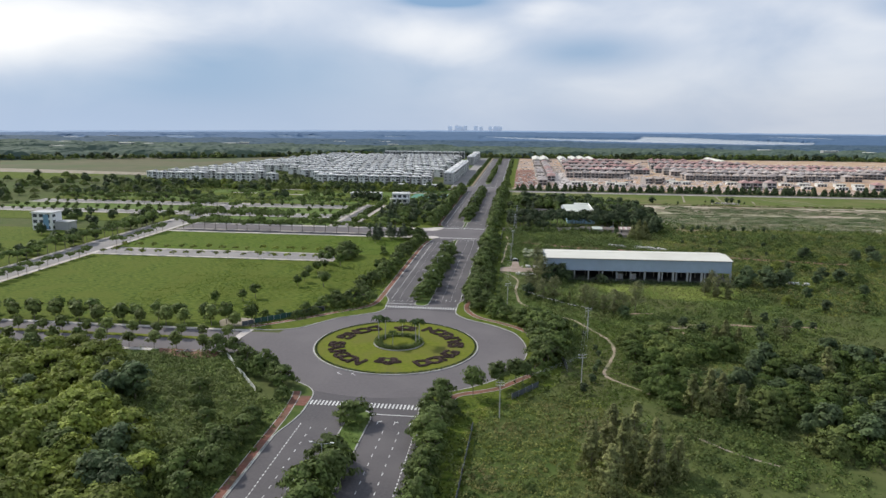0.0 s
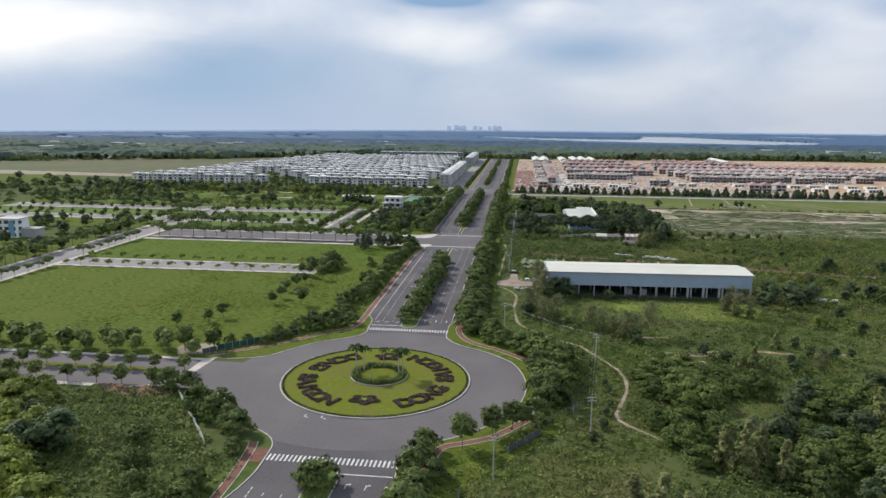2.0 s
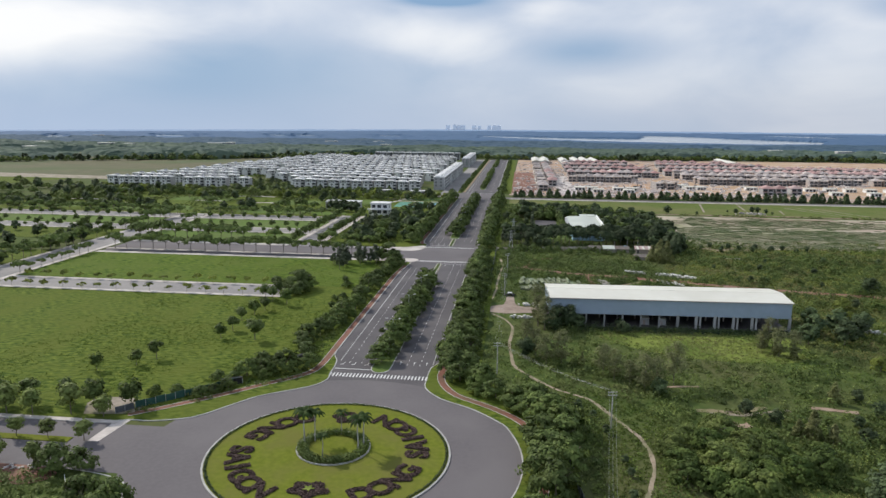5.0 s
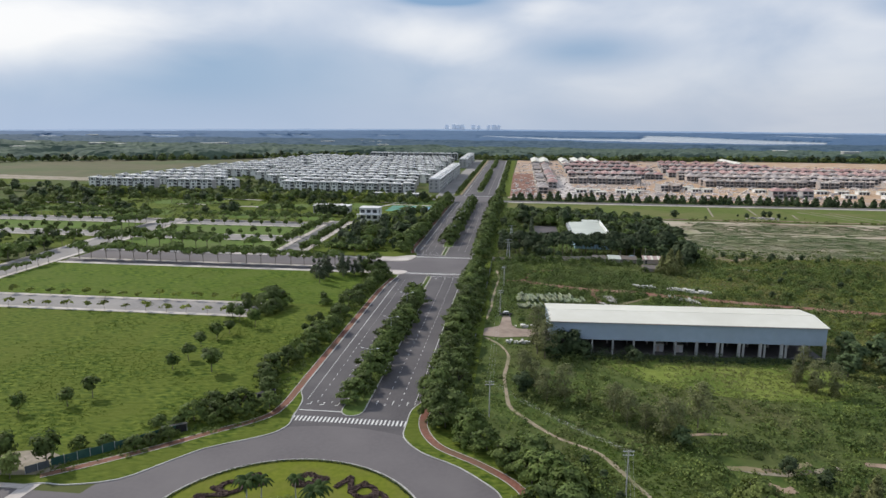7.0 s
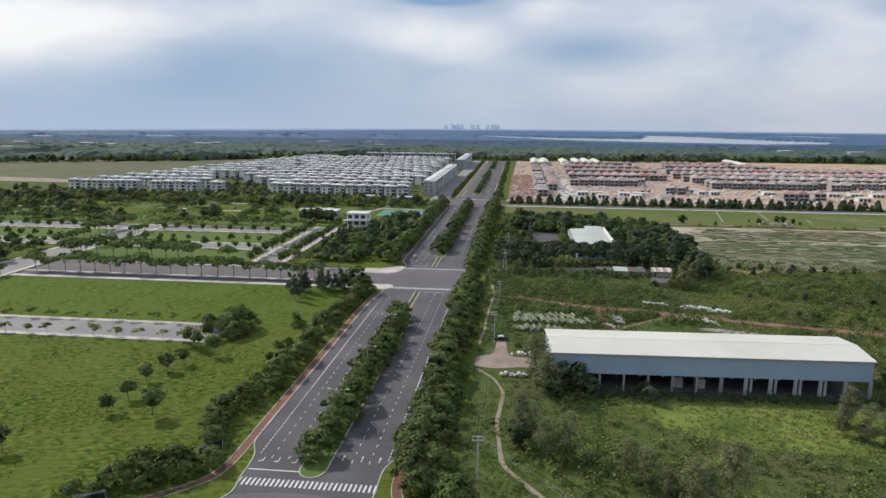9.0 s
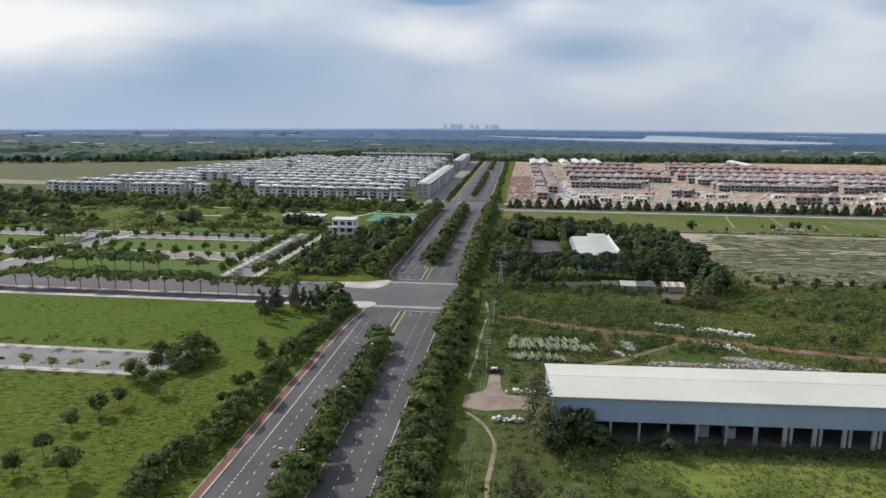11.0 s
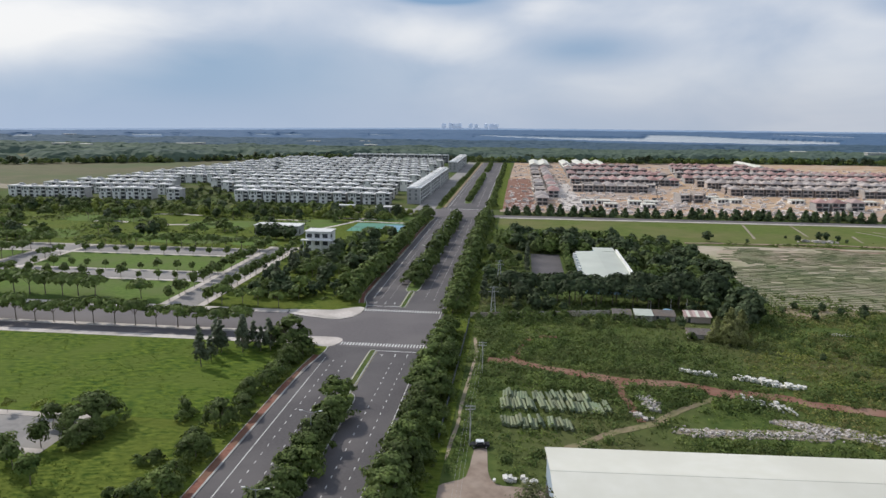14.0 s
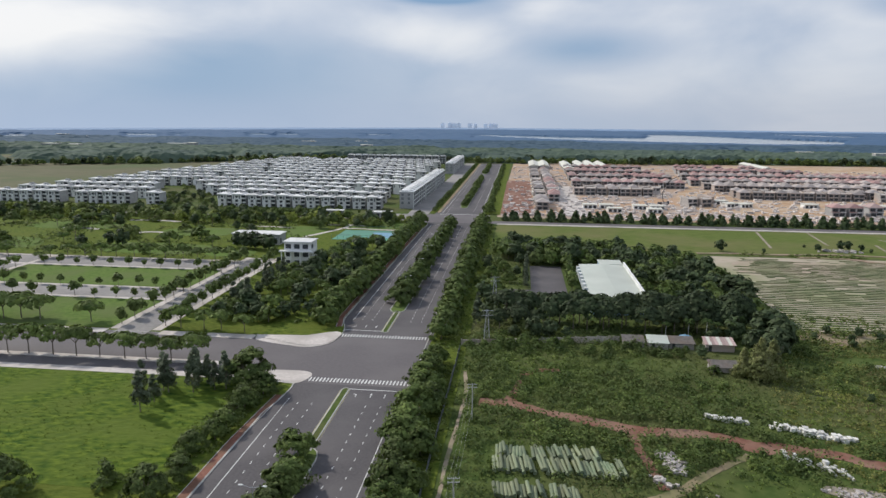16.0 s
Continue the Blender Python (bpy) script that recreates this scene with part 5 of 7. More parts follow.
x, y = x[keep], y[keep]
undergrowth("scrub_bushes", x, y, 1.3, 4.0, 40, 0.31, "leaf_scrub", "tangled low green scrub bushes", 21, 0.55)
x, y = scatter(SCRUB_E, 3.1, 1, 15, OFF_E + OPEN_E + (CLEARING, PIPES, rect(92, 132, 170, 182)), 30, 0.53)
keep = (y > 150) | (np.random.default_rng(8).random(len(x)) < np.where((x < 74) & (y < -44), 0.2, np.where(y > 40, 0.35, 0.6)))
x, y = x[keep], y[keep]
keep = np.random.default_rng(10).random(len(x)) < np.where((x > 122) & (y > 150), 0.4, 1.0)
x, y = x[keep], y[keep]
undergrowth("tall_scrub", x, y, 1.4, 4.4, 62, 0.33, "leaf_thicket", "dense rounded scrub thickets taller than a person", 32, 0.8)
x, y = scatter([(92, 150), (150, 140), (200, 60), (330, 330), (150, 320), (128, 282), (36, 284), (36, 262), (96, 258)], 5.2, 1, 41, OFF_E + (PIPES, rect(90, 150, 166, 186), [(98, 211), (134, 202), (136, 209), (100, 219)], [(112, 190), (125, 184), (127, 192), (113, 200)]), 34, 0.47)
keep = np.random.default_rng(9).random(len(x)) < np.where(x > 122, 0.45, 1.0)
x, y = x[keep], y[keep]
undergrowth("thicket", x, y, 1.9, 5.6, 150, 0.34, "leaf_thicket", "deep green rounded thickets in the scrub", 42, 0.6)
x, y = scatter([(44, 108), (42, 70), (62, 44), (100, 44), (128, 60), (150, 82), (96, 80), (76, 96), (68, 110)], 4.0, 1, 43, OFF_E + (CLEARING,), 16, 0.50)
undergrowth("thicket", x, y, 1.2, 3.6, 60, 0.33, "leaf_scrub", "dark green rounded thickets in the scrub", 44, 0.9)
x, y = scatter([(64, 78), (62, 62), (78, 56), (84, 70), (76, 82)], 3.6, 1, 45, OFF_E, 12, 0.35)
undergrowth("thicket", x, y, 1.2, 3.2, 60, 0.33, "leaf_mid", "fresh green rounded thickets in the scrub", 46, 0.9)
x, y = scatter(SCRUB_E, 2.3, 1, 9, OFF_E + OPEN_E[1:] + (CLEARING,), 30, 0.30)
undergrowth("long_grass", x, y, 0.9, 2.2, 14, 0.27, "leaf_grass", "rank long grass and weeds", 22, 0.45)
x, y = scatter([(70, 113), (79, 95), (97, 83), (120, 79), (142, 82), (150, 96), (150, 113)], 1.7, 1, 19, (SHED,), 14, 0.26)
undergrowth("clearing_grass", x, y, 0.8, 1.9, 13, 0.28, "leaf_lime", "bright yellow-green long grass before the shed", 35, 0.35)
x, y = scatter([(152, 100), (176, 60), (215, 84), (330, 330), (170, 318), (128, 246), (118, 196), (150, 150)], 2.0, 1, 57, OFF_E, 18, 0.26)
undergrowth("long_grass", x, y, 0.9, 2.3, 18, 0.28, "leaf_straw", "pale green long grass between bushes", 58, 0.5)
x, y = scatter([(-84 + 12 * math.cos(a), 193 + 9 * math.sin(a)) for a in np.linspace(0, 6.0, 18)], 1.0, 1, 71, (), 5, 0.42)
undergrowth("dry_grass", x, y, 0.4, 0.9, 7, 0.2, "leaf_straw", "pale dry grass patch in the meadow", 72, 0.15)
x, y = scatter([(72, 46), (60, 52), (58, 40), (64, 24), (65, 4), (62, -14), (58, -36), (56, -48), (74, -44), (90, -37), (80, -24), (78, -12), (81, 4), (88, 28)], 1.25, 1, 73, (band(FOOT, 1.5),), 12, 0.12)
undergrowth("short_grass", x, y, 0.5, 1.3, 12, 0.21, "leaf_meadow", "short green grass beside the trodden path", 74, 0.25)
x, y = scatter(GAP, 1.2, 1, 75, (), 9, 0.1)
undergrowth("dry_grass", x, y, 0.5, 1.2, 12, 0.2, "leaf_straw", "brownish worn grass between the trees", 76, 0.25)
RANK = [(30, -56), (38, -48), (56, -40), (72, -46), (76, -60), (70, -96), (60, -118), (30, -118)]
x, y = scatter(RANK, 1.9, 1, 51, (), 10, 0.2)
undergrowth("rank_grass", x, y, 0.8, 2.0, 18, 0.26, "leaf_straw", "rank yellow-green grass with dry stalks", 52, 0.5)
x, y = scatter([(-20, -120), (-20, -58), (-36, -44), (-55, -18), (-170, -18), (-170, -60), (-110, -120)], 1.9, 1, 4, (), 20, 0.25)
undergrowth("scrub_bushes", x, y, 0.7, 2.0, 20, 0.30, "leaf_scrub", "tangled low green scrub bushes", 23)
x, y = scatter([(-22, -120), (-22, -60), (-36, -46), (-57, -20), (-170, -18), (-170, -60), (-110, -120)], 2.6, 1, 16, (), 14, 0.24)
keep = x > -85
x, y = x[keep], y[keep]
undergrowth("tall_scrub", x, y, 0.9, 2.7, 44, 0.30, "leaf_mid", "dense rounded scrub thickets taller than a person", 33, 0.95)
x, y = scatter([(-130, 24), (-66, 26), (-42, 44), (-31, 60), (-30, 139), (-130, 139)], 1.55, 1, 6, (), 16, 0.42)
undergrowth("field_tufts", x, y, 0.6, 1.5, 9, 0.24, "leaf_tuft", "low tufts of field grass", 24, 0.22)
x, y = scatter([(-120, 164), (-34, 164), (-30, 196), (-60, 224), (-120, 224)], 1.7, 1, 62, (), 16, 0.45)
undergrowth("field_tufts", x, y, 0.6, 1.4, 8, 0.24, "leaf_tuft", "low tufts of meadow grass", 63, 0.2)
x, y = scatter([(-62, 13), (-45, 24), (-38, 36), (-23, 44), (-22, 62), (-30, 60), (-42, 44), (-62, 24)], 1.6, 1, 8, (), 9, 0.35)
undergrowth("verge_bushes", x, y, 0.6, 1.5, 18, 0.28, "leaf_scrub", "green verge shrubs below the trees", 25)
x, y = scatter([(-30, 64), (-20.6, 64), (-20.6, 222), (-32, 222)], 1.8, 1, 8, (), 12, 0.46)
undergrowth("verge_bushes", x, y, 0.6, 1.5, 18, 0.28, "leaf_scrub", "green verge shrubs below the trees", 26)
x, y = scatter([(21.5, 60), (32, 60), (32, 545), (21.5, 545)], 2.0, 1, 8, (), 12, 0.38)
undergrowth("verge_bushes", x, y, 0.6, 1.6, 16, 0.30, "leaf_scrub", "green verge shrubs below the trees", 27)
x, y = scatter([(-1.6, 66), (3.6, 66), (3.6, 180), (-1.6, 180)], 1.5, 1, 12, (), 12, 0.3)
undergrowth("median_shrubs", x, y, 0.7, 1.5, 16, 0.24, "leaf_grass", "clipped green shrubs on the median", 28)
x, y = scatter([(-1.6, -160), (3.6, -160), (3.6, -64), (-1.6, -64)], 1.5, 1, 12, (), 12, 0.3)
undergrowth("median_shrubs", x, y, 0.7, 1.5, 16, 0.24, "leaf_grass", "clipped green shrubs on the median", 29)
x, y = scatter([(-28, 284), (-28, 545), (-420, 598), (-420, 400), (-80, 394), (-80, 284)], 4.0, 1, 13, (rect(-130, -62, 408, 455), rect(-78, -28, 456, 512), rect(-101, -80, 268, 400)), 26, 0.52)
undergrowth("park_shrubs", x, y, 0.9, 2.6, 14, 0.5, "leaf_scrub", "park shrubs between lawns and paths", 30)
x, y = scatter([(34, 288), (128, 282), (330, 330), (160, 322), (150, 446), (34, 446)], 3.2, 1, 14, FARM_OFF, 20, 0.40)
undergrowth("farm_shrubs", x, y, 0.9, 2.2, 14, 0.42, "leaf_scrub", "green shrubs below farm trees", 31)


x, y = scatter([(150, 447), (330, 449), (560, 451), (560, 461), (340, 459), (150, 456)], 3.0, 1, 47, (), 12, 0.5)
undergrowth("edge_bushes", x, y, 0.8, 2.4, 16, 0.55, "leaf_scrub", "rough bushes along the field edge", 48, 0.8)
x, y = scatter([(56, 107), (92, 109), (152, 112), (152, 116.5), (56, 113.4)], 1.5, 1, 17, (), 10, 0.28)
undergrowth("shed_bushes", x, y, 0.8, 2.6, 34, 0.27, "leaf_dark", "dark green bushes along the shed front", 34, 0.9)


RIVER = [(-150, 3100), (0, 3010), (230, 2895), (535, 2870), (645, 3440), (810, 3425), (975, 3010), (1085, 2845), (1215, 2680), (1095, 2405), (840, 2295), (670, 2330), (445, 2400), (205, 2505), (5, 2725), (-145, 2945)]


def pond(x, y, w, d):
    """A far water sheet seen end on."""
    return [(x - w / 2 - d * 0.3, y + d / 2), (x + w / 2 - d * 0.3, y + d / 2), (x + w / 2 + d * 0.3, y - d / 2), (x - w / 2 + d * 0.3, y - d / 2)]


PONDS = [pond(-1715, 2315, 90, 250), pond(-2050, 2050, 420, 420), pond(-1375, 2535, 150, 250), pond(-1000, 2765, 95, 240), pond(-890, 2820, 95, 250), pond(-535, 2900, 130, 170), pond(-1275, 2630, 60, 150), pond(1450, 3570, 220, 440)]


def canopy(name, x0, x1, y0, y1, step, h, seed, gaps, label, material, front=None, back=20, start=9999):
    """The uneven roof of a far wood, crown by crown, with its edges coming down to the ground."""
    nx, ny = int((x1 - x0) / step), int((y1 - y0) / step)
    gx, gy = np.meshgrid(np.linspace(x0, x1, nx), np.linspace(y0, y1, ny))
    g = np.random.default_rng(seed)
    gx = gx + (g.random(gx.shape) - 0.5) * step * 0.7
    gy = gy + (g.random(gy.shape) - 0.5) * step * 0.7
    mask = vnoise(gx, gy, 420, seed) * 0.4 + vnoise(gx, gy, 130, seed + 1) * 0.3 + vnoise(gx, gy, 45, seed + 9) * 0.3
    grow = np.clip((mask - gaps) * 14, 0, 1)
    if front:
        grow = grow * np.clip((gy - np.interp(gx, *front) - 70 * vnoise(gx, gy, 60, seed + 4)) / 12, 0, 1)
    rim = np.interp(gx, FAR_X, FAR_Y)
    grow = grow * (gy < rim - back) * (gy > rim - start)
    low = np.ones(gx.shape)
    for poly in [RIVER] + PONDS:
        for k in (1.0, 0.96, 0.92, 0.88, 0.84):
            hit = np.zeros(gx.shape, bool)
            ring = [(x * k, 60 + (y - 60) * k) for x, y in poly]
            for (ax, ay), (bx, by) in zip(ring, ring[1:] + ring[:1]):
                if ay != by:
                    hit ^= ((ay > gy) != (by > gy)) & (gx < (bx - ax) * (gy - ay) / (by - ay) + ax)
            if k == 1.0:
                grow = np.where(hit, 0, grow)
            low = np.where(hit, np.minimum(low, 0.34 + 1.6 * (1 - k)), low)
    grow[0] = grow[-1] = 0
    grow[:, 0] = grow[:, -1] = 0
    tall = ((0.72 + 0.5 * vnoise(gx, gy, 60, seed + 6)) if h > 11 else (0.78 + 0.36 * vnoise(gx, gy, 55, seed + 6))) * low
    z = grow * h * tall * (0.68 + 0.22 * vnoise(gx, gy, max(11, step * 2), seed + 2) + 0.19 * g.random(gx.shape)) - 0.5 * (grow <= 0)
    ix = np.arange(nx * ny).reshape(ny, nx)
    f = np.stack([ix[:-1, :-1], ix[:-1, 1:], ix[1:, 1:], ix[1:, :-1]], axis=-1).reshape(-1, 4)
    f = f[(z.ravel()[f] > -0.4).any(axis=1)]
    me = bpy.data.meshes.new(name)
    me.vertices.add(nx * ny)
    me.vertices.foreach_set("co", np.stack([gx, gy, z], axis=-1).astype(np.float32).ravel())
    me.loops.add(f.size)
    me.loops.foreach_set("vertex_index", f.astype(np.int32).ravel())
    me.polygons.add(len(f))
    me.polygons.foreach_set("loop_start", np.arange(0, f.size, 4, dtype=np.int32))
    me.polygons.foreach_set("use_smooth", np.zeros(len(f), bool))
    me.update(calc_edges=True)
    return tagged(link(name, me, material), label, "woods", kind="stuff")


EDGE = ((-2200, -900, -540, -354, 15, 250, 500, 790, 1600), (700, 905, 1080, 1225, 1225, 1225, 1300, 1275, 1500))
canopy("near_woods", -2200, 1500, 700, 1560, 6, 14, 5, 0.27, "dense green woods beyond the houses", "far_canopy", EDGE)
# from here back the haze is painted into the canopy colour
canopy("middle_woods", -2600, 1900, 1540, 2120, 8, 11, 6, 0.24, "distant woods and plantations with blue-grey haze painted in", "blue_canopy")
canopy("blue_woods", -3600, 2600, 1900, 3000, 15, 7, 9, 0.10, "distant woods with blue haze painted in", "hazy_canopy", ((-3600, -1300, -900, 2600), (1900, 1900, 2100, 2100)), 620)
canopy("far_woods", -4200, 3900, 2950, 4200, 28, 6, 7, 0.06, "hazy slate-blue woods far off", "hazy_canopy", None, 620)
canopy("horizon_woods", -4300, 3900, 1850, 4730, 40, 5, 12, 0.06, "woods along the horizon with pale haze painted in", "horizon_canopy", None, 12, 640)

# ---- roundabout island ----
R = 29.2
sheet("island", arc(R, 0, 360, 96)[:-1], 0.22, "lawn", "round roundabout lawn of bright mown grass", "lawn")
setting(part("kerb", strip(arc(R, 0, 360, 96), 0.45, -0.1, 0.28), "concrete"), "pale concrete kerb round the island", "kerb")
hedge_c = arc(R - 0.75, 0, 359, 330)
tagged(quads("border_hedge", leaves([(a, b, 0.45) for a, b in hedge_c], [(0.38, 0.38, 0.3)] * len(hedge_c), 16, 0.17), "leaf_dark"), "low dark clipped hedge round the island edge", "hedge", kind="stuff")

bed = thing("planter", "round clipped hedge ring round a small lawn", "flower bed")
part("kerb", strip(arc(8.9, 0, 360, 48, 0.4, 2.6), 0.35, 0.2, 0.5), "concrete", bed)
ring = [(a, b, 0.95) for r in (6.5, 7.2, 7.9, 8.5) for a, b in arc(r, 0, 357, 80, 0.4, 2.6)]
quads("hedge", leaves(ring, [(0.62, 0.62, 0.8)] * len(ring), 20, 0.2), "leaf_avenue", bed)
part("lawn", prism(arc(6.0, 0, 360, 40, 0.4, 2.6)[:-1], 0.2, 0.45), "lawn", bed)

# planted lettering, read by someone walking round the outside


def letter_mesh(ch):
    cu = bpy.data.curves.new("letter", "FONT")
    cu.body, cu.size, cu.extrude, cu.offset = ch, 7.6, 0.06, 0.24
    cu.align_x = "CENTER"
    ob = bpy.data.objects.new("letter", cu)
    scene.collection.objects.link(ob)
    me = bpy.data.meshes.new_from_object(ob.evaluated_get(bpy.context.evaluated_depsgraph_get()))
    bpy.data.objects.remove(ob)
    return me


def shrub_top(me, n, size, seed):
    """Small maroon leaves standing over the faces of a flat shape."""
    g = np.random.default_rng(seed)
    tri = []
    me.calc_loop_triangles()
    for t in me.loop_triangles:
        if t.normal.z > 0.5:
            tri.append([me.vertices[i].co[:] for i in t.vertices])
    tri = np.array(tri)
    area = np.linalg.norm(np.cross(tri[:, 1] - tri[:, 0], tri[:, 2] - tri[:, 0]), axis=1)
    k = g.choice(len(tri), n, p=area / area.sum())
    u, v = g.random((n, 1)), g.random((n, 1))
    u, v = np.where(u + v > 1, 1 - u, u), np.where(u + v > 1, 1 - v, v)
    p = tri[k, 0] + u * (tri[k, 1] - tri[k, 0]) + v * (tri[k, 2] - tri[k, 0])
    p[:, 2] += 0.15
    return leaves(p, np.full((n, 3), 0.17), 1, size, g, 0.2)


GLYPHS, TOPS = {}, {}
for half in (0, 180):
    for word, a0, a1 in (("DONG", -56, -18), ("SAIGON", 4, 62)):
        w = thing("planted_word", "word planted in low dark maroon shrubs, reading %s" % word, "flower bed", "planted words")
        for i, ch in enumerate(word):
            if ch not in GLYPHS:
                GLYPHS[ch] = letter_mesh(ch)
                bpy.context.view_layer.update()
                TOPS[ch] = quads("foliage", shrub_top(GLYPHS[ch], 2200, 0.16, ord(ch)), "leaf_maroon")
            a = radians(a0 + (a1 - a0) * i / (len(word) - 1) + half)
            ob = link("letter", GLYPHS[ch], "leaf_maroon", w)
            ob.matrix_basis = pose(23.9 * math.cos(a), 23.9 * math.sin(a), 0.30, 0, 0, math.degrees(a) + 90)
            link("foliage", TOPS[ch].data, None, ob)
    # emblem: a five-petalled patch with a pale middle
    e = thing("planted_emblem", "petal-shaped patch of dark maroon shrubs with a pale star", "flower bed", "planted emblems")
    pts = [((3.0 + 0.5 * math.cos(5 * t + 0.9)) * 1.4 * math.cos(t), (3.0 + 0.5 * math.cos(5 * t + 0.9)) * math.sin(t)) for t in np.linspace(0, 2 * math.pi, 60)[:-1]]
    patch = part("patch", prism(pts, 0.2, 0.34), "leaf_maroon", e)
    quads("foliage", shrub_top(patch.data, 2600, 0.18, 3), "leaf_maroon", patch)
    star = [((1.5 if k % 2 == 0 else 0.6) * math.cos(k * math.pi / 5), (1.5 if k % 2 == 0 else 0.6) * math.sin(k * math.pi / 5)) for k in range(10)]
    part("star", prism(star, 0.6, 0.72), "bright_grass", e)
    e.matrix_basis = pose(0.2, -17.2 if half == 0 else 19.5, 0, 0, 0, half)

for ob in TOPS.values():
    bpy.data.objects.remove(ob)


def palm_template(h, seed):
    g = np.random.default_rng(seed)
    t = thing("palm", "tall slim palm with a pale trunk on the island", "palm tree", "island palms")
    bm = bmesh.new()
    prev = Vector((0, 0, 0.1))
    for k in range(5):
        nxt = Vector((0.08 * (k + 1) * (g.random() - 0.5), 0.08 * (k + 1) * (g.random() - 0.5), h * (k + 1) / 5))
        tube(bm, prev, nxt, 0.2 - 0.02 * k, 0.18 - 0.02 * k, 7)
        prev = nxt
    part("trunk", bm, "concrete", t, "pale grey palm trunk")
    for k in range(15):
        a = k * 2 * math.pi / 15 + g.random() * 0.3
        L, up = 2.5 + 0.6 * g.random(), 0.35 + 0.9 * g.random()
        bm = bmesh.new()
        rows = []
        for i in range(7):
            s = i / 6
            r_, z_ = L * s, h + up * math.sin(s * 2.2) * 1.2 - 1.3 * s ** 2.4
            w_ = 0.5 * math.sin(math.pi * min(s * 0.85 + 0.12, 1)) + 0.02
            c, sn = math.cos(a), math.sin(a)
            rows.append([bm.verts.new((c * r_ - sn * w_, sn * r_ + c * w_, z_ - 0.22)), bm.verts.new((c * r_, sn * r_, z_)), bm.verts.new((c * r_ + sn * w_, sn * r_ - c * w_, z_ - 0.22))])
        for p, q in zip(rows, rows[1:]):
            bm.faces.new((p[0], p[1], q[1], q[0])), bm.faces.new((p[1], p[2], q[2], q[1]))
        part("frond", bm, "leaf_palm", t)
    return t


p0 = palm_template(8.4, 5)
p0.matrix_basis = pose(6.9, 1.2, 0.2)
for x, y, s, r in ((-7.0, 2.9, 1.05, 40), (-5.0, 5.2, 0.92, 100), (-0.8, -2.6, 0.66, 200), (0.6, 9.8, 0.72, 10), (7.7, 3.8, 0.95, 77)):
    copy_thing(p0, pose(x, y, 0.2, 0, 0, r) @ Matrix.Scale(s, 4))

# ---- long shed ----


def long_shed():
    X0, X1, Y0, Y1, E, RG = 57.0, 149.2, 114.0, 136.0, 11.55, 12.7
    t = thing("shed", "long industrial shed with white metal roof and blue-grey cladding", "warehouse")
    ym = (Y0 + Y1) / 2
    # floor takes the dark asphalt colour to paint in the shade under the roof
    part("floor", boxes((X0, X1, Y0, Y1, 0, 0.35)), "asphalt", t, "bare grey concrete floor, shade painted in with dark asphalt colour")
    for nm, ya, za, yb, zb in (("roof_slope", Y0 - 0.7, E - 0.06, ym, RG), ("roof_slope", ym, RG, Y1 + 0.7, E - 0.06)):
        bm = bmesh.new()
        for z in (0, -0.18):
            bm.faces.new([bm.verts.new(p) for p in ((X0 - 0.5, ya, za + z), (X1 + 0.5, ya, za + z), (X1 + 0.5, yb, zb + z), (X0 - 0.5, yb, zb + z))])
        part(nm, bm, "white_roof", t, "white corrugated metal roofing")
    part("ridge_cap", boxes((X0 - 0.5, X1 + 0.5, ym - 0.35, ym + 0.35, RG - 0.06, RG + 0.02)), "white_roof", t)
    part("gutter", boxes((X0 - 0.5, X1 + 0.5, Y0 - 0.95, Y0 - 0.68, E - 0.32, E - 0.05)), "grey_concrete", t)
    for nm, b in (("front_cladding", (X0, X1, Y0 - 0.25, Y0 - 0.05, 5.2, E - 0.1)), ("back_cladding", (X0, X1, Y1 + 0.05, Y1 + 0.25, 3.0, E - 0.1))):
        bm = boxes(b)
        n = 188
        for k in range(n):
            x = X0 + (k + 0.5) * (X1 - X0) / n
            y = b[2] - 0.03 if "front" in nm else b[3]
            box(bm, x - 0.06, x + 0.06, y, y + 0.03, b[4] + 0.02, b[5] - 0.02)
        part(nm, bm, "blue_cladding", t, "blue-grey ribbed metal cladding")
    for x, nm in ((X0 - 0.05, "end_cladding"), (X1 - 0.15, "end_cladding")):
        bm = bmesh.new()
        prof = [(Y0, 5.4), (Y1, 5.4), (Y1, E - 0.15), (ym, RG - 0.2), (Y0, E - 0.15)]
        a = [bm.verts.new((x, y, z)) for y, z in prof]
        b = [bm.verts.new((x + 0.2, y, z)) for y, z in prof]
        bm.faces.new(a[::-1]), bm.faces.new(b)
        for i in range(5):
            bm.faces.new((a[i], a[(i + 1) % 5], b[(i + 1) % 5], b[i]))
        part(nm, bm, "blue_cladding", t, "blue-grey metal gable wall")
    part("back_wall", boxes((X0, X1, Y1 - 0.2, Y1, 0.3, 3.1)), "grey_concrete", t)
    n = 14
    for k in range(n):
        x = X0 + 0.25 + k * (X1 - X0 - 0.5) / (n - 1)
        wide = 0.28 if k < 7 else 0.5
        part("column", boxes((x - wide, x + wide, Y0 - 0.3, Y0 + 0.3, 0, 5.5)), "house_wall", t)
        part("column", boxes((x - 0.25, x + 0.25, ym - 0.25, ym + 0.25, 0.3, 12.2)), "grey_concrete", t)
        part("rafter", boxes((x - 0.12, x + 0.12, Y0, Y1, 10.2, 10.7)), "galvanised", t)
        if k >= 8 and k < 12:
            part("column", boxes((x + 1.3, x + 2.0, Y0 + 0.2, Y0 + 0.7, 0, 5.4)), "house_wall", t)
    # the shed stands a little askew to the avenue
    t.matrix_basis = Matrix.Translation((56.5, 113.3, 0)) @ Matrix.Rotation(radians(2.65), 4, "Z") @ Matrix.Translation((-56.5, -113.3, 0))


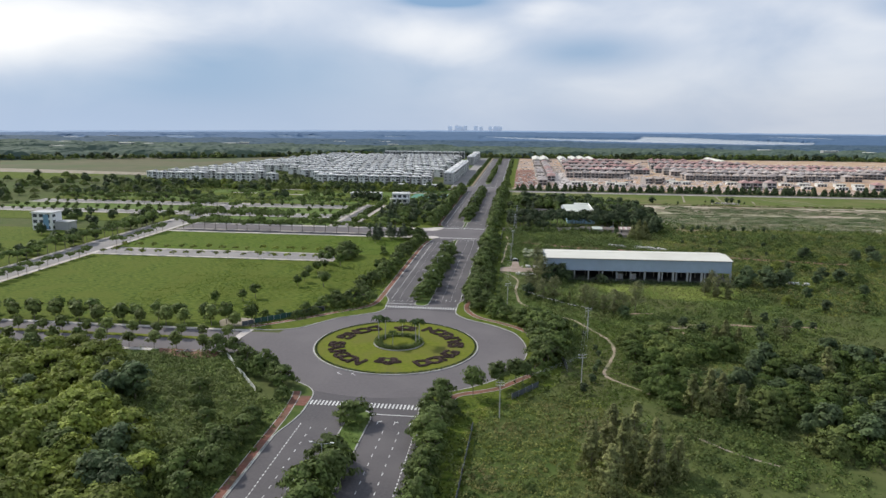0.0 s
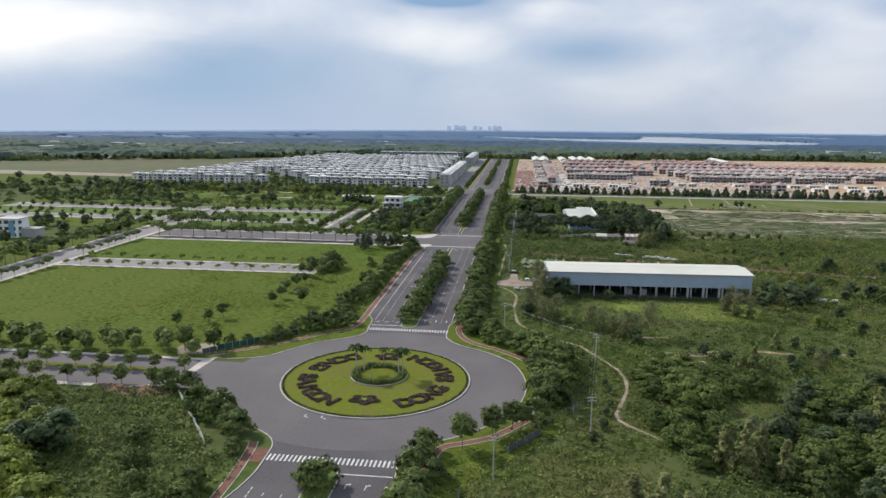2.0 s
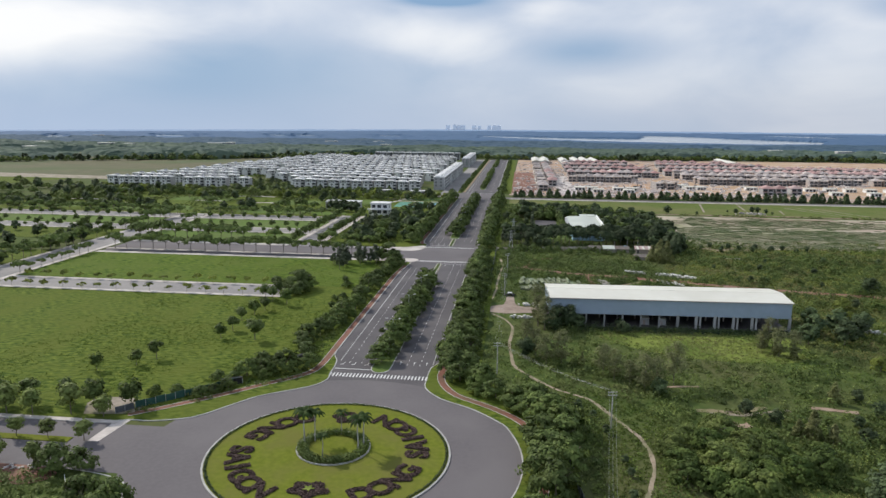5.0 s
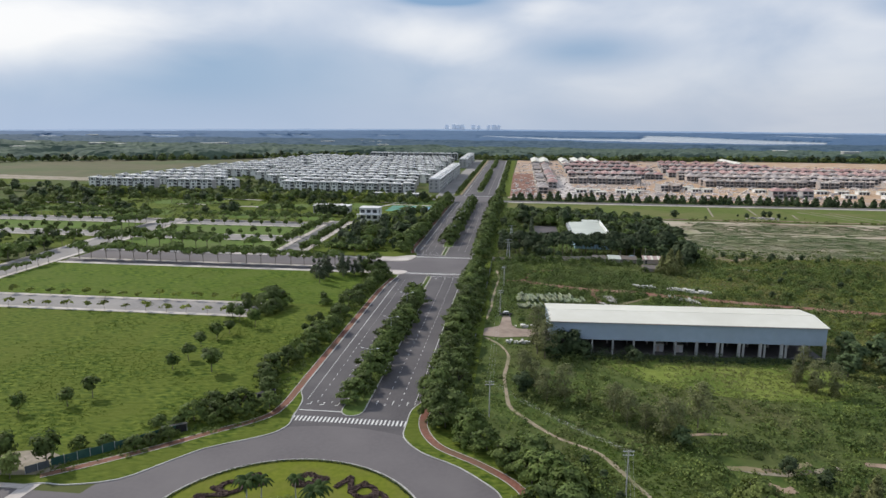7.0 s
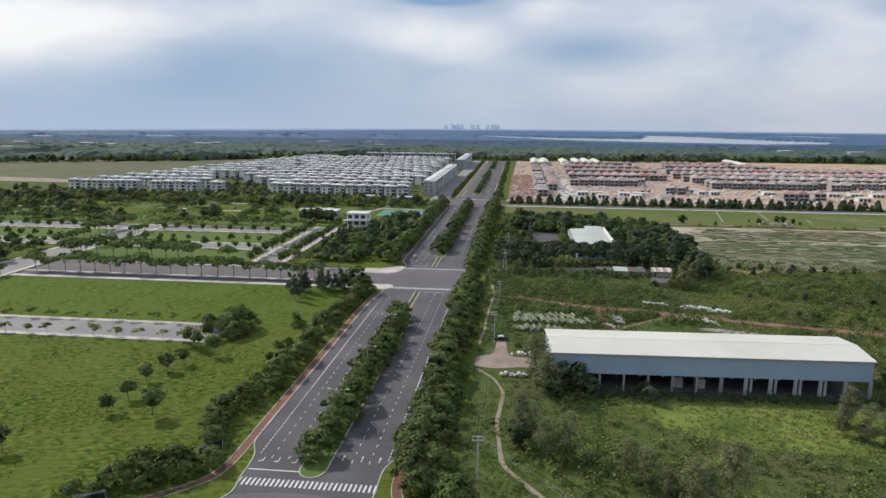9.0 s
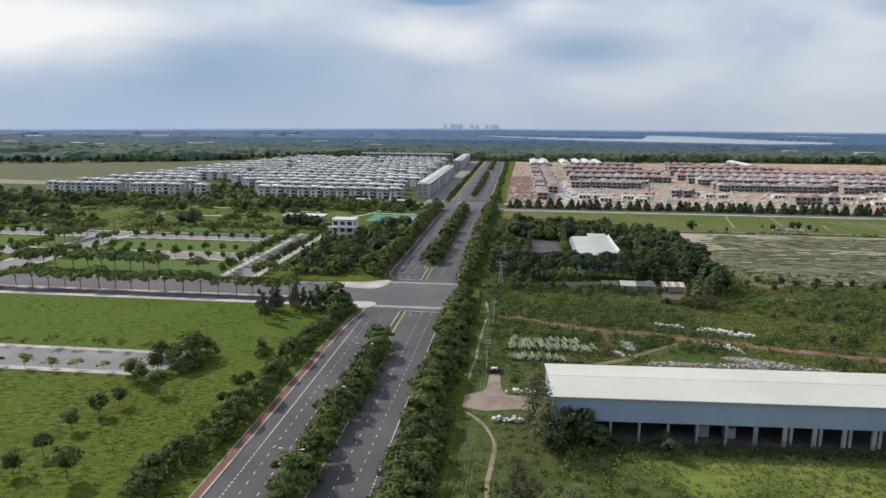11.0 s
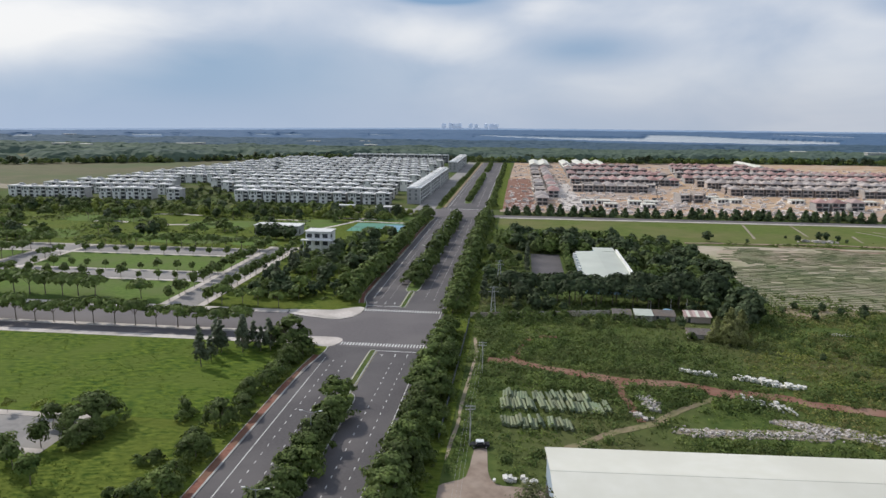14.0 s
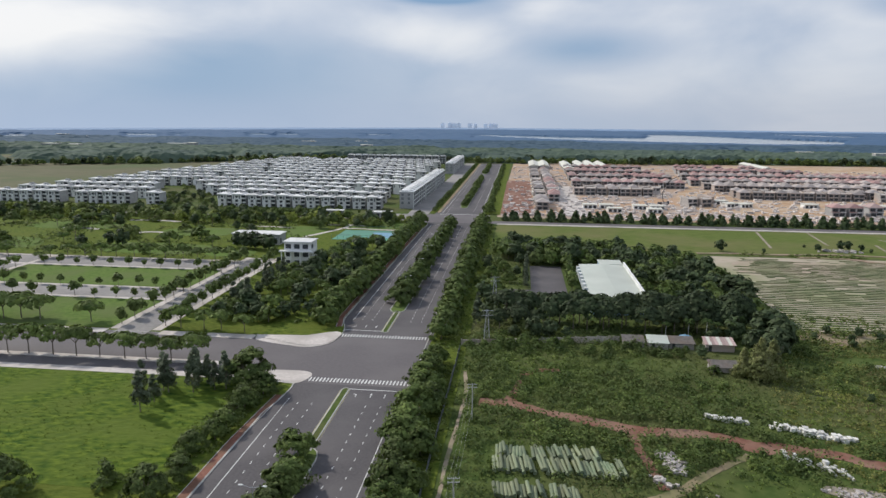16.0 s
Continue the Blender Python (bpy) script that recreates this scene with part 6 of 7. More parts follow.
long_shed()
for x, w, h in ((93.5, 2.8, 2.7), (100.2, 2.6, 2.5)):
    c = thing("site_cabin", "pale grey steel cabin standing in the shed", "cabin", "cabins")
    part("body", boxes((x, x + w, 119, 122, 0.35, 0.35 + h)), "house_wall", c)
    part("door", boxes((x + 0.4, x + 1.3, 118.95, 119, 0.4, 2.3)), "grey_concrete", c)
    part("roof", boxes((x - 0.1, x + w + 0.1, 118.9, 122.1, 0.35 + h, 0.5 + h)), "white_roof", c)

# ---- town houses ----


def town_house(detail):
    """A three-storey terraced house: two white bays beside dark recesses, flat roof slab with a set-back attic."""
    t = thing("town_house", "pale grey three-storey terraced house with a flat roof", "house", "terraced houses")
    part("wall", boxes((-5.6, 5.4, -5.6, 6.4, 0, 9.2)), "house_wall", t)
    part("bay", boxes((-5.8, -3.6, -7.3, -5.6, 0, 9.9), (-3.6, -0.6, -6.9, -5.6, 0, 9.9), (-0.6, 1.6, -7.3, -5.6, 0, 9.9)), "white_wall", t, "white projecting bay between two piers")
    part("roof", boxes((-6.3, 2.4, -8.0, 6.9, 9.9, 10.6), (2.4, 5.7, -6.2, 6.2, 9.3, 9.8)), "house_roof", t, "pale grey flat roof slab with deep eaves")
    part("stair_hood", boxes((-2.4, 1.2, 3.0, 5.8, 10.6, 11.9)), "house_wall", t, "small grey stair hood on the roof")
    for z in (3.2, 6.6):
        part("balcony", boxes((1.6, 5.4, -6.7, -5.6, z - 0.15, z + 0.75)), "white_wall", t)
    for z in (0.3, 3.6, 6.9):
        part("balcony_opening", boxes((1.8, 5.2, -5.66, -5.6, z, z + 2.3)), "dark_opening", t)
        if detail:
            part("window", boxes((-3.2, -1.0, -6.95, -6.9, z + 0.4, z + 2.2)), "dark_opening", t)
    for x in (-5.2, 0):
        part("upper_window", boxes((x, x + 1.1, -7.35, -7.3, 6.6, 9.3)), "window_glass", t)
    return t


def shop_house():
    t = thing("shop_house", "four-storey white shop house in a long terrace", "house", "shop houses")
    part("wall", boxes((-6.2, 6.0, -6, 6, 0, 14.4)), "house_wall", t)
    part("roof", boxes((-6.5, 6.5, -6, 6, 14.4, 14.8), (-5, 1, -5, 5, 14.8, 16.0)), "house_roof", t, "pale grey flat roof")
    for z in (0.4, 4.1, 7.5, 10.9):
        for y in (-5.4, 0.4):
            part("window", boxes((6.0, 6.06, y, y + 5.0, z, z + 2.75)), "dark_opening", t)
    for z in (3.6, 7.0, 10.4):
        part("balcony", boxes((6.0, 6.5, -5.9, 5.9, z - 0.14, z + 0.14)), "white_wall", t)
    part("pier", boxes((6.0, 6.35, -6, -5.55, 0, 14.4)), "white_wall", t)
    part("roof_box", boxes((2.4, 5.0, -3.4, 0.8, 14.8, 16.4)), "white_wall", t, "white stair box on the flat roof")
    part("window", boxes((-4.6, -2.6, -6.05, -6, 7.6, 9.8), (1.0, 3.0, -6.05, -6, 7.6, 9.8), (-4.6, -2.6, -6.05, -6, 3.9, 6.1), (1.0, 3.0, -6.05, -6, 3.9, 6.1), (-4.6, -2.6, -6.05, -6, 11.2, 13.2), (1.0, 3.0, -6.05, -6, 11.2, 13.2)), "window_glass", t)
    return t


near_house, far_house = town_house(True), town_house(False)
shop = shop_house()
first = {near_house: True, far_house: True}


FAR_HOUSES = []


def put_house(tpl, x, y, turn, s=1.0):
    m = pose(x, y, 0, 0, 0, turn) @ Matrix.Scale(s, 4)
    if y > 800 and tpl is not shop and not first.get(tpl):
        FAR_HOUSES.append((tpl, m))
    elif first.get(tpl):
        tpl.matrix_basis = m
        first[tpl] = False
    else:
        copy_thing(tpl, Matrix()).matrix_basis = m


for k in range(14):
    y = 618 + 40 * k
    lo = float(np.interp(y, (618, 734, 792, 1140), (-432, -405, -398, -335)))
    gap = (-266, -208) if k == 0 else (-292, -228) if k == 1 else (-316, -262) if k == 2 else (-330, -292) if k == 3 else (0, 0)
    for x in np.arange(lo, -72, 13.3):
        if gap[0] < x < gap[1] or rng.random() < 0.05:
            continue
        put_house(near_house if k < 2 else far_house, float(x), y + jit(1.2), 0, 1 + jit(0.05))


first[shop] = True
for y in list(np.arange(628, 880, 12.02)) + list(np.arange(1000, 1180, 12.02)):
    put_house(shop, -46.5, float(y), 0)
for y in (694.2, 778.3, 1066, 1150):
    t = thing("party_wall", "tall white party wall between two shop houses", "wall", "party walls")
    part("panel", boxes((-40.45, -39.3, y - 0.35, y - 0.02, 0, 15.2)), "white_wall", t)
for x in np.arange(-235, -72, 12.02):
    put_house(shop, float(x), 1196, 270, 0.9)

# ---- building site on the east side ----


def villa(kind):
    """A detached two-storey house: hipped tile roof, porch, dark openings; or still in grey concrete."""
    lab = {"red": "two-storey villa with a red tiled hip roof", "grey": "unfinished grey concrete villa with a hip roof", "shell": "bare concrete house shell with open floors", "low": "low unfinished white house with a flat slab"}[kind]
    t = thing("villa", lab, "house", "villas")
    wall = {"red": "house_wall", "grey": "grey_concrete", "shell": "grey_concrete", "low": "white_wall"}[kind]
    if kind == "low":
        part("wall", boxes((-6, 6, -4.5, 4.5, 0, 3.3)), wall, t)
        part("roof", boxes((-6.4, 6.4, -5.2, 5, 3.3, 3.7)), "white_roof", t)
        for x in (-5, -1.2, 2.6):
            part("opening", boxes((x, x + 2.5, -4.56, -4.5, 0.3, 2.7)), "dark_opening", t)
        return t
    part("wall", boxes((-5.2, 5.2, -6, 6, 0, 7.0), (-5.2, -0.5, -7.6, -6, 0, 3.6)), wall, t)
    for z in (0.5, 4.0):
        for x in (-4.4, 0.6):
            part("opening", boxes((x, x + 3.6, -6.06 if z > 1 or x > 0 else -7.66, -6.0 if z > 1 or x > 0 else -7.6, z, z + 2.3)), "dark_opening", t)
            if z > 1 and kind != "red":
                part("rear_opening", boxes((x, x + 3.2, 6.0, 6.06, z, z + 2.2)), "dark_opening", t)
    part("floor_slab", boxes((-5.5, 5.5, -6.5, -6.08, 3.4, 3.75)), "pale_paving" if kind != "red" else "white_wall", t, "pale floor slab edge")
    if kind == "shell":
        part("roof", boxes((-5.6, 5.6, -6.4, 6.4, 7.0, 7.3), (-5.4, -5.0, -6, 6, 7.3, 8.6), (5.0, 5.4, -6, 6, 7.3, 8.6)), "grey_concrete", t)
        return t
    bm = bmesh.new()
    b = [bm.verts.new(p) for p in ((-6.1, -7, 6.9), (6.1, -7, 6.9), (6.1, 7, 6.9), (-6.1, 7, 6.9))]
    r = [bm.verts.new((0, -2.2, 9.8)), bm.verts.new((0, 2.2, 9.8))]
    bm.faces.new(b[::-1])
    bm.faces.new((b[0], b[1], r[0])), bm.faces.new((b[1], b[2], r[1], r[0])), bm.faces.new((b[2], b[3], r[1])), bm.faces.new((b[3], b[0], r[0], r[1]))
    part("roof", bm, "red_tile" if kind == "red" else "grey_tile", t)
    part("porch_roof", boxes((-5.7, 0, -8.3, -6, 3.6, 3.9)), "red_tile" if kind == "red" else "grey_concrete", t)
    return t


VILLAS = {k: villa(k) for k in ("red", "grey", "shell", "low")}
for v in VILLAS.values():
    first[v] = True


def villa_row(x0, x1, y, kinds, pitch=11.6, turn=0, skip=0.06):
    for x in np.arange(x0, x1, pitch):
        if rng.random() > skip:
            put_house(VILLAS[kinds[int(rng.integers(0, len(kinds)))]], float(x) + jit(0.6), y + jit(1), turn)


def villa_column(x, y0, y1, kinds, pitch=13.0, turn=90):
    for y in np.arange(y0, y1, pitch):
        put_house(VILLAS[kinds[int(rng.integers(0, len(kinds)))]], x + jit(0.6), float(y), turn)


villa_column(70, 640, 1030, ["shell", "low", "shell", "grey"], 15.5, 0)
villa_column(84, 704, 1030, ["grey", "shell", "red"], 18, 0)
villa_row(113, 176, 657, ["low"], 14.5)
villa_row(112, 200, 766, ["shell", "grey", "shell"])
villa_row(112, 200, 786, ["grey", "shell"], turn=180)
for y, k in ((850, ["grey", "red"]), (870, ["red", "grey"]), (930, ["red", "grey"]), (952, ["red"]), (1015, ["grey", "red"]), (1040, ["red"]), (1100, ["red", "grey"])):
    villa_row(116 + (y - 850) * 0.02, 235, y, k)
for y, x0, x1, k in ((756, 274, 420, ["shell", "grey"]), (776, 274, 520, ["grey", "shell"]), (826, 268, 560, ["grey"]), (846, 262, 560, ["grey", "shell"]), (890, 258, 600, ["red", "grey"]), (912, 262, 610, ["red"]), (968, 265, 600, ["red", "grey"]), (990, 270, 560, ["red"]), (1050, 280, 440, ["red", "grey"]), (1072, 280, 420, ["red"]), (1130, 290, 400, ["red"])):
    villa_row(x0, x1, y, k, 12.0, 0, 0.08)
for x, y in ((313, 640), (327, 641), (345, 646)):
    put_house(VILLAS["red"], x, y, 0, 1.1)
villa_row(114, 174, 634, ["low"], 17, 0, 0.1)
villa_row(290, 520, 690, ["low"], 22, 0, 0.4)
villa_row(390, 540, 650, ["low", "red"], 20, 0, 0.5)
villa_row(205, 262, 686, ["low", "shell"], 12, 20, 0.3)
villa_row(212, 262, 706, ["shell", "low"], 13, 15, 0.3)


def site_clutter():
    """Stacks, sheds and spoil lying about the building site, too many to count."""
    g = np.random.default_rng(77)
    v = []
    for _ in range(2600):
        y = 590 + 560 * g.random() ** 1.3
        x = 38 + (y - 300) * 0.95 * g.random()
        a, b, h = 0.5 + 2.2 * g.random(), 0.5 + 1.4 * g.random(), 0.4 + 1.7 * g.random() ** 2
        c = [(x - a, y - b), (x + a, y - b), (x + a, y + b), (x - a, y + b)]
        v.append([(*q, h) for q in c])
        for i in range(4):
            p, q = c[i], c[(i + 1) % 4]
            v.append([(*p, 0), (*q, 0), (*q, h), (*p, h)])
    return np.array(v)


tagged(quads("site_clutter", site_clutter(), "rubble"), "stacks of blocks, boards and spoil on the building site", "clutter", kind="stuff")
for x, y, l in ((72, 1112, 110), (88, 1114, 120), (123, 1070, 150), (146, 1108, 130), (163, 1112, 130), (180, 1116, 130), (424, 1130, 120)):
    s = thing("barn", "long low barn with a white metal roof", "barn", "white barns")
    part("wall", boxes((x - 7, x + 7, y, y + l, 0, 5)), "house_wall", s)
    bm = bmesh.new()
    a = [bm.verts.new((x + dx, y - 1, z)) for dx, z in ((-8, 4.9), (0, 7.6), (8, 4.9))]
    b = [bm.verts.new((x + dx, y + l + 1, z)) for dx, z in ((-8, 4.9), (0, 7.6), (8, 4.9))]
    bm.faces.new((a[0], a[1], b[1], b[0])), bm.faces.new((a[1], a[2], b[2], b[1])), bm.faces.new(a), bm.faces.new(b[::-1])
    part("roof", bm, "white_roof", s)

bpy.context.view_layer.update()
merged("far_villas", [q for q in FAR_HOUSES if q[0].name.startswith("villa") and q[1].translation.y > 920], "far rows of red-roofed and grey villas", "houses")
SOLID = {}
for tpl, m in FAR_HOUSES:
    if tpl.name.startswith("villa") and m.translation.y > 920:
        continue
    kind = tpl.name.split(".")[0]
    if tpl.name not in SOLID:
        SOLID[tpl.name] = joined(kind, [(tpl, Matrix())])
    ob = new(kind, SOLID[tpl.name])
    ob.matrix_basis = m
    tagged(ob, tpl["label"], "house", "far " + ("villas" if kind == "villa" else "terraced houses"))

# ---- farm buildings ----
t = thing("farm_hall", "long white hall with a pale flat metal roof among trees", "building")
part("wall", boxes((80.4, 101.6, 313, 376, 0, 7.4), (90.5, 101.2, 376, 387, 0, 7.4)), "sky_blue_wall", t, "pale blue rendered wall")
bm = bmesh.new()
vs = [bm.verts.new(p) for p in ((80, 312.5, 7.4), (91, 312.5, 7.9), (102, 312.5, 7.4), (80, 376.5, 7.4), (91, 376.5, 7.9), (102, 376.5, 7.4))]
for f in ((0, 1, 4, 3), (1, 2, 5, 4), (2, 1, 0), (3, 4, 5)):
    bm.faces.new([vs[i] for i in f])
part("roof", bm, "pale_roof", t)
part("annex_roof", boxes((90.2, 101.6, 376.6, 387.5, 7.5, 7.8)), "pale_roof", t)
part("parapet", boxes((101.6, 102.4, 312, 377, 6.6, 9.0)), "white_wall", t)
for y in np.arange(318, 374, 7):
    part("window", boxes((80.32, 80.4, y, y + 3, 2.2, 5.2)), "dark_opening", t)
    part("dormer", boxes((78.6, 80.4, y + 3.6, y + 5.6, 4.6, 7.2)), "white_wall", t)
t = thing("farm_wall", "weathered grey boundary wall beside the scrub", "wall")
for k in range(14):
    x = 31 + k * 4.0
    part("panel", boxes((x, x + 3.8, 266.4 + k * 0.85, 266.6 + k * 0.85, 0, 2.3)), "grey_concrete", t)
    part("post", boxes((x - 0.2, x + 0.05, 266.3 + k * 0.85, 266.7 + k * 0.85, 0, 2.5)), "grey_concrete", t)


def hut(name, x0, x1, y0, y1, h, roof, label, stripes=None):
    t = thing(name, label, "hut", "farm huts")
    part("wall", boxes((x0, x1, y0, y1, 0, h)), "grey_concrete", t)
    n = max(3, int((x1 - x0) / 1.0))
    for k in range(n):
        a, b = x0 - 0.4 + k * (x1 - x0 + 0.8) / n, x0 - 0.4 + (k + 1) * (x1 - x0 + 0.8) / n
        bm = bmesh.new()
        f = [bm.verts.new(p) for p in ((a, y0 - 0.7, h), (b - 0.02, y0 - 0.7, h), (b - 0.02, y1 + 0.5, h + 1.1), (a, y1 + 0.5, h + 1.1))]
        g = [bm.verts.new(p) for p in ((a, y0 - 0.7, h + 0.1), (b - 0.02, y0 - 0.7, h + 0.1), (b - 0.02, y1 + 0.5, h + 1.2), (a, y1 + 0.5, h + 1.2))]
        bm.faces.new(f[::-1]), bm.faces.new(g)
        for i in range(4):
            bm.faces.new((f[i], f[(i + 1) % 4], g[(i + 1) % 4], g[i]))
        part("roof_sheet", bm, (stripes[k % len(stripes)] if stripes else roof), t)
    part("door", boxes((x0 + 1, x0 + 2, y0 - 0.06, y0, 0, 2.0)), "dark_opening", t)


hut("hut", 96, 102.6, 272, 277, 2.3, "pale_roof", "small hut with a white metal roof")
hut("hut", 87.5, 94.5, 273, 277, 2.0, "rusted_roof", "low hut of dull grey sheets beside the wall")
hut("hut", 103.2, 111.5, 273, 277.5, 2.1, "rusted_roof", "small hut with a dull grey metal roof")
hut("hut", 115.2, 124.8, 272, 276.5, 2.6, "red_tile", "small hut roofed in red and white metal sheets", ["red_tile", "white_roof", "red_tile"])
hut("hut", 111.5, 122.5, 251.5, 255, 1.7, "rusted_roof", "low brown shed in the scrub")
tank = thing("water_tank", "round blue water tank on the ground", "water tank")
bm = bmesh.new()
tube(bm, (110, 280, 0), (110, 280, 2.6), 2.2, 2.2, 16)
tube(bm, (110, 280, 2.6), (110, 280, 3.2), 2.2, 0.4, 16)
part("body", bm, "court_blue", tank)
for x, y, s, r in ((112, 284, 0.85, 0), (118, 283, 0.9, 50), (122, 284, 0.75, 90), (127, 283, 0.85, 120), (131, 290, 0.9, 160), (104, 284, 0.7, 33)):
    ob = copy_thing(p0, pose(x, y, 0, 0, 0, r) @ Matrix.Scale(s, 4))
    tagged(ob, "tall palm among farm trees", "palm tree", "farm palms")

# ---- western buildings ----


def block_house(name, x0, x1, y0, y1, h, label, storeys, wall="white_wall"):
    t = thing(name, label, "building")
    part("wall", boxes((x0, x1, y0, y1, 0, h)), wall, t)
    part("roof", boxes((x0 - 0.6, x1 + 0.6, y0 - 0.8, y1 + 0.6, h, h + 0.4)), "house_roof", t)
    for s in range(storeys):
        z = 0.9 + s * (h / storeys)
        n = max(2, int((x1 - x0) / 4))
        for k in range(n):
            a = x0 + 0.7 + k * (x1 - x0 - 0.6) / n
            part("window", boxes((a, a + (x1 - x0) / n * 0.62, y0 - 0.06, y0, z, z + h / storeys * 0.55)), "dark_opening", t)
        part("window", boxes((x1, x1 + 0.06, y0 + 1, y0 + 4, z, z + h / storeys * 0.5)), "dark_opening", t)
    return t


wh = block_house("white_house", -301, -286, 215, 226, 12.5, "white three-storey house with a lower wing standing alone in fields", 3)
part("wing", boxes((-285.9, -275, 217.5, 226, 0, 5.8), (-286, -274.4, 217, 226.5, 5.8, 6.1)), "house_wall", wh, "low grey side wing")
part("stair_window", boxes((-292.5, -288.5, 214.85, 214.92, 1.2, 11.2)), "court_blue", wh, "tall blue glazed strip")
h = block_house("gate_house", -73, -58.5, 383, 394, 13.0, "white three-storey pavilion with a flat roof beside the side street", 3)
part("canopy", boxes((-75, -57, 379.5, 383, 8.3, 8.8)), "house_roof", h)
for x in (-76, -71, -66, -61, -59):
    part("column", boxes((x + 2, x + 2.5, 380, 380.5, 0, 8.3)), "white_wall", h)
block_house("club_house", -126, -96, 440, 452, 6.4, "long low pavilion with a flat grey roof", 1, "house_wall")
block_house("low_pavilion", -70, -50, 566, 574, 4, "low grey pavilion before the houses", 1, "house_wall")
block_house("low_pavilion", -104, -90, 570, 576, 4, "low grey pavilion before the houses", 1, "house_wall")
sheet("court", rect(-70, -31, 465, 502), 0.22, "court_green", "green sports court", "court")
sheet("court_pool", rect(-48, -33, 474, 494), 0.26, "court_blue", "blue hard court surface", "court")
t = thing("court_fence", "tall green mesh fence round the court", "fence")
for x in np.arange(-70, -30.9, 3.9):
    part("post", boxes((x - 0.06, x + 0.06, 464.9, 465.05, 0, 3.2)), "court_green", t)
    part("post", boxes((x - 0.06, x + 0.06, 502, 502.15, 0, 3.2)), "court_green", t)
for y in (464.97, 502.07):
    part("rail", boxes((-70, -31, y - 0.04, y + 0.04, 3.1, 3.2)), "court_green", t)
for k, (x0, x1, y) in enumerate(((-330, -300, 452), (-205, -180, 470), (-265, -238, 478), (-150, -110, 505), (-390, -350, 470), (-90, -60, 522), (-240, -200, 520))):
    setting(part("park_path", strip(smooth_line([(x0, y), ((x0 + x1) / 2, y + 3), (x1, y - 1)], 4), 4, -0.1, 0.24), "pale_paving"), "pale curved park path", "path")

for pts_ in ([(-90, 470), (-82, 488), (-74, 508), (-68, 535), (-66, 552)], [(-74, 508), (-60, 509), (-46, 506), (-30, 507)]):
    setting(part("park_path", strip(smooth_line(pts_, 4), 3, -0.1, 0.24), "pale_paving"), "pale curved park path beside the court", "path")

# ---- street furniture ----


def street_lamp():
    t = thing("street_lamp", "tall galvanised street lamp with two arms on the median", "street lamp", "street lamps")
    bm = bmesh.new()
    tube(bm, (0, 0, 0.1), (0, 0, 9.6), 0.11, 0.06, 8)
    part("pole", bm, "galvanised", t)
    for s in (-1, 1):
        bm = bmesh.new()
        tube(bm, (0, 0, 9.4), (s * 2.2, 0, 9.9), 0.045, 0.035, 6)
        arm = part("arm", bm, "galvanised", t)
        part("lamp_head", boxes((min(s * 2.0, s * 2.8), max(s * 2.0, s * 2.8), -0.16, 0.16, 9.84, 9.98)), "white_wall", arm)
    return t


lamp = street_lamp()
lamp.matrix_basis = pose(0.8, -96.5, 0.15)
for y in (-132, 81.3, 116, 151, 328, 366, 402, 438, 474, 510):
    copy_thing(lamp, pose(0.8 if y < 200 else 1, y, 0.15))


def power_pole(h=10.5):
    t = thing("power_pole", "grey concrete power pole with crossarms and insulators", "power pole", "power poles")
    bm = bmesh.new()
    tube(bm, (0, 0, -0.2), (0, 0, h), 0.19, 0.11, 8)
    part("pole", bm, "concrete", t)
    for z in (h - 0.25, h - 1.1):
        arm = part("crossarm", boxes((-1.2, 1.2, -0.07, 0.07, z - 0.06, z + 0.06)), "galvanised", t)
        for x in (-1.1, -0.4, 0.4, 1.1):
            bm = bmesh.new()
            tube(bm, (x, 0, z + 0.06), (x, 0, z + 0.32), 0.06, 0.04, 6)
            part("insulator", bm, "white_wall", arm)
    return t


pp = power_pole()
POLES = [(38.8, -56.6), (62.9, -31), (69.6, 22.5), (38.5, 58.2), (38.4, 158), (38.8, 206)]
pp.matrix_basis = pose(*POLES[0], 0)
for x, y in POLES[1:]:
    copy_thing(pp, pose(x, y, 0, 0, 0, 8))


def wires(a, b, z, n=3):
    for k in range(n):
        o = (k - 1) * 0.8
        cu = bpy.data.curves.new("power_line", "CURVE")
        cu.dimensions, cu.bevel_depth, cu.bevel_resolution = "3D", 0.013, 0
        sp = cu.splines.new("POLY")
        sp.points.add(12)
        for i in range(13):
            s = i / 12
            sp.points[i].co = (a[0] + (b[0] - a[0]) * s + o, a[1] + (b[1] - a[1]) * s, z - 1.2 * 4 * s * (1 - s), 1)
        ob = new("power_line", cu)
        cu.materials.append(MATS["galvanised"])
        tagged(ob, "thin sagging power line between poles", "cable", "power lines")


wires(POLES[0], POLES[1], 10.6)
wires(POLES[1], POLES[2], 10.6)
wires(POLES[2], POLES[3], 10.6)
wires(POLES[3], POLES[4], 10.6)
wires(POLES[4], POLES[5], 10.6)


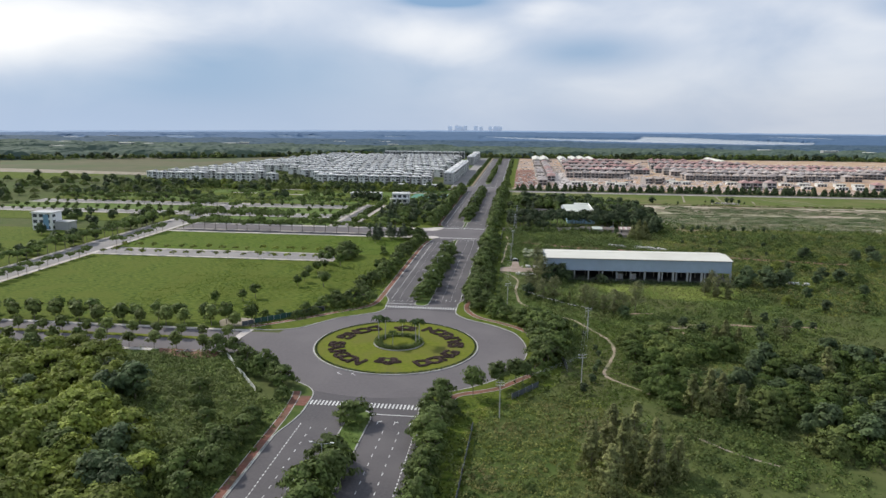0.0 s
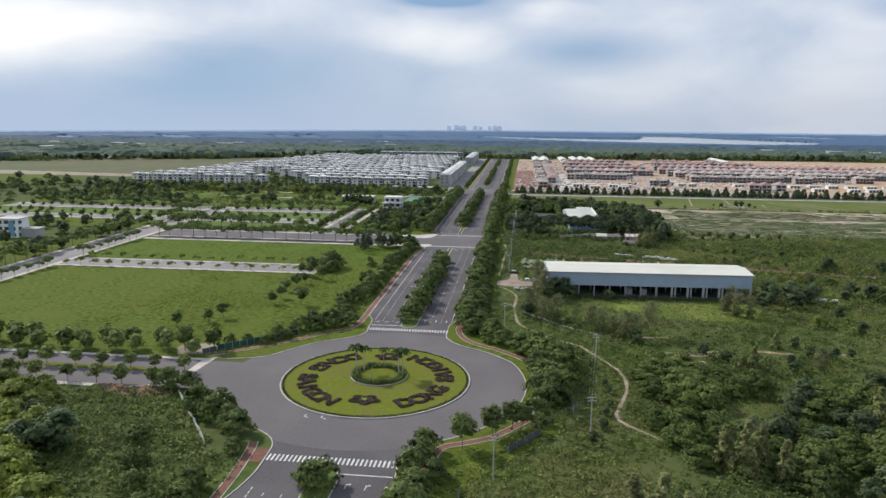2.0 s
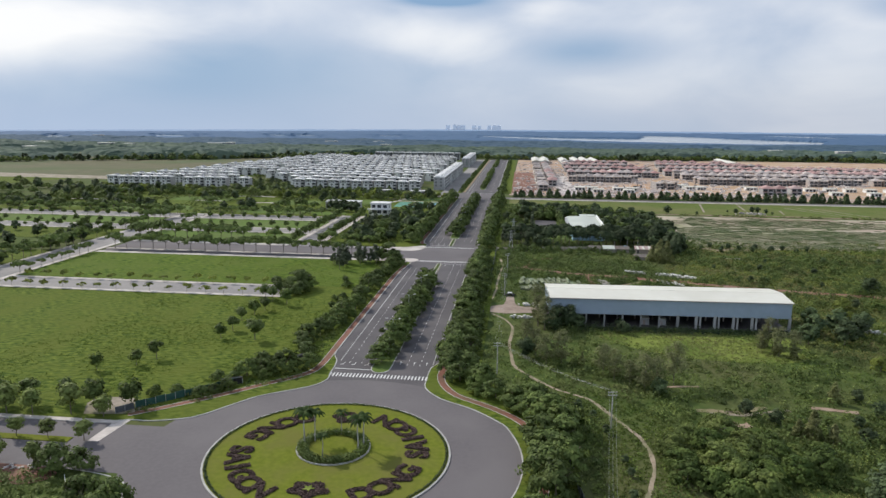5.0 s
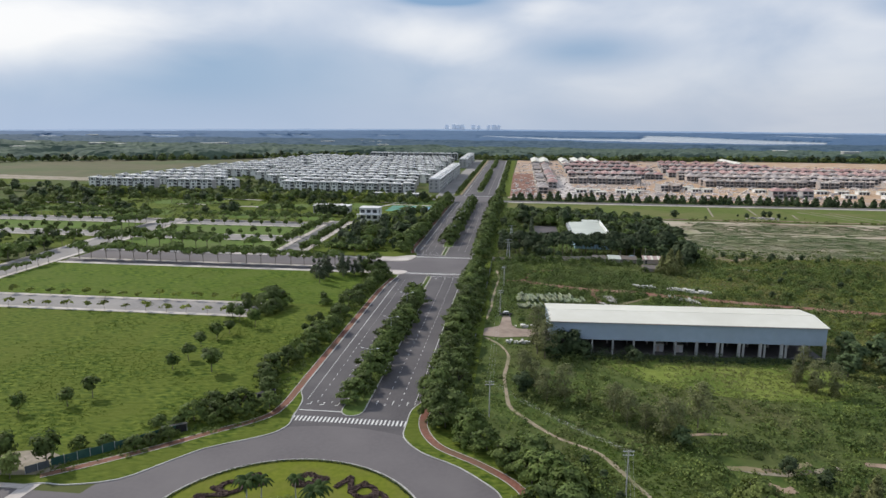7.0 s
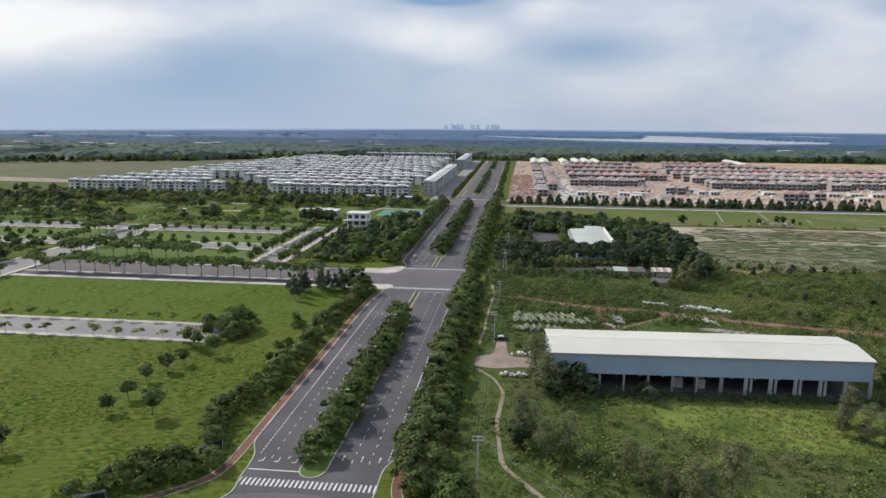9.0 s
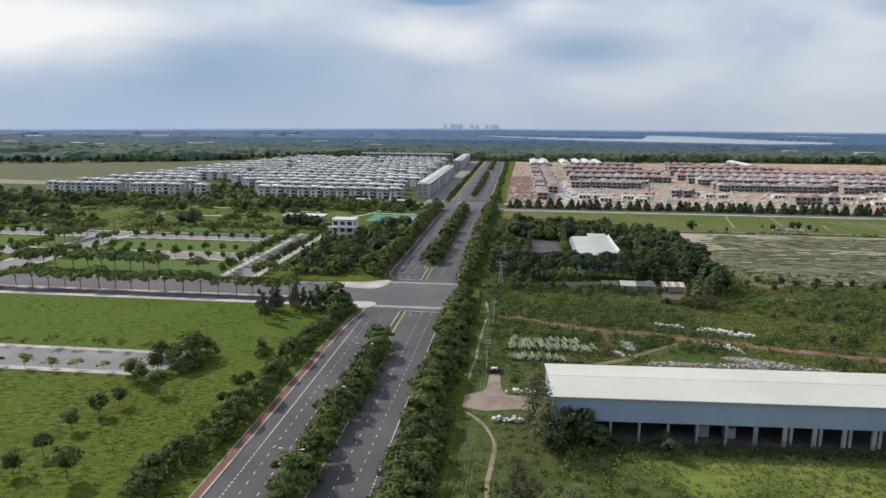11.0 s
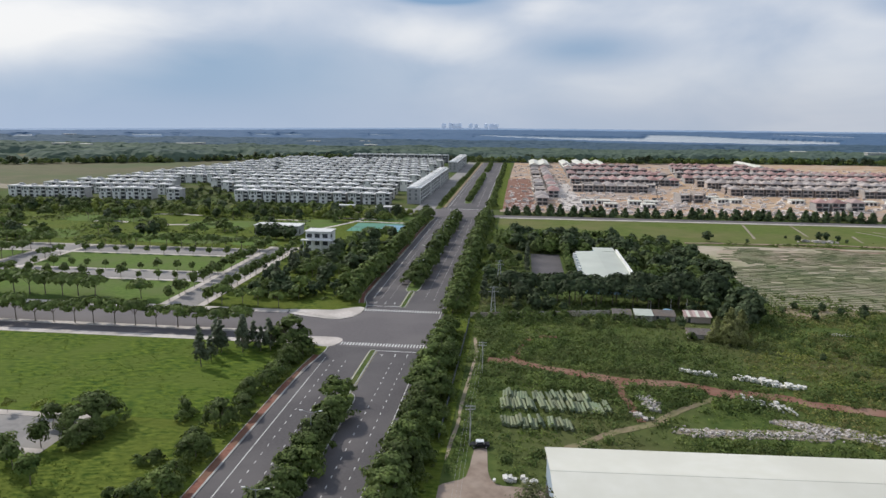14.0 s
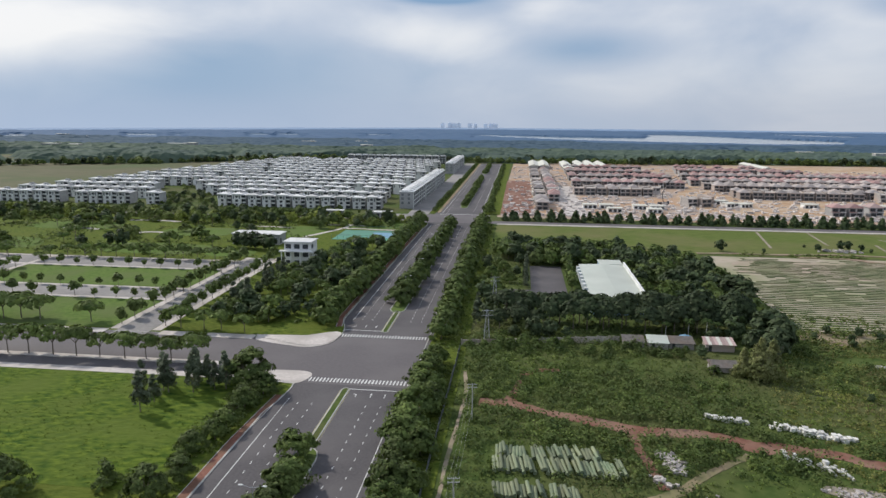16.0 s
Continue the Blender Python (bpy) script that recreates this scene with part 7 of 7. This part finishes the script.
def pylon(x, y, h):
    t = thing("pylon", "grey lattice mast with crossarms beside the farm wall", "pylon", "pylons")
    for sx, sy in ((-1, -1), (1, -1), (1, 1), (-1, 1)):
        bm = bmesh.new()
        tube(bm, (sx * 1.1, sy * 1.1, 0), (sx * 0.25, sy * 0.25, h), 0.08, 0.06, 5)
        part("leg", bm, "galvanised", t)
    for k in range(7):
        z0, z1 = h * k / 7, h * (k + 1) / 7
        w0, w1 = 1.1 - 0.85 * k / 7, 1.1 - 0.85 * (k + 1) / 7
        bm = bmesh.new()
        for s in (-1, 1):
            tube(bm, (-w0, s * w0, z0), (w1, s * w1, z1), 0.04, 0.04, 4)
            tube(bm, (s * w0, -w0, z0), (s * w1, w1, z1), 0.04, 0.04, 4)
        part("brace", bm, "galvanised", t)
    for z in (h - 0.5, h - 2.2):
        part("crossarm", boxes((-2, 2, -0.08, 0.08, z, z + 0.15)), "galvanised", t)
    t.matrix_basis = pose(x, y, 0, 0, 0, 10)


pylon(39.6, 270, 12.5)
pylon(40.5, 322, 12.5)

# ---- pipes, blocks, rubble ----


def pipe_stack(x0, x1, y, length, tilt, label):
    """A row of long precast pieces lying side by side."""
    t = thing("pipe_stack", label, "pipes", "pipe stacks")
    x = x0
    me = None
    while x < x1:
        w = 0.75
        if me is None:
            bm = bmesh.new()
            tube(bm, (0, -length / 2, 0.46), (0, length / 2, 0.46), 0.46, 0.46, 10)
            ob = me = part("pipe", bm, "pipe_green", t)
        else:
            ob = me.copy()
            scene.collection.objects.link(ob)
        ob.matrix_basis = pose(x, y + jit(0.7), 0.05 + (0.8 if rng.random() < 0.3 else 0), 0, 0, tilt + jit(5))
        x += w + 0.05 + (0.9 if rng.random() < 0.05 else 0)


pipe_stack(45.5, 74.5, 183.2, 6.6, 6, "row of weathered green and cream precast pipes")
pipe_stack(46.0, 52.5, 189.6, 5.0, 4, "row of weathered green precast pipes")
pipe_stack(54.5, 70, 190.0, 5.4, 9, "row of weathered cream precast pipes")
pipe_stack(46, 64, 171.8, 5.2, 5, "row of weathered pale green precast pipes")


def block_heap(name, label, spots, size, n, r, tidy=False):
    """A heap of broken or squared pale blocks."""
    t = thing(name, label, "rubble", "block heaps")
    proto = []
    for k in range(3):
        bm = boxes((-0.5, 0.5, -0.36, 0.36, 0, 0.55))
        for v in bm.verts:
            v.co += Vector((jit(0.12), jit(0.12), jit(0.08)))
        ob = part("block", bm, "white_block" if tidy else "rubble", t)
        proto.append(ob)
    for k in range(n):
        (ax, ay), (bx, by) = spots
        s = float(rng.random())
        ob = proto[k] if k < 3 else proto[k % 3].copy()
        if k >= 3:
            scene.collection.objects.link(ob)
        g = rng.normal(size=2) * r
        q = size * (0.6 + 0.8 * float(rng.random()))
        ob.matrix_basis = pose(ax + (bx - ax) * s + float(g[0]), ay + (by - ay) * s + float(g[1]) * 0.6, (0.52 * size * (k % 2) if tidy else max(0, 0.5 - abs(g[1]) * 0.35) * float(rng.random())), jit(3 if tidy else 12), jit(3 if tidy else 12), 90 + jit(12) if tidy else jit(90)) @ Matrix.Scale(q, 4)


block_heap("block_heap", "heap of broken pale concrete blocks in the scrub", ((85, 193.5), (87.5, 184.5)), 1.1, 90, 1.2)
block_heap("block_heap", "heap of broken pale concrete blocks in the scrub", ((81.5, 182), (84, 178)), 0.9, 22, 0.8)
block_heap("block_rows", "loose rows of white concrete blocks beside the track", ((101.5, 215.4), (111, 213.6)), 1.1, 34, 0.7, True)
block_heap("block_rows", "loose rows of white concrete blocks beside the track", ((117.5, 212), (133, 205.5)), 1.15, 80, 0.9, True)
block_heap("block_rows", "scattered white concrete blocks in the scrub", ((114, 196.6), (125, 188)), 1.0, 34, 1.0, True)
block_heap("rubble_bank", "long bank of broken white concrete rubble", ((92, 172), (128, 173.5)), 0.6, 298, 1.9)
block_heap("rubble_bank", "long bank of broken white concrete rubble", ((120, 180.5), (147, 171.5)), 0.62, 298, 2.2)
block_heap("block_rows", "rows of white concrete blocks at the yard edge", ((41, 122.2), (51.5, 122.8)), 1.0, 30, 0.6, True)
block_heap("block_rows", "rows of white concrete blocks at the yard edge", ((46.5, 142.5), (54.5, 141.5)), 1.0, 24, 0.9, True)
block_heap("block_rows", "white blocks lying in the scrub", ((172, 122), (188, 118)), 1.2, 34, 0.8, True)
block_heap("block_heap", "broken pale blocks beside the dug soil", ((-66, -15.5), (-74, -16.6)), 0.6, 20, 1.0)
for p in ([(90, 171), (100, 169.8), (114, 171), (128, 171.4), (130, 175), (116, 176.4), (104, 175), (92, 174.2), (90, 171)], [(117, 180), (128, 175), (140, 170.5), (149, 168.8), (150, 173), (138, 178.5), (126, 182.5), (118, 183), (117, 180)]):
    sheet("rubble_ground", smooth_line(p, 4)[:-1], 0.12, "pale_soil", "pale crushed concrete under the rubble", "ground")
sheet("dug_soil", smooth_line([(-82, -14.8), (-62, -15), (-58, -19), (-64, -23), (-78, -20), (-82, -14.8)], 4)[:-1], 0.2, "red_soil", "patch of dug reddish soil beside the street", "ground")
sheet("bare_soil", smooth_line([(-72, 13), (-60, 15), (-59, 21), (-66, 25), (-75, 22), (-72, 13)], 4)[:-1], 0.2, "pale_soil", "patch of bare pinkish soil beside the street", "ground")
sheet("paved_wedge", [(-61.4, -1.5), (-58.6, -1.5), (-57.4, 11.4), (-61, 11.4)], 0.05, "pale_paving", "pale paved strip across the street mouth", "pavement")


def panel_fence(name, a, b, n, h, material, label):
    t = thing(name, label, "fence")
    a, b = Vector(a), Vector(b)
    ang = math.degrees(math.atan2(b.y - a.y, b.x - a.x))
    L = (b - a).length / n
    for k in range(n):
        p = a.lerp(b, k / n)
        ob = part("panel", boxes((0, L - 0.08, -0.03, 0.03, 0.15, h + jit(0.12))), material, t)
        ob.matrix_basis = pose(p.x, p.y, 0, jit(2.5), 0, ang + jit(2))
        ob = part("post", boxes((-0.06, 0.06, -0.06, 0.06, 0, h + 0.1)), "galvanised", t)
        ob.matrix_basis = pose(p.x, p.y, 0, 0, 0, ang)


panel_fence("sheet_fence", (-60, 18.2), (-39, 39.5), 11, 2.2, "green_sheet", "dark green sheet fence below the trees")
panel_fence("sheet_fence", (-63.6, 14.4), (-60.2, 18), 2, 2.0, "tarp_grey", "grey sheet fence at the street corner")
panel_fence("white_wall", (-54.5, -20), (-33.5, -48.3), 12, 1.5, "white_wall", "low white wall panels in the scrub")
panel_fence("mesh_fence", (59.5, -18), (57, 8), 9, 2.0, "tarp_grey", "grey mesh fence behind the trees")
panel_fence("mesh_fence", (32, -64), (30.5, -118), 14, 1.8, "tarp_grey", "grey mesh fence beside the avenue")
panel_fence("mesh_fence", (42, -44), (50, -33), 4, 2.0, "tarp_grey", "grey mesh fence behind the trees")
panel_fence("mesh_fence", (29.5, 66), (30.5, 128), 18, 1.8, "tarp_grey", "grey mesh fence beside the avenue")
panel_fence("mesh_fence", (30.5, 160), (30.8, 262), 26, 1.8, "tarp_grey", "grey mesh fence beside the avenue")
for x, y, a in ((-25.5, 62.5, 52), (-40.5, 38, 35)):
    c = thing("cloth_screen", "sagging black cloth screen on poles", "screen", "cloth screens")
    part("cloth", boxes((-3, 3, -0.05, 0.05, 0.2, 2.1), (-3, 3, -0.05, 1.2, 2.1, 2.16)), "black_cloth", c)
    for dx in (-3, 3):
        part("post", boxes((dx - 0.06, dx + 0.06, -0.06, 0.06, 0, 2.3)), "galvanised", c)
    c.matrix_basis = pose(x, y, 0, 0, 0, a)


def pickup(x, y, turn):
    t = thing("car", "dark pickup car with a white cab parked in the yard", "car")
    for nm, b, paint in (("body", (-2.4, 2.4, -0.9, 0.9, 0.45, 1.0), "black_cloth"), ("cab", (-0.9, 1.1, -0.82, 0.82, 0.98, 1.7), "car_paint_white")):
        bm = boxes(b)
        bmesh.ops.bevel(bm, geom=list(bm.edges), offset=0.1, segments=2, affect="EDGES")
        part(nm, bm, paint, t)
    part("windscreen", boxes((1.02, 1.14, -0.7, 0.7, 1.05, 1.6)), "dark_opening", t)
    for s in (-0.86, 0.83):
        part("side_window", boxes((-0.7, 0.9, s - 0.01, s + 0.02, 1.1, 1.58)), "dark_opening", t)
    for wx in (-1.5, 1.5):
        for wy in (-0.9, 0.9):
            bm = bmesh.new()
            tube(bm, (wx, wy - 0.12, 0.36), (wx, wy + 0.12, 0.36), 0.36, 0.36, 14)
            w = part("wheel", bm, "black_cloth", t)
            bm = bmesh.new()
            tube(bm, (wx, wy - 0.13, 0.36), (wx, wy + 0.13, 0.36), 0.2, 0.2, 10)
            part("rim", bm, "galvanised", w)
    t.matrix_basis = pose(x, y, 0.05, 0, 0, turn)


pickup(40.8, 157.5, 8)

block_heap("junk_heap", "heap of white sacks and debris at the field edge", ((236, 471), (254, 471)), 1.7, 40, 2.4)


def concrete_pump(x, y):
    """A pump truck with its thin jointed boom raised in an arch."""
    t = thing("concrete_pump", "pump truck with a long arched boom on bare earth", "truck")
    part("body", boxes((-5, 3, -1.25, 1.25, 0.8, 2.2), (3.2, 5, -1.25, 1.25, 0.6, 3.0)), "tarp_grey", t)
    for wx in (-4, -2.6, 3.6):
        bm = bmesh.new()
        tube(bm, (wx, -1.3, 0.5), (wx, 1.3, 0.5), 0.5, 0.5, 10)
        part("wheel", bm, "black_cloth", t)
    p = Vector((0, 0, 2.2))
    for k in range(10):
        a = radians(100 - 14 * k)
        q = p + Vector((math.cos(a) * 5.2, math.sin(a) * 1.0, max(math.sin(a), -0.4) * 4.6))
        bm = bmesh.new()
        tube(bm, p, q, 0.32, 0.28, 6)
        part("boom_section", bm, "black_cloth", t)
        p = q
    t.matrix_basis = pose(x, y, 0, 0, 0, 5)


concrete_pump(184, 694)
# crop rows
rows = bmesh.new()
for k in range(44):
    y = 303 + k * 3.2
    x = 159 + max(0, k - 28) * 1.2 + jit(1.5)
    thin = max(0, k - 22) * 0.014
    while x < 430:
        stop = x + 3 + 6 * float(rng.random())
        if rng.random() > 0.01 + 0.3 * thin + (0.65 if 24 < k and vnoise(np.array([x]), np.array([y]), 30, 4)[0] > 0.52 else 0):
            w = 1.02 - thin * 1.7 + jit(0.22)
            box(rows, x, stop - 0.5 * float(rng.random()), y - w / 2 + jit(0.12), y + w / 2 + jit(0.12), 0, 0.28 + jit(0.12))
        x = stop
tagged(part("crop_rows", rows, "row_crop"), "long low green crop rows in ploughed soil", "crop", kind="stuff")
for x0, y0, x1, y1 in ((218.7, 543, 207, 478), (253.6, 544, 246.6, 492), (278, 498, 273, 472), (290, 520, 316, 470), (302, 520, 328, 470), (316, 520, 342, 470)):
    setting(part("field_track", strip([(x0, y0), ((x0 + x1) / 2, (y0 + y1) / 2), (x1, y1)], 1.6, -0.1, 0.07), "pale_soil"), "pale dry track across the grass", "track")

# water and distance
sheet("water", RIVER, 0.5, "water", "wide pale river between woods", "river")
for x, y, w, z in ((-950, 1420, 34, 14), (-880, 1400, 20, 14), (-740, 1570, 44, 11), (-690, 1540, 20, 14), (-510, 1840, 34, 10), (-395, 1900, 60, 9), (-1180, 1500, 30, 12), (-1020, 1250, 24, 12), (-300, 1600, 26, 12), (620, 1500, 26, 14), (760, 1480, 34, 14), (820, 1420, 20, 14), (-1300, 2050, 60, 8), (-1500, 2250, 40, 8)):
    t = thing("far_shed", "long pale shed among distant woods", "shed", "far sheds")
    part("wall", boxes((x - w / 2, x + w / 2, y, y + 16, 0, z)), "house_wall", t)
    part("roof", boxes((x - w / 2 - 1, x + w / 2 + 1, y - 1, y + 17, z, z + 0.8)), "white_roof", t)
for q in PONDS:
    sheet("water_far", q, 0.5, "water", "distant pale pond between woods", "river")
for x, w, h in ((-575, 26, 30), (-530, 22, 36), (-500, 34, 30), (-470, 20, 34), (-400, 26, 32), (-365, 22, 28), (-300, 24, 30), (-265, 30, 34), (-235, 26, 30)):
    t = thing("tower_block", "distant apartment tower on the horizon with pale haze painted in", "building", "skyline towers")
    part("wall", boxes((x + 130 - w / 2, x + 130 + w / 2, 4500, 4520, 0, 10 + h * 0.75)), "skyline_haze", t)
    part("roof", boxes((x + 130 - w / 4, x + 130 + w / 4, 4502, 4518, 10 + h * 0.75, 12 + h * 0.75)), "skyline_haze", t)

# ---- crossing stripes ----
zebra("zebra_south", -52.9, -15.4, 16.6)
zebra("zebra_roundabout", 51.2, -14.2, 17.0)
zebra("zebra_junction", 229.2, -12.4, 18.4)
zebra("zebra_junction_north", 272.2, -13.4, 17.8)
zebra("zebra_far", 594, -14, 18)
